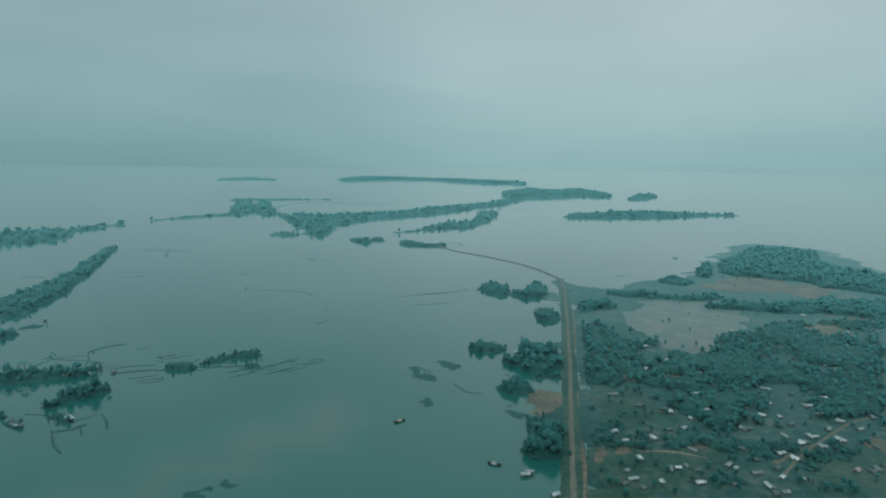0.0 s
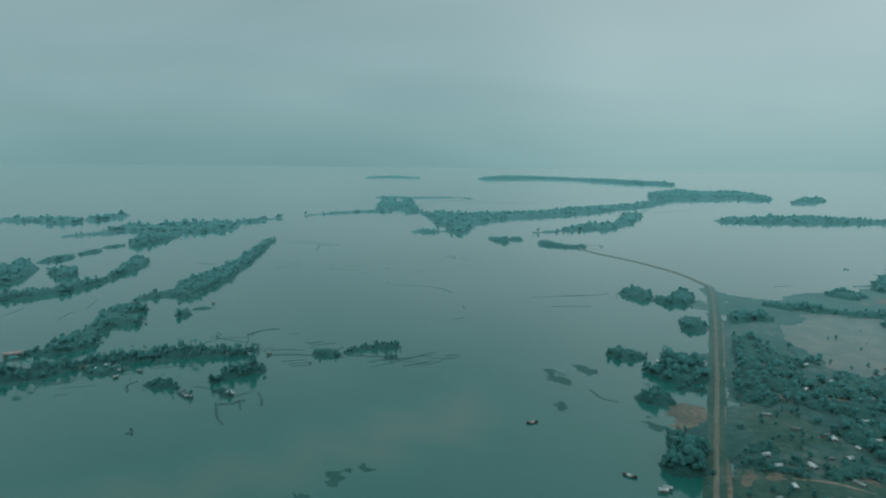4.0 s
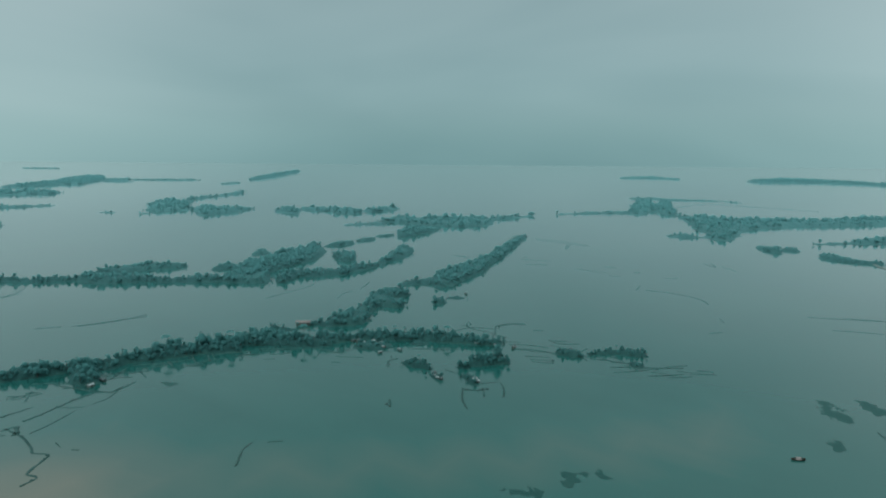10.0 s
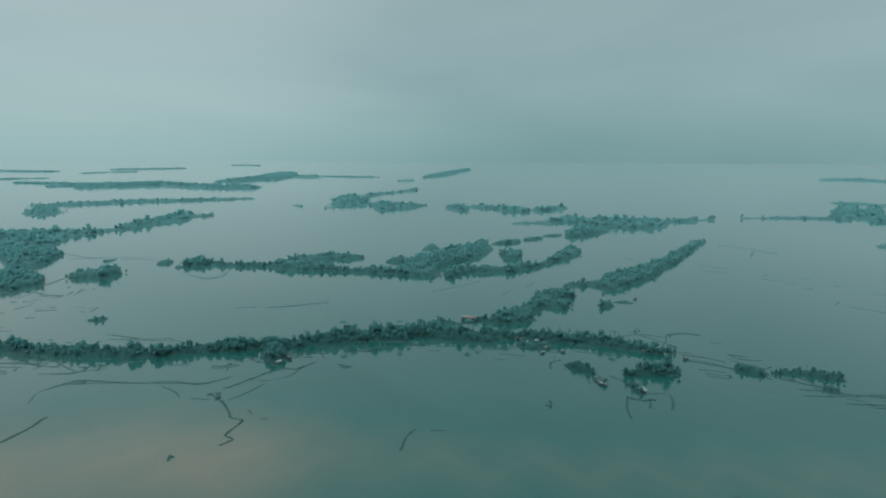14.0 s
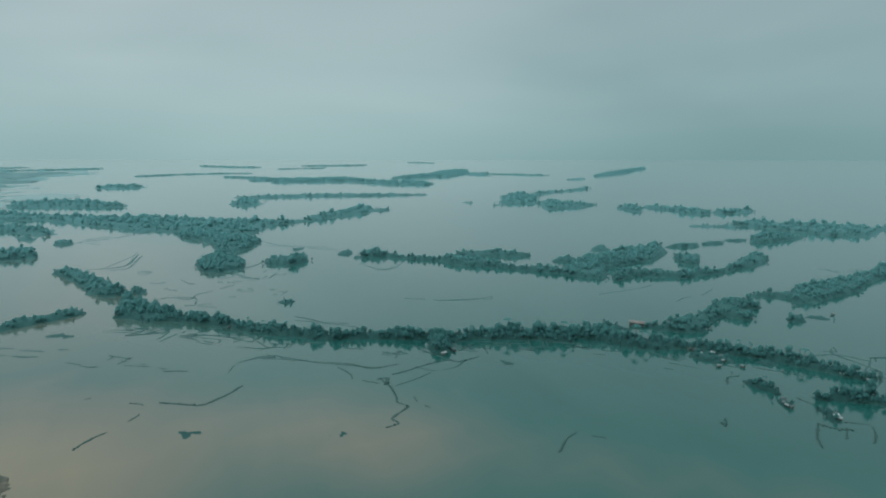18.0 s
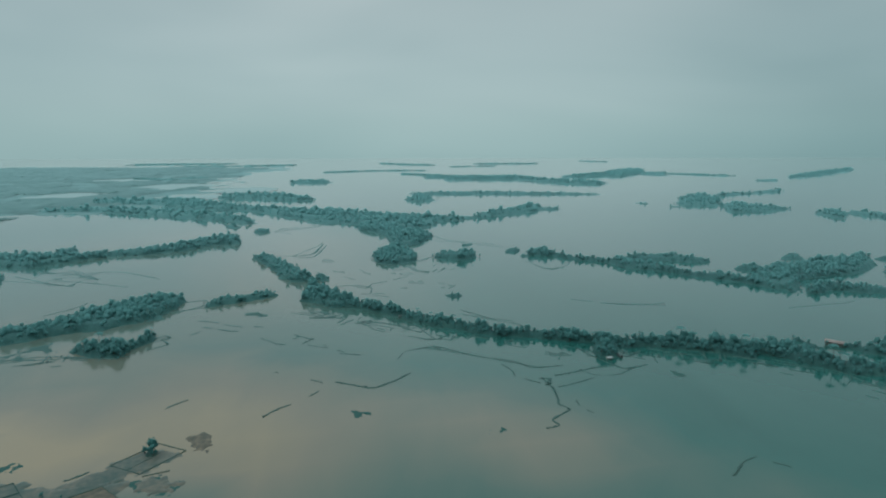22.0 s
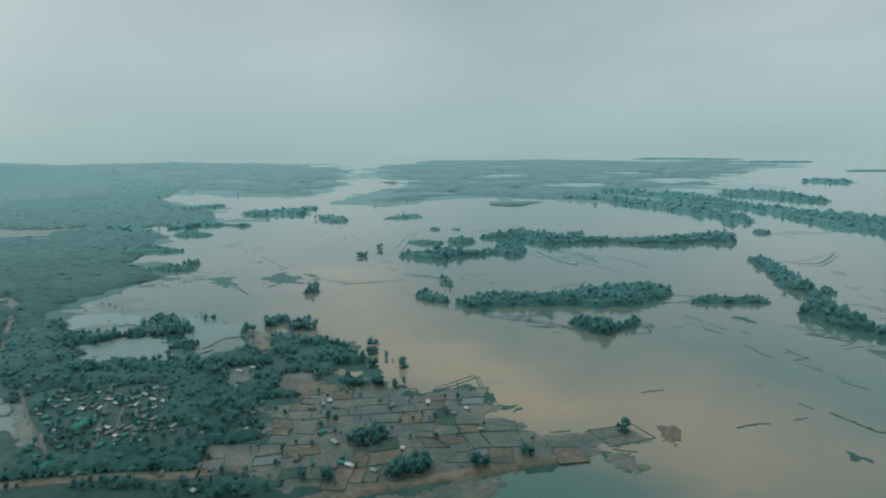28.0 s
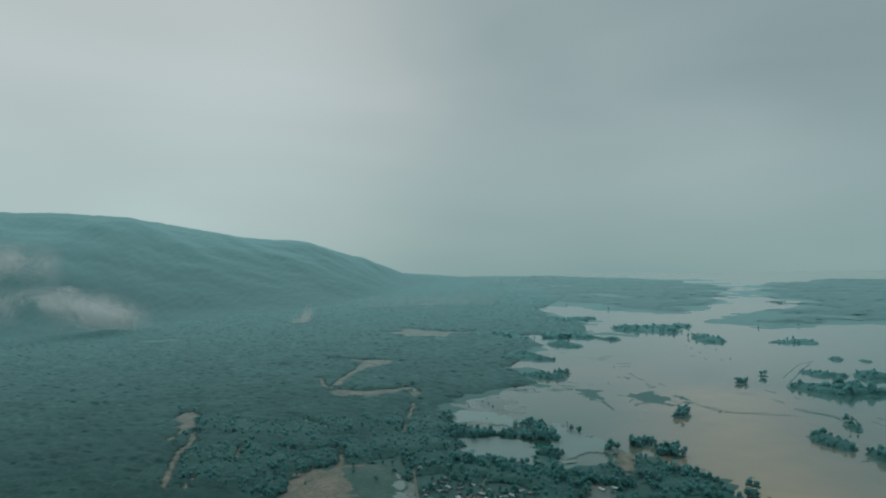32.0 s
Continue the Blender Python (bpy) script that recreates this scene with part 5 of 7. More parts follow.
VILLAGE = [(-181.2, -396.7), (-205.7, -380.1), (-228.5, -343.7), (-185.2, -275.7), (-165.5, -292.0), (-150.8, -317.4)]
POND = [(-168.4, -397.7), (-170.5, -390.7), (-151.5, -329.1), (-142.5, -335.1), (-152.3, -360.3)]
GREEN_FIELD = [(-120.2, -474.4), (-141.0, -460.0), (-172.5, -435.4), (-173.5, -411.3), (-145.4, -344.2), (-129.8, -326.8), (-101.6, -340.5), (-82.9, -355.7)]
SAND_FIELD = [(-97.4, -441.8), (-120.9, -455.3), (-134.9, -441.6), (-136.9, -424.5), (-132.7, -396.3), (-113.3, -364.0), (-97.9, -336.4), (-76.2, -364.2)]
SAND_INLET = [(-339.6, -382.5), (-341.0, -367.8), (-316.4, -339.8), (-300.9, -332.6), (-314.9, -358.0)]
PADDIES = [(-283.8, -296.9), (-294.7, -277.7), (-277.2, -255.0), (-264.0, -274.6)]
PALE_FIELD = [(-466, -1194), (-533, -1240), (-572, -1160), (-635, -1112), (-536, -1087), (-481, -1118)]
QUARRY = [(-45.0, -670.4), (-59.2, -681.0), (-66.1, -671.3), (-61.6, -631.3), (-56.6, -602.6), (-52.9, -619.6), (-45.6, -616.0)]
MUD_WEST = [(50.9, 381.4), (79.4, 393.6), (71.8, 347.7), (57.3, 353.8)]
MEANDER_A = [(-289, -852), (-314, -891), (-343, -902), (-356, -874), (-337, -840), (-313, -835), (-283, -815)]
MEANDER_B = [(-211, -709), (-225, -718), (-240, -686), (-273, -685), (-295, -688), (-292, -672), (-257, -660), (-227, -667), (-208, -687)]
SIDE_BED = [(-283, -660), (-297, -661), (-294, -642), (-279.9, -638.0)]
POOLS = [(-169.6, -417.4), (-172.0, -410.9), (-164.7, -390.1), (-160.1, -370.2), (-152.3, -355.9), (-151.0, -366.7), (-157.1, -385.0)]
SHORE_FIELD = [(-286.8, -552.9), (-362, -604), (-361.7, -557.8), (-299.4, -495.8), (-270.7, -499.3)]
CLEAR.extend([MEADOWS, SANDBAR, BARE_SPOT, BROWN_SPOT, EAST_FIELD, EAST_FIELD_B, RED_SPOT, EAST_OPEN, PLOTS, VILLAGE, POND, GREEN_FIELD, SAND_FIELD, SAND_INLET, PADDIES, PALE_FIELD, QUARRY, SHORE_FIELD, MEANDER_A, MEANDER_B, SIDE_BED, POOLS])
land(MEADOWS, PLOT, "pale drowned meadow with silt", 0.56, 12.0)
land(SANDBAR, MUD, "pale sandbar between the trees", 0.56, 10.0)
land(BARE_SPOT, SAND, "bare sandy ground among houses", 0.56, 4)
land(BROWN_SPOT, MUD, "bare brown earth yard", 0.56, 0.6)
land(EAST_FIELD, GRASS, "green wet field beside the road", 0.56, 2.0)
land(EAST_FIELD_B, GRASS, "green field behind the houses", 0.56, 2.0)
land(RED_SPOT, MUD, "reddish bare earth ground", 0.6, 1.0)
EAST_HOMES = [(168.6, 504.8), (246.8, 529.3), (142.7, 432.2), (178.0, 423.7), (134.4, 358.3), (131.8, 361.1), (156.2, 360.1), (180.6, 361.8), (165.2, 336.3), (168.3, 333.8), (142.3, 347.2), (184.1, 324.9), (197.3, 326.6), (199.6, 324.9), (213.5, 335.9), (210.7, 322.5), (212.8, 320.0), (197.1, 312.9), (188.7, 318.4), (175.4, 299.9), (171.5, 305.7), (140.0, 293.5), (122.5, 287.2), (119.4, 276.0), (118.9, 290.9), (109.7, 287.5), (101.8, 275.7), (98.5, 298.3), (94.2, 329.7), (112.9, 321.7), (124.5, 332.2), (149.3, 272.9), (154.6, 267.5), (210.0, 289.4), (216.1, 293.6), (340.8, 490.5), (319.5, 491.2), (338.1, 506.8), (272.4, 440.6), (276.9, 434.9), (257.7, 455.5), (261.0, 410.0), (220.8, 367.8), (236.4, 380.4), (198.9, 370.7), (154.3, 309.9), (155.7, 298.0), (230.2, 334.6), (225.8, 346.1), (159.4, 385.3), (210.9, 487.7)]
for hx, hy in EAST_HOMES:
    CLEAR.append([(hx - 4, hy - 9), (hx + 3, hy - 9), (hx + 5, hy + 2), (hx - 2, hy + 4)])
YARDS = [
    [(78.6, 309.8), (85.9, 310.6), (84.3, 301.5), (75.2, 290.8), (75.2, 297.8)],
    [(89.0, 311.6), (98.0, 310.8), (96.0, 304.1), (87.3, 302.5)],
    [(127.5, 483.5), (134.9, 476.7), (132.3, 467.0), (125.0, 469.5)],
    [(128.7, 365.6), (137.3, 359.6), (134.9, 355.1), (127.9, 358.2)],
    [(133.4, 317.9), (139.8, 311.7), (135.1, 307.9), (129.7, 312.1)],
    [(125.3, 311.7), (137.9, 309.5), (136.1, 307.0), (124.1, 308.6)],
    [(150.7, 421.2), (163.5, 417.8), (159.5, 409.2), (148.9, 410.5)],
    [(163.2, 296.8), (174.0, 304.3), (187.5, 313.7), (196.0, 318.6), (195.3, 316.0), (183.5, 308.9), (169.5, 298.3), (162.4, 292.5)],
    [(119.5, 424.7), (128.0, 417.8), (124.9, 410.3), (118.0, 415.4)]]
for yard in YARDS:
    CLEAR.append(yard)
    land(yard, MUD, "pale trodden yard among village trees", 0.6, 0.6)
track([(74.3, 320.9), (71.8, 303.6), (68.9, 286.7), (65.3, 271.4), (64.1, 262.0)], w=2.4, material=MUD, z=0.7, label="pale silted ditch beside the road", skirt=0.15)
land(EAST_OPEN, GRASS, "open scrubby grass beside the road", 0.56, 2.0)
land(MUD_WEST, MUD, "mud bank beside the road", 0.35, 2.0)
land(grown(PLOTS, 4.0), PLOT, "flooded brown plots of a drowned village", 0.56, 2.5, over=0.0)
BANK_SOUTH = [(-173.0, -179.0), (-204.6, -150.8), (-240.7, -120.5), (-237.8, -115.7), (-212.7, -111.1)]
land(BANK_SOUTH, PLOT, "brown plots beyond the canal", 0.58, 2.0, over=0.0)
land(VILLAGE, SCRUB, "earth yards of a village", 0.56, 2.0)
FLOOD_A = [(-289.7, -556.6), (-313.7, -539.3), (-322.2, -501.8), (-309.5, -482.9), (-286.5, -510.7), (-268.8, -516.9)]
FLOOD_B = [(-251.2, -472.9), (-266.5, -473.2), (-285.3, -448.3), (-290.8, -424.4), (-262.7, -382.9), (-249.7, -401.4), (-229.5, -427.8), (-235.2, -450.3)]
FLOOD_C = [(-343.3, -471.2), (-347.2, -412.0), (-337.7, -375.5), (-316.7, -389.6), (-278.6, -373.6), (-301.7, -416.3)]
PADDY_B = [(-273.5, -337.4), (-282.3, -324.0), (-265.8, -302.3), (-253.4, -312.6)]
DIRT = [(-259.5, -283.8), (-280.8, -291.5), (-285.6, -269.5), (-289.7, -234.6), (-267.3, -252.8)]
CLEAR.extend([FLOOD_A, FLOOD_B, FLOOD_C, PADDY_B, DIRT])
land(FLOOD_A, POOL, "flooded field at the edge of the woods", 0.66, 1.6, "pond")
land(FLOOD_B, POOL, "broad flooded field between tree rows", 0.66, 1.6, "pond")
land(FLOOD_C, POOL, "drowned field between groves", 0.66, 1.6, "pond")
land(PADDY_B, PLOT, "pale paddy strips behind the trees", 0.7, 0.8)
land(DIRT, MUD, "bare trodden earth", 0.74, 2.0)
land(POND, PLOT, "pale silty pond", 0.6, 1.0, "pond")
land(GREEN_FIELD, GRASS, "green wet meadow", 0.56, 2.0)
land(SAND_FIELD, MUD, "bare silty field", 0.6, 2.0)
land(SAND_INLET, SAND, "sandy inlet", 0.6, 1.0)
land(PADDIES, PLOT, "pale paddy strips", 0.6, 1.0)
land(PALE_FIELD, SAND, "pale silted field", 0.6, 3.0)
land(QUARRY, MUD, "bare sandy clearing at the hill foot", 0.6, 5.0)
land(MEANDER_A, SAND, "sandy bend of a river bed", 0.58, 2.0, "river_bed")
land(MEANDER_B, SAND, "wide sandy river bed", 0.58, 2.0, "river_bed")
land(SIDE_BED, SAND, "sandy side channel", 0.58, 2.0, "river_bed")
land(POOLS, POOL, "pale pools along the track", 0.6, 1.6, "pond")
TIP_PLOTS = [(-279.7, -129.4), (-287.2, -119.8), (-300.5, -102.0), (-314.4, -87.9), (-318.4, -80.4), (-309.5, -69.8), (-297.8, -77.1), (-293.0, -83.7), (-290.7, -89.4), (-279.7, -99.9), (-274.6, -111.9), (-270.4, -122.3)]
TIP_BANK = [(-234.3, -75.6), (-246.9, -71.3), (-254.5, -61.0), (-253.0, -52.5), (-253.6, -43.1), (-251.0, -35.4), (-239.3, -33.2)]
land(TIP_PLOTS, PLOT, "low drowned plots at the end of the tongue", 0.16, 1.2)
land(TIP_BANK, MUD, "brown mud bank in clear still water", 0.5, 2.0)
land(TIP_ISLES, MUD, "muddy islet at the end of the plots", 0.45, 2.5)
land(TIP_ISLE_B, PLOT, "weedy islet at the end of the plots", 0.45, 1.5)
land(SHORE_FIELD, PLOT, "silted shore field", 0.45, 8.0)
PLOT_MID = [(-249.6, -182.9), (-230.3, -203.9), (-264.1, -157.9)]
plot_fields(PLOTS, PLOT_MID[0], math.atan2(PLOT_MID[2][1] - PLOT_MID[1][1], PLOT_MID[2][0] - PLOT_MID[1][0]), 150, 10.5)
strips_far_out(14, 60, 112, 2500, 4400)
FAR_WOODS_A = [(-1208, -968), (-1131, -867), (-1221, -846), (-1305, -822), (-1316, -734), (-1245, -625), (-1270, -570), (-1375, -575), (-1452, -468), (-1673, -366), (-1991, -326), (-2574, -327), (-3607, -207), (-3856, -1467), (-3483, -2231), (-2612, -2048), (-2336, -1865), (-1875, -1440), (-1669, -1220), (-1395, -1077)]
FAR_WOODS_B = [(-1042, -1506), (-1185, -1556), (-1189, -1375), (-1192, -1211), (-1304, -1198), (-1431, -1227), (-1584, -1302), (-2001, -1678), (-2410, -1957), (-2861, -2618), (-2805, -3895), (-2243, -4244), (-1226, -2162)]
land(FAR_WOODS_A, SCRUB, "far wooded plain", 0.5, 40.0, cell=16)
FAR_POOLS = [
    [(-1864, -779), (-2007, -667), (-1918, -549), (-1789, -629)],
    [(-2195, -607), (-2353, -479), (-2233, -314), (-2090, -445)],
    [(-2562, -850), (-2687, -693), (-2566, -522), (-2451, -678)],
    [(-1996, -317), (-2099, -203), (-2004, -106), (-1911, -201)],
    [(-2178, -1204), (-2338, -1132), (-2245, -979), (-2097, -1057)],
    [(-1800, -383), (-1886, -283), (-1809, -191), (-1731, -275)]]
for far_pool in FAR_POOLS:
    CLEAR.append(far_pool)
    land(far_pool, POOL, "sheet of flood water among far woods", 0.68, 18.0, "pond", cell=14)
land(FAR_WOODS_B, SCRUB, "far wooded plain by the river", 0.5, 40.0, cell=16)
belt([(-884, -977), (-968, -985), (-1049, -966)], w=40, dense=0.8)
belt([(-937, -846), (-891, -764)], w=30, dense=0.8)
belt([(-961, -717), (-1025, -684)], w=40, dense=0.6)
belt([(-872, -1186), (-991, -1204)], w=40)
belt([(-689, -971), (-746, -970), (-772, -869)], w=30)
belt([(-481.8, -459.7), (-480.6, -445.5)], w=8)
belt([(-217.4, -425.7), (-231.1, -397.1), (-251.1, -366.3), (-275.6, -340.6), (-295.5, -319.0)], w=12)
belt([(-305.3, -297.3), (-319.2, -279.5), (-328.7, -265.2)], w=9)
belt([(-291.0, -255.4), (-293.5, -239.6)], w=7)
belt([(-320.7, -328.2), (-336.6, -315.7), (-343.7, -297.8)], w=12)
belt([(-279.8, -406.0), (-295.3, -394.5)], w=9)
clump([(-316.1, -467.1), (-307.6, -443.0)], r=12)
belt([(-243.7, -489.0), (-258.3, -477.1), (-274.1, -466.4), (-289.6, -450.5)], w=13)
clump([(-366.7, -386.5), (-366.8, -362.7)], r=8)
clump([(-336.0, -385.9), (-367.7, -351.3), (-310.8, -427.8)], r=5)
clump([(-497, -665)], r=9)
clump([(-344.8, -270.3), (-324.5, -254.3), (-333.7, -236.0), (-303.8, -217.8)], r=3.2)
clump([(-297.6, -230.6)], r=4.5)
clump([(-355.9, -278.9), (-288.0, -391.4), (-340.1, -444.6), (-343.2, -435.6)], r=2.2)
clump([(-637, -513)], r=5)
clump([(-236.8, -194.5), (-238.6, -188.8), (-225.7, -154.6), (-221.6, -156.5)], r=6)
clump([(-312.5, -83.9), (-242.9, -130.3), (-263.9, -115.7), (-215.7, -161.7), (-197.9, -182.6), (-195.7, -194.0)], r=3)
clump([(335, 913)], r=3, tall=0.35)
track([(50.8, 216.1), (57.2, 253.9), (66.5, 306.0), (80.8, 382.1), (92.8, 447.5), (115.2, 576.4), (134, 694), (140, 754)], w=6, z=1.3, material=GRASS, name="embankment", label="grassy road embankment through the flood", skirt=3.5)
track([(50.8, 216.1), (57.2, 253.9), (66.5, 306.0), (80.8, 382.1), (92.8, 447.5), (115.2, 576.4), (134, 694), (140, 754)], w=2.8, z=1.5, label="pale dirt road on an embankment through the flood", skirt=0.3)
track([(140, 754), (116, 828), (70, 901), (15, 966), (-11, 1023)], w=3, z=0.9, label="narrow causeway running on through the water", skirt=2)
track([(157.7, 279.6), (176.3, 299.2), (195.8, 316.3), (228.1, 342.2), (249.8, 353.6)], w=1.8)
track([(62.0, 254.0), (65.5, 272.7)], w=1.6, material=SAND)
track([(68.2, 288.5), (73.0, 312.4)], w=1.8, material=SAND)
track([(82.0, 364.3), (87.0, 391.9)], w=1.2, material=SAND)
track([(99.9, 460.6), (111.2, 520.7), (125.2, 597.9)], w=1.2, material=SAND)
track([(99.7, 306.7), (117.6, 307.0), (131.9, 300.1)], w=2, material=SAND)
track([(-218.5, -377.4), (-201.1, -355.0), (-176.9, -323.0), (-161.6, -303.3)], w=2.0)
track([(-205.4, -344.1), (-186.2, -320.3), (-167.6, -295.4)], w=1.7)
track([(-215.9, -345.9), (-197.5, -322.3), (-175.9, -292.9)], w=1.7)
track([(-200.8, -312.1), (-184.4, -290.6)], w=1.5)
track([(-198.7, -351.0), (-203.5, -331.5), (-208.9, -333.2)], w=1.2)
track([(-187.6, -325.0), (-201.4, -315.4)], w=1.2)
track([(-183.8, -418.3), (-165.0, -370.1), (-150.0, -324.6), (-144.4, -311.7)], w=1.6)
track([(-112.1, -314.6), (-127.1, -298.0), (-138.2, -285.7), (-154.7, -264.1), (-169.9, -240.0), (-187.8, -223.3)], w=7, material=MUD, label="muddy dirt road")
track([(-169.8, -188.5), (-191.1, -170.5), (-210.6, -155.0), (-245.1, -122.7), (-271.6, -100.3)], w=9, material=MUD, label="brown silted canal")
track([(-168.5, -234.7), (-189.6, -250.6), (-194.1, -254.4)], w=1.6)
track([(-244.7, -239.1), (-225.2, -218.9), (-215.0, -206.8), (-208.5, -193.9)], w=1.5)
track([(-56.1, -596.9), (-50.5, -568.4), (-39.9, -541.4), (-32.4, -508.8), (-28.3, -487.5), (-23.0, -462.2)], w=5.4, material=SAND, name="stream", label="pale sandy stream bed")
track([(-34.1, -582.7), (-44.5, -602.5), (-52.9, -619.6)], w=5.1, material=SAND, name="stream", label="pale sandy stream bed")
track([(-87.5, -540.6), (-79.5, -510.9), (-73.7, -496.4)], w=2.7, material=SAND, name="stream", label="pale sandy stream bed")
track([(-45.3, -477.8), (-40.3, -467.4), (-35.2, -454.3)], w=3.1, material=SAND, name="stream", label="pale sandy stream bed")
track([(-115.7, -513.5), (-128.3, -495.2), (-144.9, -492.7), (-151.0, -483.7), (-144.2, -459.6), (-136.2, -447.3)], w=3.7, material=SAND, name="stream", label="pale sandy stream bed")
track([(-97.1, -416.9), (-107.9, -428.8), (-121.6, -437.7), (-134.9, -445.4), (-147.2, -445.9), (-156.5, -442.8)], w=4.4, material=SAND, name="stream", label="pale sandy stream bed")
track([(-277, -949), (-303, -912), (-318, -871), (-321, -841)], w=6.8, material=SAND, name="stream", label="pale sandy stream bed")
track([(-318, -854), (-279, -818), (-248, -774), (-226, -739)], w=10.2, material=SAND, name="stream", label="pale sandy stream bed")
track([(-226, -739), (-214, -725), (-213, -749), (-222, -784), (-219, -794)], w=5.1, material=SAND, name="stream", label="pale sandy stream bed")
track([(-147.8, -609.4), (-155.7, -580.4), (-164.6, -558.8)], w=4.2, material=SAND, name="stream", label="pale sandy stream bed")
track([(-299, -674), (-263.9, -598.9), (-231.8, -541.5), (-211.2, -500.9)], w=3.4, material=SAND, name="stream", label="pale sandy stream bed")
track([(-208, -694), (-220, -665), (-247.5, -653.4)], w=4.2, material=SAND, name="stream", label="pale sandy stream bed")
track([(-149.3, -593.7), (-159.2, -563.1), (-170.2, -548.3)], w=1.4, material=SAND)
track([(-86.1, -537.5), (-75.1, -502.6)], w=1.5, material=SAND)
bund([(-307.6, -196.6), (-324.4, -190.3), (-342.6, -184.8), (-319.8, -167.3)], w=1.0)
bund([(-324.4, -190.3), (-303.1, -173.6), (-291.9, -161.5)], w=1.0)
bund([(-307.6, -196.6), (-287.7, -179.0), (-277.4, -170.2)], w=1.0)
bund([(-277.4, -170.2), (-291.9, -161.5)], w=1.0)
bund([(-293.7, -182.7), (-305.9, -172.6)], w=1.0)
bund([(-292.7, -207.0), (-301.2, -199.9), (-307.6, -196.6)], w=1.0)
bund([(-292.7, -207.0), (-276.2, -192.1), (-265.1, -178.7), (-277.4, -170.2)], w=1.0)
bund([(-283.4, -186.5), (-270.2, -176.3)], w=1.0)
bund([(-303.4, -100.1), (-322.6, -82.8), (-312.4, -68.2), (-292.6, -84.5), (-303.4, -100.1)], w=1.1)
bund([(-296.8, -91.5), (-312.1, -79.9)], w=1.0)
bund([(-290.1, -82.9), (-293.4, -71.6)], w=1.0)
hedge([(-389.4, 6.0), (-383.2, 15.6), (-375.4, 28.0), (-384.6, 42.5), (-396.1, 53.7)], w=2.4)
hedge([(-414.1, -33.5), (-414.1, -30.3)], w=1.4)
hedge([(-436.6, 89.4), (-414.5, 110.6), (-399.2, 129.1), (-388.8, 141.1)], w=1.6)
hedge([(-370.4, 132.4), (-369.6, 139.6), (-359.4, 134.5)], w=4.5)
hedge([(-374.5, 145.4), (-376.7, 156.2), (-382.4, 175.1), (-384.0, 188.7)], w=2.2)
hedge([(-372.3, 134.9), (-354.5, 135.6), (-338.9, 133.0), (-330.8, 130.5), (-322.5, 134.0), (-314.5, 123.2), (-310.9, 119.2), (-304.3, 121.0), (-302.2, 113.5)], w=2.2)
hedge([(-355.4, 139.7), (-359.1, 152.6), (-365.7, 167.4)], w=1.6)
hedge([(-367.9, 178.7), (-369.0, 187.7), (-379.9, 203.3)], w=1.6)
hedge([(-402.4, 116.6), (-388.7, 119.9), (-377.8, 119.0)], w=1.4)
hedge([(-371.9, 123.6), (-363.2, 131.5)], w=1.4)
hedge([(-333.7, 142.3), (-327.3, 141.7)], w=1.2)
hedge([(-319.2, 143.0), (-316.2, 145.2)], w=1.8)
hedge([(-411.5, 153.8), (-408.3, 169.5)], w=1.6)
hedge([(-446.0, 72.5), (-440.3, 82.7), (-449.2, 78.7)], w=1.6)
hedge([(-476.4, 62.4), (-462.7, 79.4), (-469.9, 92.7)], w=1.6)
hedge([(-543.4, -11.8), (-537.8, 6.8), (-542.8, 18.6)], w=1.6)
hedge([(-522.8, 25.2), (-512.9, 51.7), (-496.3, 81.6)], w=1.6)
hedge([(-481.5, 91.1), (-478.9, 107.2), (-465.8, 125.0), (-461.6, 150.0)], w=1.6)
hedge([(-655.5, 13.1), (-659.7, 27.4), (-643.8, 42.9), (-659.6, 50.1)], w=2)
hedge([(-619.7, 36.4), (-618.2, 59.5)], w=1.6)
hedge([(-529.6, 116.9), (-512.8, 133.5), (-487.7, 158.8)], w=1.6)
hedge([(-559.8, 230.5), (-548.6, 246.1)], w=1.6)
hedge([(-542.7, 252.2), (-531.0, 273.4), (-527.4, 298.5)], w=1.8)
hedge([(-842, -34), (-856, -12), (-903, -3), (-940, 4)], w=2)
hedge([(-746, 245), (-769, 283), (-737, 300), (-697, 263), (-736, 249)], w=1.6)
hedge([(-703, 251), (-702, 282)], w=1.6)
hedge([(-751, 80), (-775, 107), (-804, 140)], w=2)
hedge([(-727, 100), (-712, 121)], w=2)
hedge([(-1078, -101), (-1080, -74), (-1048, -46)], w=2)
hedge([(-1106, -69), (-1131, -34)], w=2)
hedge([(-988, 170), (-930, 191), (-889, 244)], w=2)
hedge([(-492.8, 409.7), (-494.8, 437.1), (-497.4, 470.4), (-503, 488)], w=1.4)
hedge([(-436.5, 453.4), (-446.0, 474.5), (-445.4, 485.5)], w=1.4)
hedge([(-444.7, 496.7), (-461, 530)], w=1.4)
hedge([(-529.1, 300.1), (-529.1, 309.6)], w=1.4)
hedge([(-361.4, 310.1), (-343.8, 327.7), (-323.2, 330.1), (-314.6, 338.0)], w=1.4)
hedge([(-387.8, 277.0), (-373.9, 293.2), (-358.2, 307.4)], w=1.4)
hedge([(-240.0, 179.5), (-248.6, 189.4), (-251.5, 193.4), (-253.6, 200.5)], w=1.8)
hedge([(-247.3, 204.8), (-242.2, 210.0)], w=1.2)
hedge([(-267.7, 326.7), (-276.2, 336.7), (-274.8, 345.8)], w=2)
hedge([(-268.4, 346.3), (-260.5, 350.0)], w=1.6)
hedge([(-259.8, 457.2), (-255.3, 470.7), (-244.3, 479.9)], w=2.4)
hedge([(-248.8, 438.9), (-259.4, 458.0)], w=1.8)
hedge([(-245.3, 433.1), (-240.9, 436.3), (-228.6, 417.9)], w=2.4)
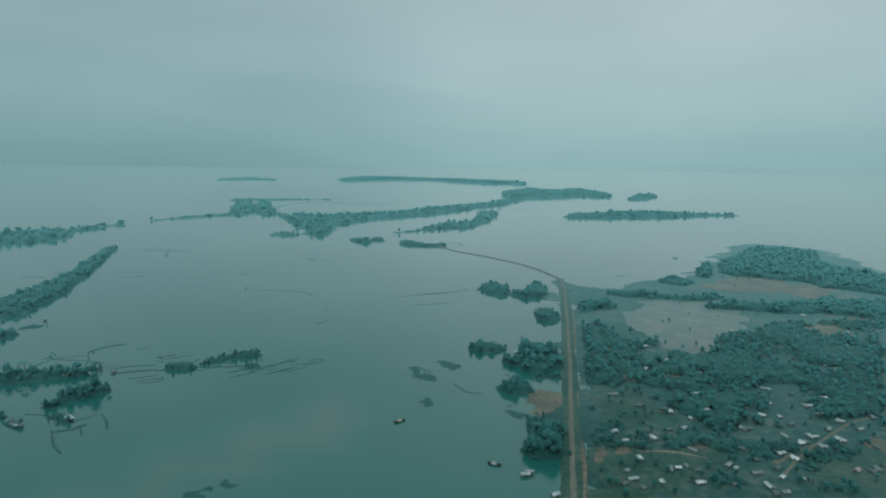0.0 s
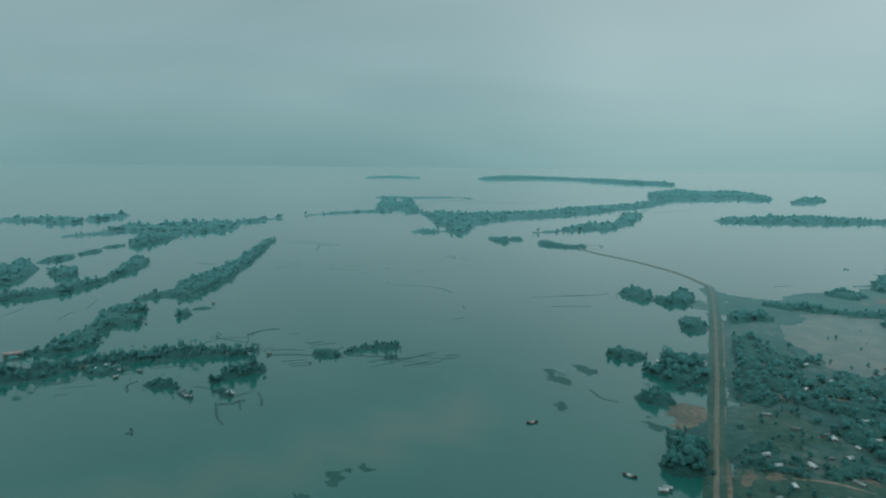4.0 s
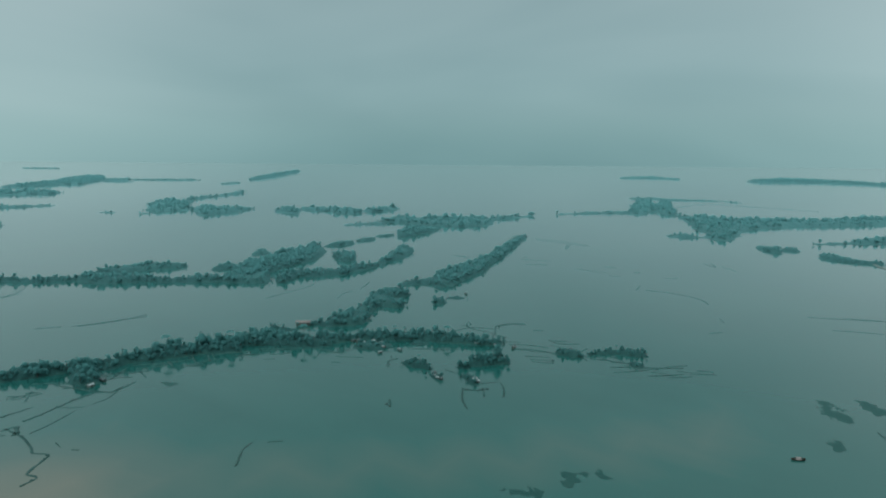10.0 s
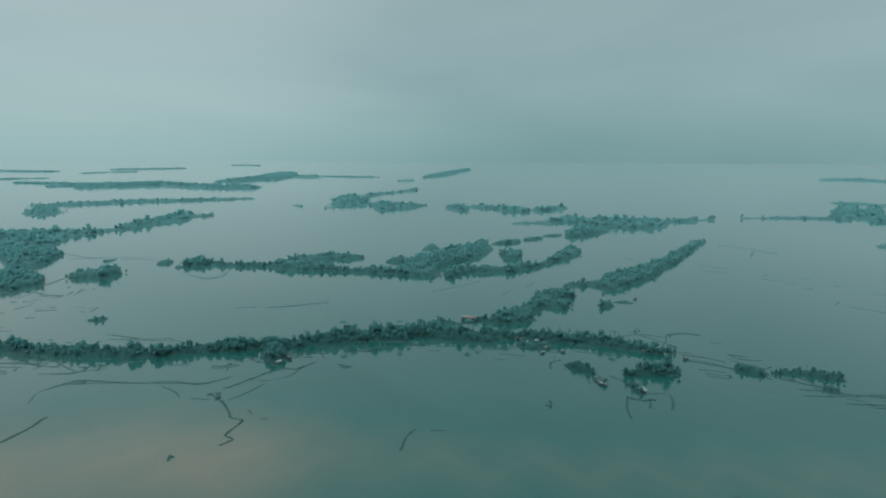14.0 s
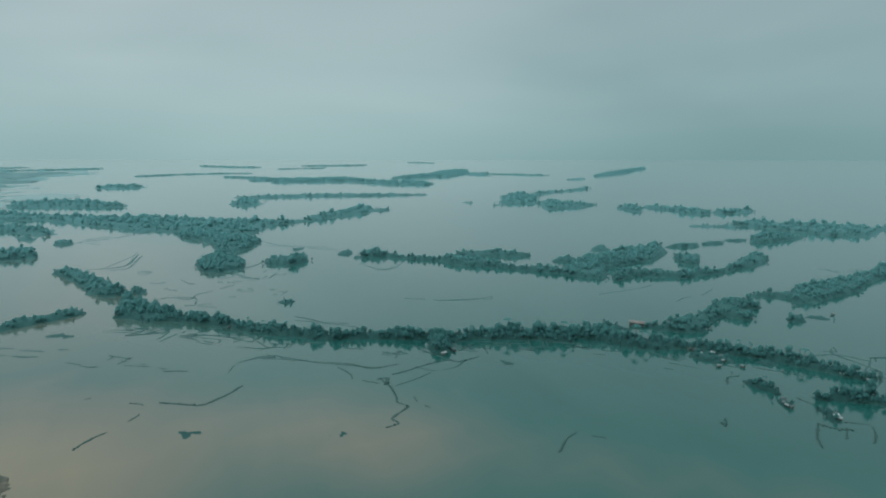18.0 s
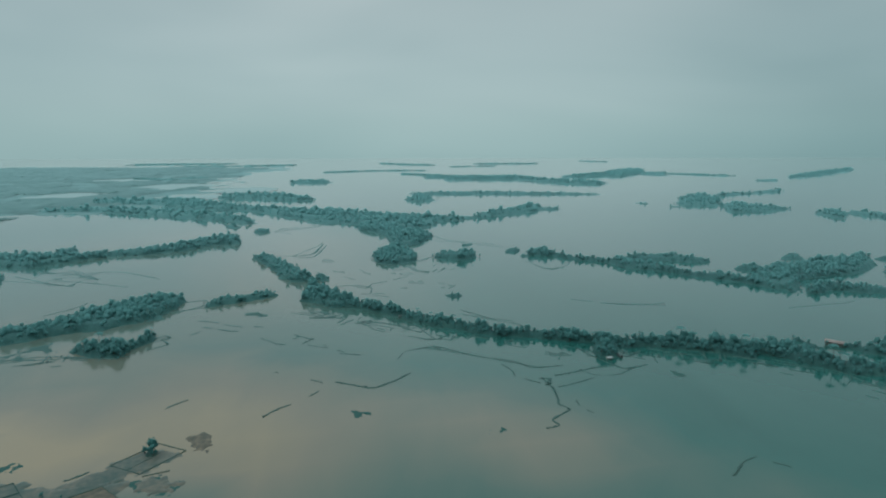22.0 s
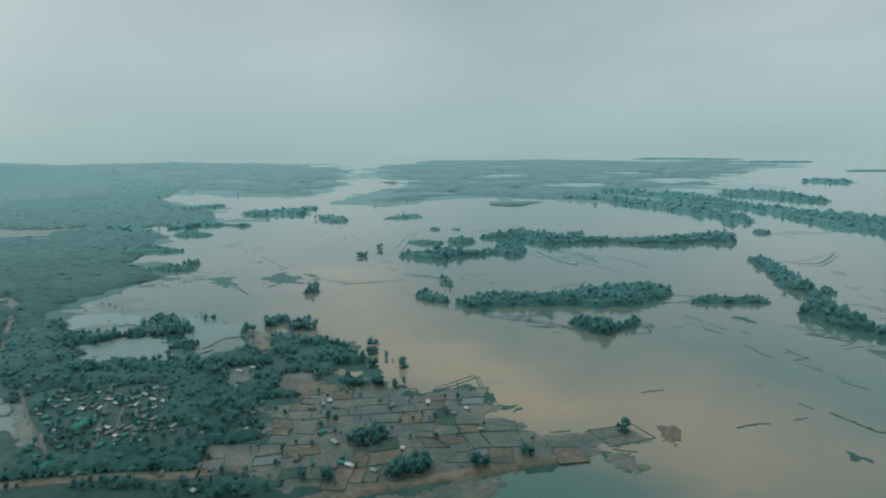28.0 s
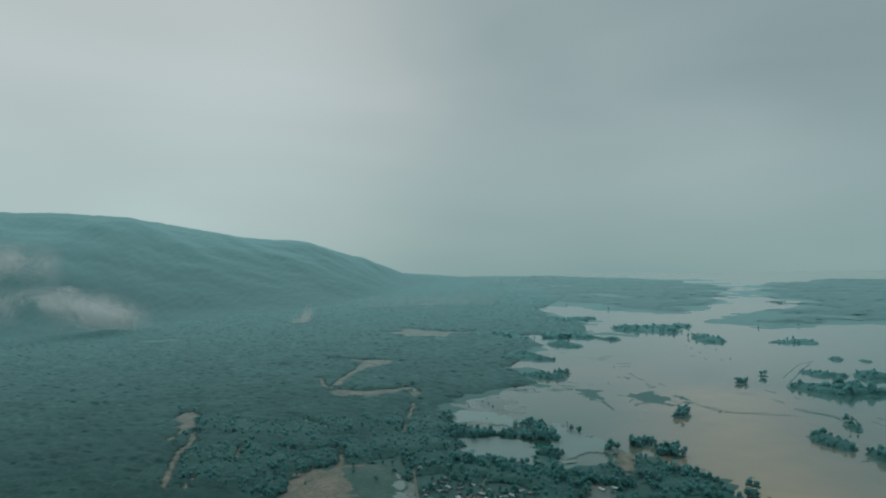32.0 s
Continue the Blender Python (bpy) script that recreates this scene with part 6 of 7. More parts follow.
hedge([(-226.8, 421.1), (-213.1, 428.8), (-198.2, 431.3)], w=2.2)
hedge([(-203.0, 403.6), (-188.4, 411.6)], w=1.8)
hedge([(-235.1, 346.1), (-225.3, 345.5)], w=1.8)
hedge([(-205.1, 323.8), (-197.3, 327.1), (-193.5, 333.9)], w=3)
hedge([(-205.4, 323.2), (-196.7, 309.4), (-187.1, 299.4)], w=2)
hedge([(-196.1, 332.3), (-188.2, 320.3)], w=1.8)
hedge([(-201.3, 338.4), (-193.7, 347.2)], w=1.8)
hedge([(-192.1, 347.1), (-184.6, 338.2), (-178.8, 327.4)], w=2)
hedge([(-231.9, 283.5), (-227.6, 278.9)], w=2)
hedge([(-286.9, 458.5), (-279.0, 449.9), (-283.1, 442.5)], w=1.8)
hedge([(-281.5, 368.1), (-260.9, 381.9), (-250.1, 390.2)], w=1.8)
hedge([(-283.7, 401.1), (-275.9, 441.7), (-256.0, 451.0)], w=1.6)
hedge([(-465, 950), (-413, 948), (-362, 925)], w=1.6)
hedge([(-380, 878), (-394, 922)], w=1.6)
hedge([(-144.6, 416.7), (-132.2, 426.2), (-118.6, 433.7), (-103.1, 444.0)], w=2)
hedge([(-117.5, 415.3), (-103.2, 427.1)], w=1.8)
hedge([(-204.0, 448.5), (-194.0, 454.0)], w=2.4)
hedge([(-136.6, 434.4), (-125.8, 431.1), (-131.1, 422.8)], w=2)
hedge([(-228.7, 466.4), (-221.4, 470.8)], w=1.6)
hedge([(-219.5, 414.6), (-203.4, 420.7), (-184.0, 420.1)], w=2)
hedge([(-197.1, 399.2), (-182.2, 406.9)], w=1.6)
hedge([(-209, 669), (-211, 689)], w=1.6)
hedge([(-200, 673), (-169.8, 674.1), (-143.6, 664.3), (-131.1, 646.3)], w=1.6)
hedge([(-201, 747), (-190, 758)], w=1.6)
hedge([(-188, 876), (-169, 859), (-183, 891)], w=1.6)
hedge([(-164, 868), (-143, 847)], w=1.6)
hedge([(-107.5, 544.5), (-100.0, 552.3)], w=1.6)
hedge([(-110.6, 597.0), (-104.6, 584.2)], w=1.4)
hedge([(-47.4, 650.0), (-24.4, 659.0), (11.2, 674.2), (29.9, 689.2)], w=1.6)
hedge([(-19.9, 664.5), (8.2, 674.0)], w=2)
hedge([(9.2, 399.7), (16.1, 387.1), (24.8, 384.4)], w=1.6)
hedge([(-11, 1029), (27, 1045), (29, 1007), (-6, 993)], w=2.2)
hedge([(-25.5, 614.1), (-11.8, 619.4), (10.5, 625.1)], w=1.4)
hedge([(142, 712), (159, 690), (171.6, 676.0)], w=1.6)
hedge([(211, 769), (236, 784)], w=2)
hedge([(-436, 1639), (-389, 1825), (-258, 1803), (-130, 1781)], w=2.5)
hedge([(187, 1820), (137, 1610), (267, 1721)], w=2)
hedge([(-747, -290), (-730, -251), (-697, -197)], w=2)
hedge([(-771, -292), (-781, -254), (-780, -226), (-733, -174)], w=2)
hedge([(-469.3, -251.1), (-475.5, -226.6), (-470.5, -199.0), (-470.6, -156.7), (-465.9, -134.2)], w=2.4)
hedge([(-479.6, -124.9), (-489.5, -114.1), (-501.9, -121.3)], w=2)
hedge([(-579.7, -139.1), (-589.6, -120.2), (-597.2, -89.6)], w=2)
hedge([(-571.7, -391.4), (-576.8, -364.2), (-580.4, -353.6)], w=2)
hedge([(-591.0, -359.7), (-570.0, -339.9), (-545.1, -323.3)], w=3)
hedge([(-345.0, -34.6), (-352.8, -28.8), (-359.2, -21.0)], w=2.4)
hedge([(-369.3, -10.3), (-376.3, -4.6)], w=1.6)
hedge([(-395.7, -8.4), (-390.5, -2.2)], w=1.8)
hedge([(-567.2, -65.0), (-561.0, -54.2), (-555.0, -47.6)], w=2)
hedge([(-831, -34), (-838, -9), (-921, 7)], w=2)
hedge([(-559.6, -11.2), (-553.5, 1.4), (-540.6, -3.5)], w=2)
hedge([(-661.1, 31.5), (-647.3, 48.3), (-622.5, 46.5)], w=2)
hedge([(-521.9, 29.6), (-529.5, 63.7), (-466.5, 81.9)], w=1.6)
hedge([(-440.9, 57.4), (-446.6, 78.6), (-433.8, 92.4)], w=1.6)
hedge([(-466.7, 73.4), (-459.2, 97.5)], w=1.6)
hedge([(-590.4, -341.1), (-583.7, -327.0)], w=1.6)
hedge([(-578.7, -299.7), (-582.6, -292.9)], w=3)
hedge([(-623, -337), (-611.3, -314.7)], w=2)
hedge([(-570.9, -401.2), (-576.9, -371.7), (-562.1, -341.2)], w=2)
hedge([(-504.8, -430.2), (-525.2, -409.0), (-553.5, -385.4)], w=2)
hedge([(-354.9, -266.6), (-334.2, -250.9)], w=3)
hedge([(-345.3, -254.2), (-336.5, -246.9)], w=1.5)
hedge([(-400, -639), (-435, -621), (-465, -592)], w=2)
hedge([(-391, -611), (-402, -603), (-412, -618)], w=2)
hedge([(-441, -563), (-438.6, -524.9), (-426.4, -486.4)], w=2)
hedge([(-367.0, -89.4), (-372.1, -85.7), (-377.5, -79.8)], w=2)
hedge([(-707, -510), (-798, -554), (-845, -565)], w=2)
hedge([(-607.1, -346.5), (-603.1, -323.1)], w=2)
hedge([(-292.2, -115.7), (-299.1, -107.6)], w=2)
hedge([(-229.6, 277.9), (-225.9, 276.3)], w=3)
hedge([(-379.4, 164.3), (-371.6, 169.2), (-368.0, 173.2)], w=1.5)
hedge([(-538.6, 255.4), (-532.4, 278.4), (-521.9, 305.4)], w=2)
hedge([(-414.4, 180.8), (-398.5, 185.5), (-377.4, 193.7), (-380.8, 212.5)], w=2)
hedge([(-807, -358), (-793, -328), (-788, -296), (-786, -276), (-764, -261), (-747, -242)], w=2.4)
hedge([(-753, -336), (-738, -299), (-715, -259), (-722, -256)], w=2.2)
hedge([(-471.2, -252.9), (-469.4, -225.8), (-476.3, -205.2), (-475.4, -183.7), (-467.4, -160.2), (-462.2, -140.5)], w=2.4)
hedge([(-497.0, -129.3), (-503.3, -116.6), (-513.0, -120.2), (-503.7, -128.6)], w=2.0)
hedge([(-616.5, -127.6), (-623.2, -108.8), (-601.9, -107.9), (-572.4, -137.5)], w=2.0)
hedge([(-896, -493), (-943, -463), (-987, -445)], w=2.4)
hedge([(-593.6, -236.3), (-614.6, -220.5), (-633.1, -214.7)], w=2.0)
hedge([(-850, -57), (-845, -25), (-863, -9), (-921, 1)], w=2.4)
hedge([(-540.7, -11.5), (-542.4, 5.5), (-554.7, 28.0)], w=2.0)
hedge([(-552.3, -10.7), (-542.4, -3.1)], w=2.0)
hedge([(-517.6, 25.6), (-518.8, 42.9), (-496.4, 66.1)], w=1.8)
hedge([(-540.4, 121.0), (-515.5, 134.6)], w=1.6)
hedge([(-512.9, 136.4), (-500.0, 154.7)], w=1.6)
hedge([(-768, 102), (-779, 121), (-817, 148)], w=2.2)
hedge([(-732, 104), (-709, 119), (-707, 109)], w=2.6)
hedge([(-1081, -77), (-1117, -22), (-1160, 13)], w=2.0)
hedge([(-889, 218), (-860, 251)], w=1.8)
hedge([(-937, 167), (-910, 206)], w=1.8)
hedge([(-284.9, 453.7), (-276.3, 442.7), (-251.3, 439.1), (-236.4, 435.6)], w=1.8)
hedge([(-259.2, 457.6), (-251.3, 473.0), (-241.1, 477.4)], w=2.0)
hedge([(-259.8, 463.4), (-253.1, 453.5)], w=2.0)
hedge([(-459, 938), (-412, 933), (-370, 925)], w=2.0)
hedge([(-397, 921), (-382, 877)], w=2.0)
hedge([(-205.9, 449.5), (-196.5, 444.9), (-183.5, 453.2)], w=1.8)
hedge([(-218.8, 412.5), (-192.6, 421.1), (-168.2, 427.1), (-135.3, 430.2)], w=1.8)
hedge([(-194.1, 396.0), (-181.1, 401.3), (-184.3, 408.0)], w=1.6)
hedge([(-139.4, 406.9), (-124.8, 422.8), (-110.7, 442.8), (-102.8, 450.6)], w=1.8)
hedge([(-114.9, 415.8), (-100.0, 431.6)], w=1.6)
hedge([(-311.9, -199.1), (-329.4, -193.4), (-343.5, -188.6)], w=1.5)
hedge([(-343.5, -188.6), (-318.3, -167.8)], w=1.4)
hedge([(-329.4, -193.4), (-309.3, -177.1), (-290.9, -161.9)], w=1.3)
hedge([(-310.8, -198.4), (-291.9, -182.9), (-279.0, -172.1)], w=1.5)
hedge([(-298.6, -188.5), (-310.4, -177.6)], w=1.2)
hedge([(-295.8, -212.9), (-306.8, -209.5), (-299.0, -201.0)], w=1.3)
hedge([(-283.7, -194.7), (-267.5, -182.0), (-276.2, -173.7)], w=1.2)
hedge([(-279.0, -172.1), (-289.2, -161.3)], w=1.2)
hedge([(-292.8, -207.4), (-284.9, -198.9), (-284.1, -191.6)], w=1.2)
hedge([(-247.3, -145.3), (-252.4, -139.3), (-258.3, -133.4), (-266.2, -123.6), (-276.2, -114.0)], w=2.6)
hedge([(-276.3, -113.3), (-279.7, -99.9), (-289.0, -90.5)], w=1.6)
hedge([(-243.2, -185.0), (-254.6, -179.2), (-259.9, -170.4), (-269.9, -160.7)], w=1.2)
hedge([(-239.2, -175.0), (-249.1, -168.2), (-256.9, -159.5), (-267.2, -145.3)], w=1.2)
hedge([(-238.5, -160.2), (-244.4, -152.3), (-247.3, -145.3)], w=1.2)
hedge([(-267.2, -145.3), (-274.1, -137.8), (-277.9, -117.8)], w=1.2)
hedge([(-269.2, -140.9), (-261.4, -132.7)], w=1.2)
hedge([(-277.7, -133.2), (-268.0, -125.8)], w=1.2)
hedge([(-259.9, -170.4), (-253.9, -162.2)], w=1.2)
hedge([(-269.9, -160.7), (-262.3, -150.4)], w=1.2)
patch([(-313.5, -164.7), (-317.4, -158.1), (-311.1, -144.7), (-305.6, -152.6)], "green weed spreading off the plots")
patch([(-281.5, -78.4), (-286.2, -72.7), (-280.8, -66.2), (-274.4, -69.9), (-275.3, -74.5)], "green weed in shallow water by the plots")
hedge([(-577, -404), (-579.9, -379.0), (-583.2, -357.6)], w=2.2)
hedge([(-777, -335), (-732, -285), (-710, -254)], w=2.2)
hedge([(-825, -363), (-795, -316), (-787, -288)], w=2.0)
hedge([(-791, -274), (-743, -239)], w=2.0)
hedge([(-542.1, -11.6), (-539.3, 1.8), (-549.9, 16.2)], w=2.0)
hedge([(-453, -645), (-468, -633), (-475, -604)], w=2.0)
hedge([(-434, -619), (-440, -593)], w=1.8)
hedge([(-449, -592), (-450, -543), (-424.4, -485.1)], w=2.0)
hedge([(-486, -533), (-478.1, -490.9), (-490.9, -477.0)], w=1.8)
hedge([(-524, -502), (-509.9, -455.6), (-506.1, -430.5)], w=1.8)
hedge([(-507.3, -428.4), (-525.7, -412.7), (-541.5, -406.5)], w=1.8)
hedge([(-504.2, -126.1), (-506.1, -114.9), (-511.9, -122.7)], w=1.6)
hedge([(-660, -473), (-763, -526), (-823, -554)], w=2.0)
patch([(-480, -524), (-513, -533), (-503, -502), (-487.4, -473.8), (-472.7, -492.1)])
patch([(-452, -576), (-471, -575), (-454, -536), (-432.9, -530.8)])
patch([(-564.5, -63.6), (-565.6, -56.2), (-555.4, -47.3), (-554.1, -54.8)])
hedge([(-542.8, -11.0), (-555.2, 8.3), (-546.4, 23.5)], w=1.8)
hedge([(-442.8, 72.0), (-433.5, 88.4), (-414.5, 110.1)], w=1.6)
hedge([(-414.8, 113.0), (-404.5, 126.5), (-390.6, 135.5), (-390.7, 156.0)], w=1.8)
hedge([(-525.8, 26.4), (-511.6, 40.1), (-497.4, 56.3)], w=1.6)
hedge([(-501.3, 35.8), (-490.3, 46.1)], w=1.6)
hedge([(-542.4, 119.7), (-514.4, 136.2)], w=1.6)
hedge([(-415.2, 152.9), (-412.7, 166.8)], w=1.6)
hedge([(-559.8, -65.6), (-568.4, -60.5), (-553.9, -48.9)], w=1.8)
hedge([(-839, -39), (-915, -7), (-948, 2)], w=1.6)
hedge([(-613.4, 47.3), (-602.6, 63.0)], w=1.6)
hedge([(-797, -315), (-778, -278), (-738, -238)], w=1.8)
hedge([(-725, -287), (-714, -255)], w=1.6)
patch([(-482.4, -222.1), (-496.1, -217.3), (-490.4, -208.1), (-475.8, -209.7)])
patch([(-500.5, -207.3), (-506.2, -201.6), (-489.2, -188.3), (-479.0, -194.0)])
patch([(-109.5, 255.3), (-104.7, 263.8), (-96.4, 271.3), (-100.0, 259.3), (-106.3, 251.4)])
patch([(-123.9, 233.2), (-121.0, 238.3), (-115.9, 239.2), (-119.2, 232.2)])
patch([(-18.5, 427.9), (-7.5, 422.3), (-11.1, 407.2), (-19.1, 415.1)])
patch([(-108.4, 257.3), (-103.9, 267.6), (-97.0, 272.0), (-98.9, 262.0), (-105.2, 253.0)])
patch([(-125.8, 234.9), (-120.5, 240.9), (-116.5, 238.3), (-121.3, 231.6)])
patch([(-21.3, 423.2), (-7.1, 424.2), (-11.6, 407.6), (-21.1, 410.2)])
patch([(-109.2, 259.0), (-104.5, 269.6), (-97.0, 273.7), (-98.7, 263.9), (-104.2, 255.5)])
patch([(-17.3, 420.4), (-1.9, 415.3), (-5.6, 407.7), (-15.7, 409.5)])
patch([(-2.1, 444.6), (13.9, 438.9), (9.8, 430.4), (-0.0, 432.5)])
patch([(-13.5, 370.6), (3.6, 366.7), (-3.1, 360.5)])
patch([(40.3, 363.3), (52.1, 351.2), (44.9, 345.5)])
patch([(-316.0, -171.9), (-314.3, -150.6), (-309.1, -145.8), (-309.6, -166.2)])
patch([(-282.1, -85.2), (-285.8, -75.1), (-280.5, -65.2), (-273.7, -69.9), (-276.5, -80.2)])
patch([(-283.5, -75.5), (-283.8, -66.5), (-276.4, -67.1), (-276.3, -77.4)])
patch([(-312.2, -160.1), (-312.9, -146.1), (-304.5, -145.6), (-303.0, -157.1)])
patch([(-342.9, 13.7), (-339.2, 20.4), (-334.8, 15.9)])
patch([(-363.0, 221.6), (-355.4, 230.6), (-354.4, 223.1)])
patch([(-306.3, 86.0), (-303.4, 92.5), (-303.0, 88.0)])
broken_banks([(-566.9, -15.7), (-531.6, 29.7), (-478.0, 86.3), (-438.0, 142.1), (-405.4, 190.2)], count=46, spread=9)
broken_banks([(-406.3, 237.9), (-368.5, 294.4), (-324.2, 331.0), (-281.4, 356.6)], count=34, spread=8)
broken_banks([(-479.7, -275.7), (-468.2, -214.9), (-470.9, -165.2), (-464.6, -138.0)], count=26, spread=8)
broken_banks([(-811, -363), (-794, -307), (-746, -243), (-764, -296)], count=24, spread=14)
broken_banks([(-432.3, 189.2), (-401.6, 224.8), (-380.4, 271.9)], count=30, spread=9)
broken_banks([(-810, 57), (-754, 80), (-707, 120), (-754, 160)], count=22, spread=12)
broken_banks([(-244.2, 425.2), (-207.5, 438.3), (-138.8, 422.6), (-96.6, 441.7)], count=22, spread=8)
broken_banks([(-392, -627), (-445, -605), (-464.8, -520.4), (-513.8, -430.1)], count=26, spread=10)
broken_banks([(-1071, -1049), (-808, -711), (-616, -448), (-692, -437)], count=30, spread=14)
broken_banks([(-534.6, -99.9), (-508.0, -58.6), (-468.9, -3.2), (-441.0, 53.4)], count=20, spread=10)
broken_banks([(-782, -17), (-744, 51), (-666.3, 85.5), (-625.9, 158.7)], count=24, spread=22)
broken_banks([(-507, 733), (-362, 769), (-229, 765)], count=20, spread=20)
patch([(-486, -530), (-517, -532), (-509, -494), (-488.1, -480.0), (-472.5, -494.8)])
patch([(-454, -576), (-473, -565), (-447.1, -527.5), (-438.0, -545.3)])
patch([(-523, -502), (-521, -485), (-504.5, -459.2), (-506.3, -475.2)])
clump([(-462.0, -436.4)], r=8)
clump([(-695, -528), (-641, -514)], r=5)
broken_banks([(-625, -825), (-612, -705), (-544, -560), (-563, -512)], count=30, spread=16)
broken_banks([(-387, -615), (-420, -596), (-452, -577)], count=16, spread=6)

grove([(-487.1, -270.9), (-497.8, -248.9), (-512.1, -230.2), (-527.0, -210.6), (-544.9, -185.7), (-561.3, -164.2), (-598.0, -146.3), (-640.7, -156.2), (-616.9, -179.7), (-592.2, -200.9), (-557.7, -222.0), (-546.8, -244.7), (-536.1, -266.7), (-517.9, -286.7)], 8.0)
grove([(-616, -1036), (-623, -976), (-634, -934), (-660, -972), (-669, -1046), (-635, -1067)], 8.0)
grove([(-883, -1009), (-894, -954), (-926, -905), (-955, -898), (-965, -907), (-972, -950), (-956, -1019), (-898, -1026)], 6.9)
grove([(-507, -825), (-523, -779), (-552, -753), (-557, -760), (-558, -830), (-518, -841)], 5.4)
grove([(-445, -677), (-457, -648), (-478, -631), (-483, -637), (-481, -680), (-455, -690)], 5.5)
grove([(-635, -886), (-649, -854), (-668, -838), (-677, -847), (-684, -899), (-647, -903)], 4.8)
# ---- woods on the land ----
grove([(350, 796), (359, 778), (377, 772), (404, 756), (426, 747), (433, 731), (429, 716), (451, 702), (476, 675), (548, 783), (519, 813), (509, 855), (563, 958), (544, 962), (524, 990), (484, 999), (416, 906), (383, 875)], 8.0)
grove([(251, 732), (261, 723), (274, 714), (294, 734), (296, 740), (285, 746), (277, 770), (252, 736)], 6.2)
grove([(313, 775), (318, 762), (334, 784), (363, 855), (361, 869), (326, 810)], 8.0)
grove([(174.2, 669.3), (187.5, 656.7), (214.9, 650.1), (241.8, 643.7), (269.1, 640.0), (293, 654), (295, 659), (277, 661), (245.0, 653.9), (221, 672), (193, 679), (176, 679)], 6.6)
grove([(256.6, 608.9), (282.5, 605.5), (307.0, 599.9), (328.7, 590.1), (358.4, 595.5), (381, 588), (400.8, 564.8), (456, 647), (409, 634), (385, 644), (344, 619), (317.6, 622.9), (292.4, 629.2), (260.7, 620.4)], 8.0)
grove([(130.7, 588.5), (150.5, 600.1), (169.7, 607.6), (171.3, 614.9), (155.6, 623.1), (137.0, 619.8)], 8.0)
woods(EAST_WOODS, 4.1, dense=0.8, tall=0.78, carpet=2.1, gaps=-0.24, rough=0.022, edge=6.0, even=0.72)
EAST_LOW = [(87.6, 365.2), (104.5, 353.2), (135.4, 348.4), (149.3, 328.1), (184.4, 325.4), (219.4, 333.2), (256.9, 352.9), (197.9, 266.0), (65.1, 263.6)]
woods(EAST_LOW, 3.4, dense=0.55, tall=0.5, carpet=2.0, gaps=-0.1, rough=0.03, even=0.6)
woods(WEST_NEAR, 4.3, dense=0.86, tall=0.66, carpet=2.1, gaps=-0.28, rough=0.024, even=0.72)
woods(WEST_FAR, 7.0, dense=0.8, tall=0.6, carpet=4.4, gaps=-0.9, rough=0.008, edge=32.0, even=0.45, material=FOREST, reach=0.0)
woods(FAR_WOODS_A, 90, dense=0.9, tall=0.9, level=2, carpet=12, gaps=-0.3, rough=0.006, edge=150.0, even=0.6)
woods(FAR_WOODS_B, 90, dense=0.9, tall=0.9, level=2, carpet=12, gaps=-0.3, rough=0.006, edge=150.0, even=0.6)

# ---- the wooded hills beyond the western land ----
HILL_AZ = (148, 152, 157, 160.6, 165, 173.3, 179.3, 188, 200, 215)
HILL_TOP = (2, 4, 44, 155, 223, 270, 307, 315, 338, 304)
HILL_FOOT = (3900, 3500, 2700, 2200, 1850, 1650, 1550, 1450, 1300, 1200)
HILL_RIDGE = (4400, 4400, 4200, 3700, 3300, 2900, 2700, 2600, 2500, 2400)


def hill_height(xy):
    """The height of the hills at the places."""
    xy = np.asarray(xy, float)
    az = np.degrees(np.arctan2(-xy[:, 0], xy[:, 1])) % 360
    r = np.hypot(xy[:, 0], xy[:, 1])
    top, foot, ridge = (np.interp(az, HILL_AZ, v) for v in (HILL_TOP, HILL_FOOT, HILL_RIDGE))
    k = np.clip((r - foot) / (ridge - foot), 0, 1)
    back = np.clip((r - ridge) / 1500, 0, 1)
    z = top * (k * k * (3 - 2 * k)) * (1 - 0.5 * back)
    fold = np.array([noise.fractal(Vector((x / 620, y / 620, 0.7)), 1.0, 2.1, 4) for x, y in xy])
    return z + fold * np.minimum(60, top * 0.5) * k * (1 - 0.75 * np.clip((k - 0.6) / 0.4, 0, 1)) - 1.0 * (k <= 0)


def hills():
    az = np.radians(np.linspace(147, 215, 330))
    r = np.linspace(1150, 4700, 190)
    gr, ga = np.meshgrid(r, az)
    xy = np.column_stack([(-np.sin(ga) * gr).ravel(), (np.cos(ga) * gr).ravel()])
    z = hill_height(xy)
    v = np.column_stack([xy, z + (z > 0.5) * rng.uniform(-1.2, 2.0, len(xy))])
    n = len(r)
    a = (np.arange(len(az) - 1)[:, None] * n + np.arange(n - 1)[None]).ravel()
    t = np.concatenate([np.stack([a, a + 1, a + n], 1), np.stack([a + 1, a + n + 1, a + n], 1)])
    me = mesh_of("hills", v, t, HILLSIDE)
    me.polygons.foreach_set("use_smooth", np.ones(len(me.polygons), bool))
    tagged(new("hills", me), "long wooded hill ridge in the haze", "hill", kind="structure")


hills()


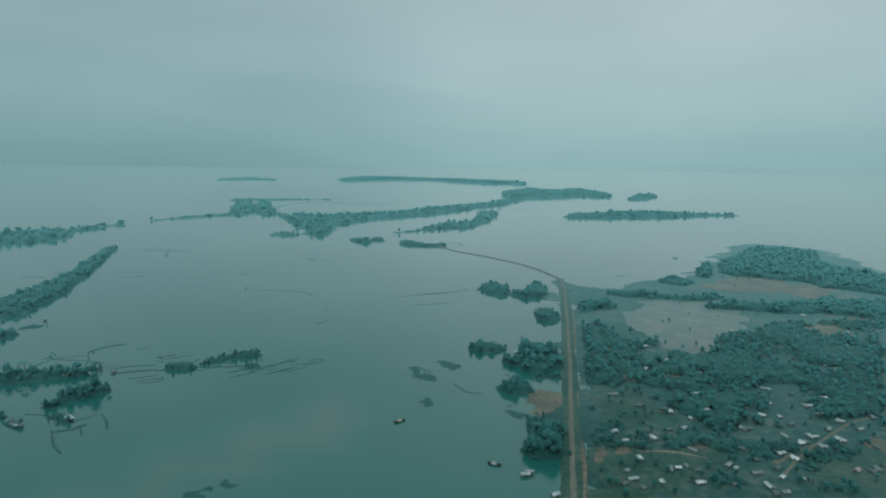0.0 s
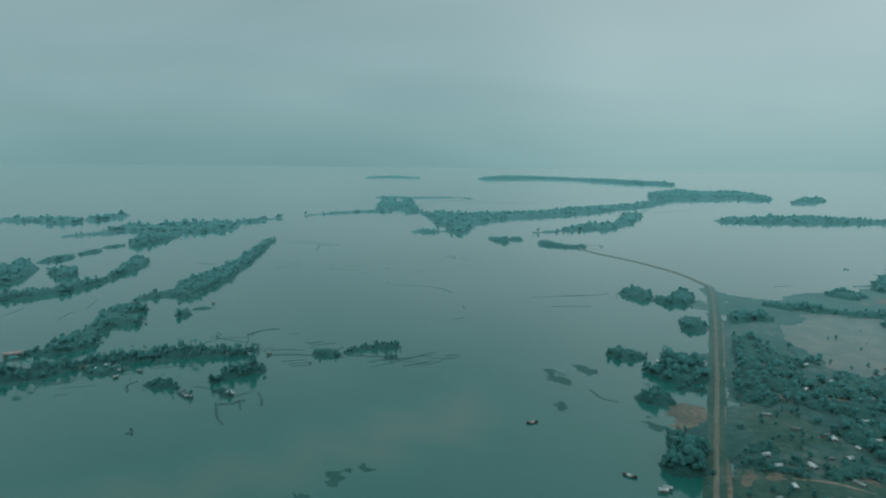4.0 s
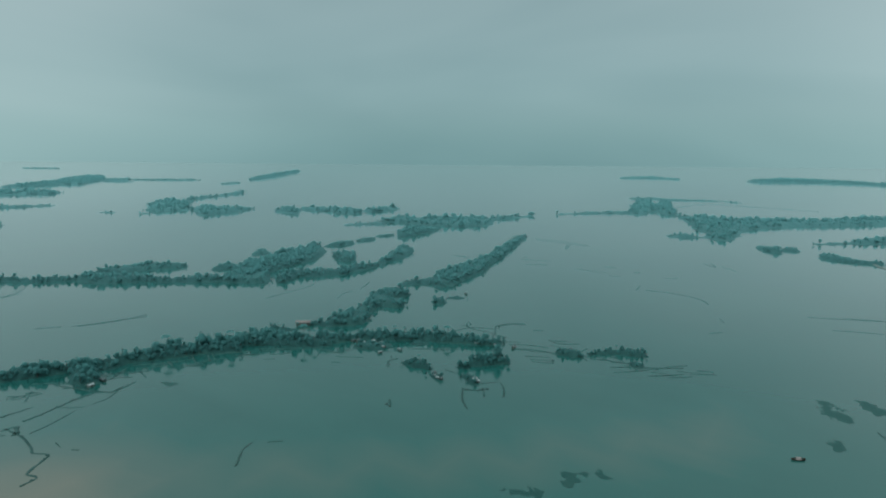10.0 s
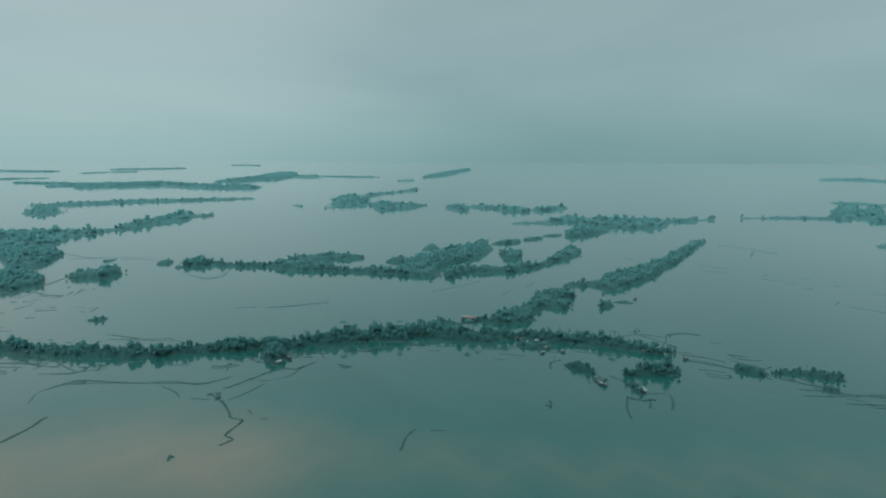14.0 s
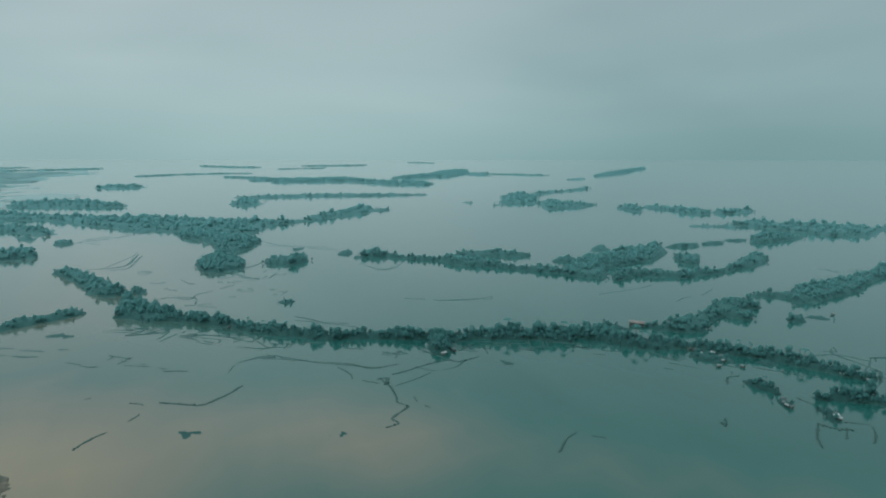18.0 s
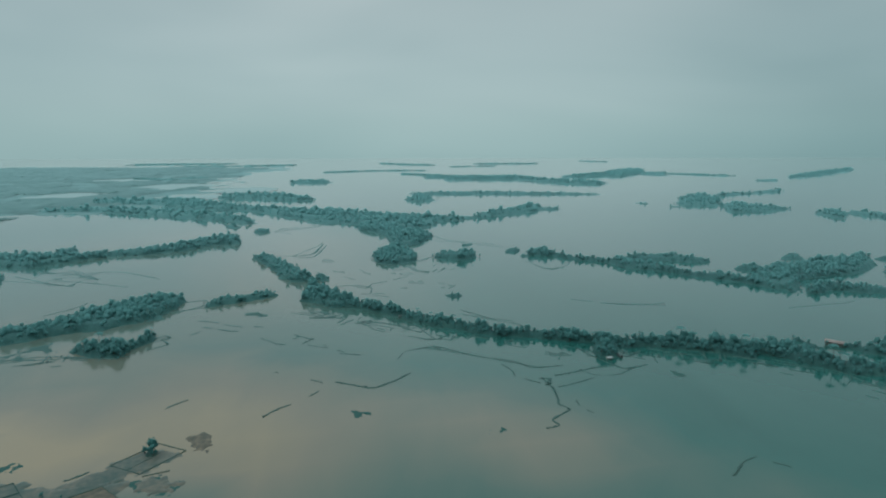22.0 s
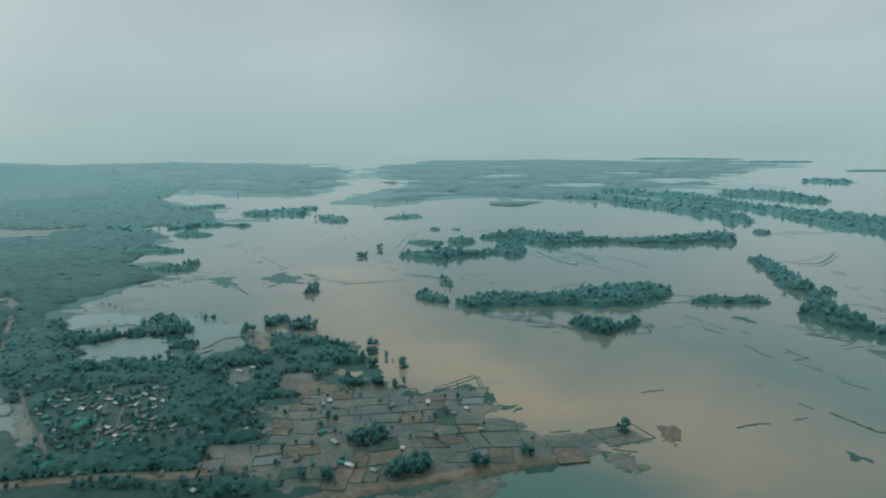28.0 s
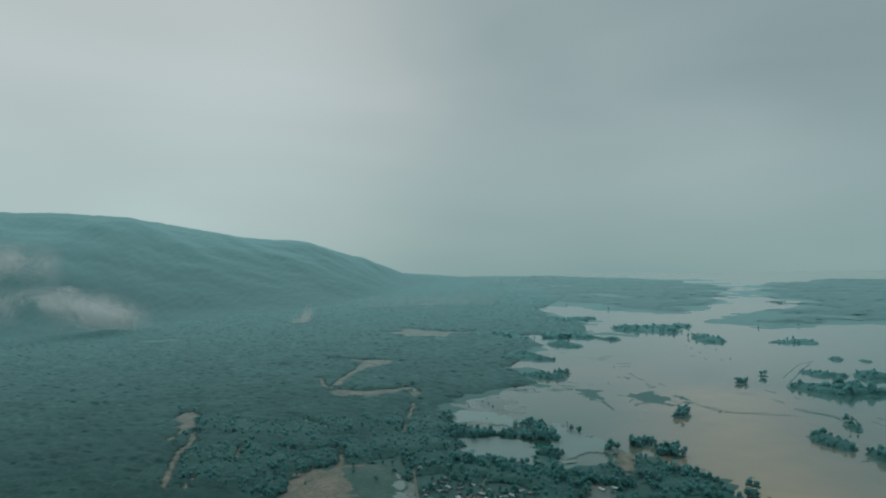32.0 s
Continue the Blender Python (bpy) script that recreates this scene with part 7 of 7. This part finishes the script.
# ---- houses, sheds and boats ----
def gable(length, width, wall, pitch, over):
    """A low house on the ground: the walls with gable ends, the two-sided roof with eaves, a doorway and a window."""
    lx, wy = length / 2, width / 2
    top = wall + pitch
    v = np.array([(x, y, z) for x in (-lx, lx) for y, z in ((-wy, -0.9), (wy, -0.9), (wy, wall), (0, top), (-wy, wall))], float)
    t = [(0, 4, 1), (1, 4, 2), (2, 4, 3), (5, 6, 9), (6, 7, 9), (7, 8, 9), (1, 2, 6), (2, 7, 6), (0, 5, 4), (5, 9, 4)]
    ox, oy = lx + over, wy + over
    drop = pitch * over / wy
    prof = [(-oy, wall - drop), (0, top + 0.06), (oy, wall - drop), (oy, wall - drop - 0.1), (0, top - 0.06), (-oy, wall - drop - 0.1)]
    r = np.array([(x, y, z) for x in (-ox, ox) for y, z in prof])
    rt = []
    for k in range(6):
        j = (k + 1) % 6
        rt += [(k, k + 6, j), (j, k + 6, j + 6)]
    rt += [(0, 1, 4), (0, 4, 5), (1, 2, 3), (1, 3, 4), (6, 10, 7), (6, 11, 10), (7, 9, 8), (7, 10, 9)]
    door = box(-0.4, -wy - 0.05, 0, 0.4, -wy + 0.05, min(1.7, wall - 0.1))
    window = box(lx * 0.45, -wy - 0.04, wall * 0.4, lx * 0.45 + 0.6, -wy + 0.04, wall * 0.75)
    return (v, np.array(t)), (r, np.array(rt)), door, window


def house_model(name, length, width, wall, pitch, roof, label, category="house", group="village houses"):
    ob = tagged(new(name), label, category, group)
    w, r, d, win = gable(length, width, wall, pitch, 0.35)
    part("wall", mesh_of("wall", *w, WALL), ob)
    part("roof", mesh_of("roof", *r, roof), ob)
    part("door", mesh_of("door", *d, DARK), ob, "dark doorway")
    part("window", mesh_of("window", *win, DARK), ob, "dark window opening")
    return ob


HOUSES = [house_model("house", 3.7, 2.0, 1.2, 0.5, TIN, "small village house with a pale tin roof"),
          house_model("house", 4.8, 2.0, 1.2, 0.45, TIN, "long village house with a grey tin roof"),
          house_model("house", 2.8, 1.7, 1.1, 0.4, TIN, "small shed with a weathered tin roof"),
          house_model("house", 4.2, 2.2, 1.2, 0.5, GREEN_TIN, "village house with a green painted tin roof"),
          house_model("house", 3.8, 2.1, 1.2, 0.5, RED_TIN, "village house with a rusty red tin roof")]
HALL = house_model("hall", 11, 5.0, 2.8, 1.4, GREEN_TIN, "long school hall with a bright green tin roof", "building", "")
LONG_HALL = house_model("hall", 13, 4.0, 2.4, 1.2, RED_TIN, "long low building with a pinkish tin roof", "building", "")
taken = set()


def settle(model, x, y, turn, z=0.35):
    """Stands the first copy of a model itself, and copies of it after that."""
    m = pose(x, y, z, 0, 0, turn)
    if model not in taken:
        taken.add(model)
        model.matrix_basis = m
        return model
    return copy_thing(model, m)


def houses(points, kind=None, turn=None):
    for x, y in points:
        k = kind if kind is not None else int(rng.choice([0, 0, 1, 1, 2, 2, 3, 4], p=[0.21, 0.16, 0.2, 0.13, 0.15, 0.12, 0.02, 0.01]))
        settle(HOUSES[k], x, y, turn if turn is not None else float(rng.choice([0, 15, 80, 100, 35])) + float(rng.uniform(-12, 12)))


def hamlet(poly, count, kinds=(0, 1, 2, 2, 3), turn=20.0):
    """Houses scattered over a piece of ground, with room between them."""
    p = np.array(poly, float)
    done = []
    for _ in range(count * 40):
        q = rng.uniform(p.min(0), p.max(0))
        if inside([q], p)[0] and all(np.hypot(*(q - d)) > 5.5 for d in done):
            done.append(q)
            settle(HOUSES[int(rng.choice(kinds))], q[0], q[1], turn + float(rng.choice([0, 90])) + float(rng.normal() * 8))
            if len(done) == count:
                break


def boat(x, y, turn, hood, label):
    """A wooden country boat: a curved hull with raised ends, a plank deck and a hooped hood."""
    ob = tagged(new("boat"), label, "boat", "boats on the flood")
    n, out = 9, []
    for i in range(n):
        u = i / (n - 1) * 2 - 1
        half_w, rise = 0.95 * (1 - abs(u) ** 2.4) + 0.06, 0.55 + 0.75 * u * u
        out.append([(u * 3.4, -half_w, rise), (u * 3.3, -half_w * 0.7, -0.1), (u * 3.3, half_w * 0.7, -0.1), (u * 3.4, half_w, rise)])
    v = np.array(out).reshape(-1, 3)
    t = []
    for i in range(n - 1):
        for j in range(3):
            a, b = i * 4 + j, (i + 1) * 4 + j
            t += [(a, b, a + 1), (a + 1, b, b + 1)]
    part("hull", mesh_of("hull", v, np.array(t), HULL), ob, "dark tarred hull")
    part("deck", mesh_of("deck", *box(-2.2, -0.75, 0.42, 2.2, 0.75, 0.5), WALL), ob, "plank deck")
    hoop = []
    for i in range(2):
        for k in range(7):
            a = math.pi * k / 6
            hoop.append((-1.3 + i * 2.4, -math.cos(a) * 0.85, 0.5 + math.sin(a) * 1.0))
    tt = []
    for k in range(6):
        tt += [(k, k + 1, k + 7), (k + 1, k + 8, k + 7)]
    part("hood", mesh_of("hood", np.array(hoop), np.array(tt), hood), ob, "hooped cover")
    ob.matrix_basis = pose(x, y, 0.0, 0, 0, turn)
    return ob


def tree_model(k):
    ob = tagged(new("tree"), "lone broad-leaved tree with a ragged dark crown", "tree", "lone trees")
    c, s = NEAR[k]
    part("crown", mesh_of("crown", *c, LEAVES), ob)
    part("trunk", mesh_of("trunk", *s, BARK), ob)
    return ob


TREES = [tree_model(k) for k in range(6)]


def lone_trees(poly, count):
    p = np.array(poly, float)
    made = 0
    while made < count:
        q = rng.uniform(p.min(0), p.max(0))
        if inside([q], p)[0]:
            made += 1
            ob = settle(TREES[int(rng.integers(0, 6))], q[0], q[1], float(rng.uniform(0, 360)))
            ob.scale = (Vector((1, 1, 1)) * float(rng.uniform(0.35, 0.75)))


houses(EAST_HOMES[::2], kind=2)
houses(EAST_HOMES[1::2])
houses([(134.0, 356.4), (165.5, 334.9), (165.7, 332.0), (197.5, 325.0), (212.3, 333.8), (211.4, 320.6), (210.3, 323.3), (196.9, 313.1), (176.0, 299.8), (171.5, 305.1), (187.9, 316.8), (209.1, 288.5), (205.8, 286.8), (119.1, 275.2), (149.2, 266.0), (155.2, 358.6), (112.1, 321.1), (93.7, 328.3), (141.9, 429.6), (177.5, 422.7), (275.2, 433.5), (268.6, 426.4), (96.6, 318.1), (139.6, 292.7), (154.3, 267.5), (225.1, 345.2), (248.2, 351.2), (218.0, 366.9)])
houses([(261.2, 526.1), (275.4, 540.5), (277.8, 494.7), (291.8, 487.7), (336.6, 585.1), (344.0, 529.0), (257.3, 494.0), (234.6, 508.7), (200.7, 470.6), (163.6, 449.7), (130.6, 448.6), (237.3, 433.6), (280.4, 453.2), (297.6, 441.3), (276.6, 396.9), (239.6, 396.0), (219.7, 385.8), (206.5, 395.1), (183.8, 384.8), (255.7, 386.7), (221.8, 451.4), (332.2, 481.8), (278.4, 423.3), (107.3, 382.8), (117.9, 365.2), (133.3, 334.1), (146.1, 320.5), (167.0, 314.4), (149.7, 284.7), (134.3, 274.0), (168.3, 279.8), (114.1, 289.4), (89.2, 278.2), (165.2, 358.0), (194.4, 350.7), (219.8, 355.3)])
houses([(42.2, 284.2), (40.0, 281.5), (99.0, 592.5), (98.1, 669.9), (57.8, 466.0), (71.4, 438.2), (47.1, 312.5), (50.9, 263.8), (86.5, 453.7), (82.4, 434.9)], kind=0)
houses([(199.3, 288.3)], kind=4)
LONG = [(-392.2, 367.5)]
settle(LONG_HALL, LONG[0][0], LONG[0][1], 40)
houses([(-354.2, 359.6), (-227.2, 329.2), (-231.1, 331.7), (-208.3, 341.1), (-204.9, 338.4), (-398.7, 201.2), (-407.0, 198.3), (-316.5, 357.6), (-310.0, 358.5), (-306.5, 364.0), (-384.2, 321.5), (-360.3, 341.7), (-324.6, 359.2), (-352.6, 511.2), (-182.4, 434.2)], kind=0)
houses([(-529.6, 64.0), (-505.9, 100.4), (-472.8, 135.7), (-465.6, 188.8), (-422.2, 257.5), (-404.1, 299.6), (-568.4, 36.7), (-292.9, 347.6), (-341.7, 348.4), (-383.2, 443.7), (-375.7, 401.5), (-411.3, 522.6)], kind=2)
HALLS = [(-170.2, -330.7), (-141.1, -302.5)]
settle(HALL, HALLS[0][0], HALLS[0][1], 20)
settle(HALL, HALLS[1][0], HALLS[1][1], 15)
houses([(-169.8, -360.3), (-168.5, -361.2), (-204.9, -342.1), (-178.2, -302.6), (-191.0, -309.5), (-178.6, -353.9), (-180.0, -332.8), (-171.1, -217.1), (-231.6, -216.7)], kind=3)
houses([(-191.1, -351.8)], kind=4)
houses([(-190.9, -346.2), (-244.9, -372.0), (-200.2, -406.1), (-194.3, -389.3), (-181.8, -382.8), (-172.5, -373.8), (-162.6, -339.8), (-143.7, -285.4), (-163.5, -251.5), (-206.6, -320.1), (-210.3, -342.3), (-169.1, -296.1), (-198.2, -268.8), (-213.0, -252.7)], kind=1)
houses([(-187.2, -355.5), (-182.7, -338.4), (-199.9, -256.5), (-201.0, -253.1), (-175.5, -312.8), (-181.8, -263.5), (-176.3, -262.5), (-161.5, -227.0), (-177.4, -235.1), (-210.5, -329.7), (-215.5, -324.1), (-219.5, -320.0), (-178.0, -289.8)], kind=2)
houses([(-213.3, -253.4), (-251.5, -242.0), (-264.9, -240.3), (-259.4, -231.7), (-258.8, -239.9), (-276.9, -204.9), (-290.7, -189.5), (-227.0, -203.8), (-205.0, -207.9), (-212.9, -182.2)], kind=1)
houses([(-226.3, -258.9), (-216.7, -190.1), (-238.3, -170.8), (-280.9, -216.1), (-286.0, -169.6), (-276.2, -147.5), (-251.4, -132.9), (-294.9, -166.5), (-214.6, -170.0), (-295.2, -279.0), (-207.4, -186.9)], kind=2)
houses([(-212.9, -186.9), (-214.5, -245.2)], kind=3)
hamlet(VILLAGE, 40, (0, 1, 1, 2, 2, 3), 12)
VILLAGE_EDGE = [(-255.2, -372.4), (-297.0, -320.9), (-258.1, -271.0), (-222.3, -243.1), (-194.6, -253.4), (-188.6, -275.9)]
hamlet(VILLAGE_EDGE, 14)
lone_trees(VILLAGE, 130)
lone_trees(PLOTS, 32)
lone_trees(EAST_FIELD, 22)
lone_trees(EAST_OPEN, 16)
lone_trees(GREEN_FIELD, 8)
FAR_HAMLET = [(-378, -1014), (-639, -977), (-396, -607), (-303, -643)]
hamlet(FAR_HAMLET, 8)
BOATS = [(-22.7, 340.9), (26.4, 292.2)]
boat(BOATS[0][0], BOATS[0][1], 30, RED_TIN, "wooden country boat with a red-brown hood, afloat")
boat(BOATS[1][0], BOATS[1][1], -20, TIN, "dark wooden boat with a pale cover, moored")
NEAR_YARDS = [(-201.7, -466.5), (-251.8, -367.6), (-295.1, -324.3), (-243.0, -264.7), (-194.6, -253.4), (-167.8, -235.8), (-136.9, -288.8), (-176.6, -413.2)]
hamlet(NEAR_YARDS, 26, (0, 1, 2, 2, 2), 15)
EAST_YARDS = [(124.0, 489.6), (362.0, 513.1), (198.7, 270.3), (71.1, 267.9)]
hamlet(EAST_YARDS, 26, (0, 1, 2, 2, 2), 35)
houses([(-342.5, 352.7), (-313.5, 355.4), (-299.1, 358.3), (-411.6, 282.8), (-400.9, 289.5), (-235.3, 334.7), (-227.5, 329.2), (-207.4, 340.1), (-247.0, 406.9), (-244.2, 416.4), (-219.3, 415.6), (-395.9, 191.9)], kind=0)
houses([(-379.0, 432.0), (-248.2, 345.5), (-343.3, 543.6), (-354.2, 337.4), (-384.4, 306.9), (-415.2, 263.8), (-327.5, 357.1), (-285.3, 361.3), (-232.2, 411.3), (-313.7, 365.6)], kind=2)


# ---- mist that hangs on the hills ----
def mist_material():
    m, n, l = nodes_of("thin_mist")
    geo = n.new("ShaderNodeNewGeometry")
    thick = n.new("ShaderNodeAttribute")
    thick.attribute_name = "thick"
    puff = n.new("ShaderNodeTexNoise")
    puff.inputs["Scale"].default_value, puff.inputs["Detail"].default_value, puff.inputs["Distortion"].default_value = 0.013, 6, 0.8
    l.new(geo.outputs["Position"], puff.inputs["Vector"])
    torn = n.new("ShaderNodeMapRange")
    torn.inputs["From Min"].default_value, torn.inputs["From Max"].default_value = 0.33, 0.68
    l.new(puff.outputs[0], torn.inputs[0])
    cover = n.new("ShaderNodeMath")
    cover.operation = "MULTIPLY"
    l.new(thick.outputs["Fac"], cover.inputs[0])
    l.new(torn.outputs[0], cover.inputs[1])
    drops = n.new("ShaderNodeBsdfDiffuse")
    drops.inputs["Color"].default_value = (0.90, 0.95, 0.95, 1)
    lit = n.new("ShaderNodeBsdfTranslucent")
    lit.inputs["Color"].default_value = (0.90, 0.95, 0.95, 1)
    half_lit = n.new("ShaderNodeMixShader")
    l.new(drops.outputs[0], half_lit.inputs[1])
    l.new(lit.outputs[0], half_lit.inputs[2])
    mix = n.new("ShaderNodeMixShader")
    l.new(cover.outputs[0], mix.inputs[0])
    l.new(n.new("ShaderNodeBsdfTransparent").outputs[0], mix.inputs[1])
    l.new(half_lit.outputs[0], mix.inputs[2])
    l.new(mix.outputs[0], n.new("ShaderNodeOutputMaterial").inputs["Surface"])
    return m


MIST = mist_material()


def wisp(points, h, amount, label="thin white wisp of mist on the hillside"):
    """A bank of mist: three ragged, curved veils one behind the other, thinning out to every edge."""
    p = np.array(points, float)
    ob = tagged(new("mist_wisp"), label, "mist", "mist on the hills", "stuff")
    for layer in range(3):
        u, w_ = np.linspace(0, 1, 25), np.linspace(-1, 1, 9)
        at = np.linspace(0, 1, len(p))
        line = np.stack([np.interp(u, at, p[:, k]) for k in range(3)], 1)
        away = line[:, :2] / np.linalg.norm(line[:, :2], axis=1)[:, None]
        v, f = [], []
        for i in range(25):
            for j in range(9):
                bulge = 40 * layer + 25 * (1 - w_[j] ** 2) + 10 * math.sin(7 * u[i] + layer)
                v.append((line[i, 0] + away[i, 0] * bulge, line[i, 1] + away[i, 1] * bulge, line[i, 2] + w_[j] * h * 0.5 * (0.75 + 0.35 * math.sin(5 * u[i] + 2 * layer))))
                f.append(math.sin(math.pi * u[i]) ** 1.2 * (1 - w_[j] ** 2) ** 1.5 * amount)
        a = (np.arange(24)[:, None] * 9 + np.arange(8)[None]).ravel()
        t = np.concatenate([np.stack([a, a + 1, a + 9], 1), np.stack([a + 1, a + 10, a + 9], 1)])
        me = mesh_of("veil", np.array(v), t, MIST)
        me.attributes.new("thick", "FLOAT", "POINT").data.foreach_set("value", np.array(f, np.float32))
        part("veil", me, ob)
    return ob


wisp([(233, -1431, 64), (165, -1441, 65), (92, -1447, 58), (14, -1450, 38), (-69, -1448, 7)], h=95, amount=1.8)
wisp([(-289, -1472, -47), (-338, -1462, -30), (-374, -1453, 0), (-394, -1447, 16)], h=75, amount=1.6)
wisp([(273, -1678, 145), (193, -1689, 146), (107, -1697, 132)], h=120, amount=1.0)
wisp([(135, -1695, 84), (107, -1697, 85), (74, -1698, 79)], h=26, amount=0.9)
wisp([(15, -1100, -48), (-8, -1100, -55), (-23, -1100, -67)], h=26, amount=0.2)
wisp([(-137, -1192, -66), (-183, -1186, -80), (-231, -1178, -98)], h=40, amount=0.14)
wisp([(-505, -1832, -49), (-721, -1758, -23), (-872, -1688, 0), (-1015, -1606, 6)], h=150, amount=0.35)
wisp([(72, -696, -33), (27, -699, -38), (-22, -700, -60)], h=40, amount=0.10)

# scattered shrubs on the open patches
for field, count in ((MEADOWS, 14), (SANDBAR, 10), (PLOTS, 36), (SHORE_FIELD, 10)):
    p = np.array(field, float)
    spots = rng.uniform(p.min(0), p.max(0), (count * 4, 2))
    spots = spots[inside(spots, p)][:count]
    (cv, ct), (sv, st) = forest(np.column_stack([spots, np.full(len(spots), 0.5)]), 1, 0.42, 0.5)
    ob = tagged(new("shrubs"), "scattered low shrubs on open ground", "shrubs", kind="stuff")
    part("crowns", mesh_of("crowns", cv, ct, LEAVES), ob)
    part("stems", mesh_of("stems", sv, st, BARK), ob)
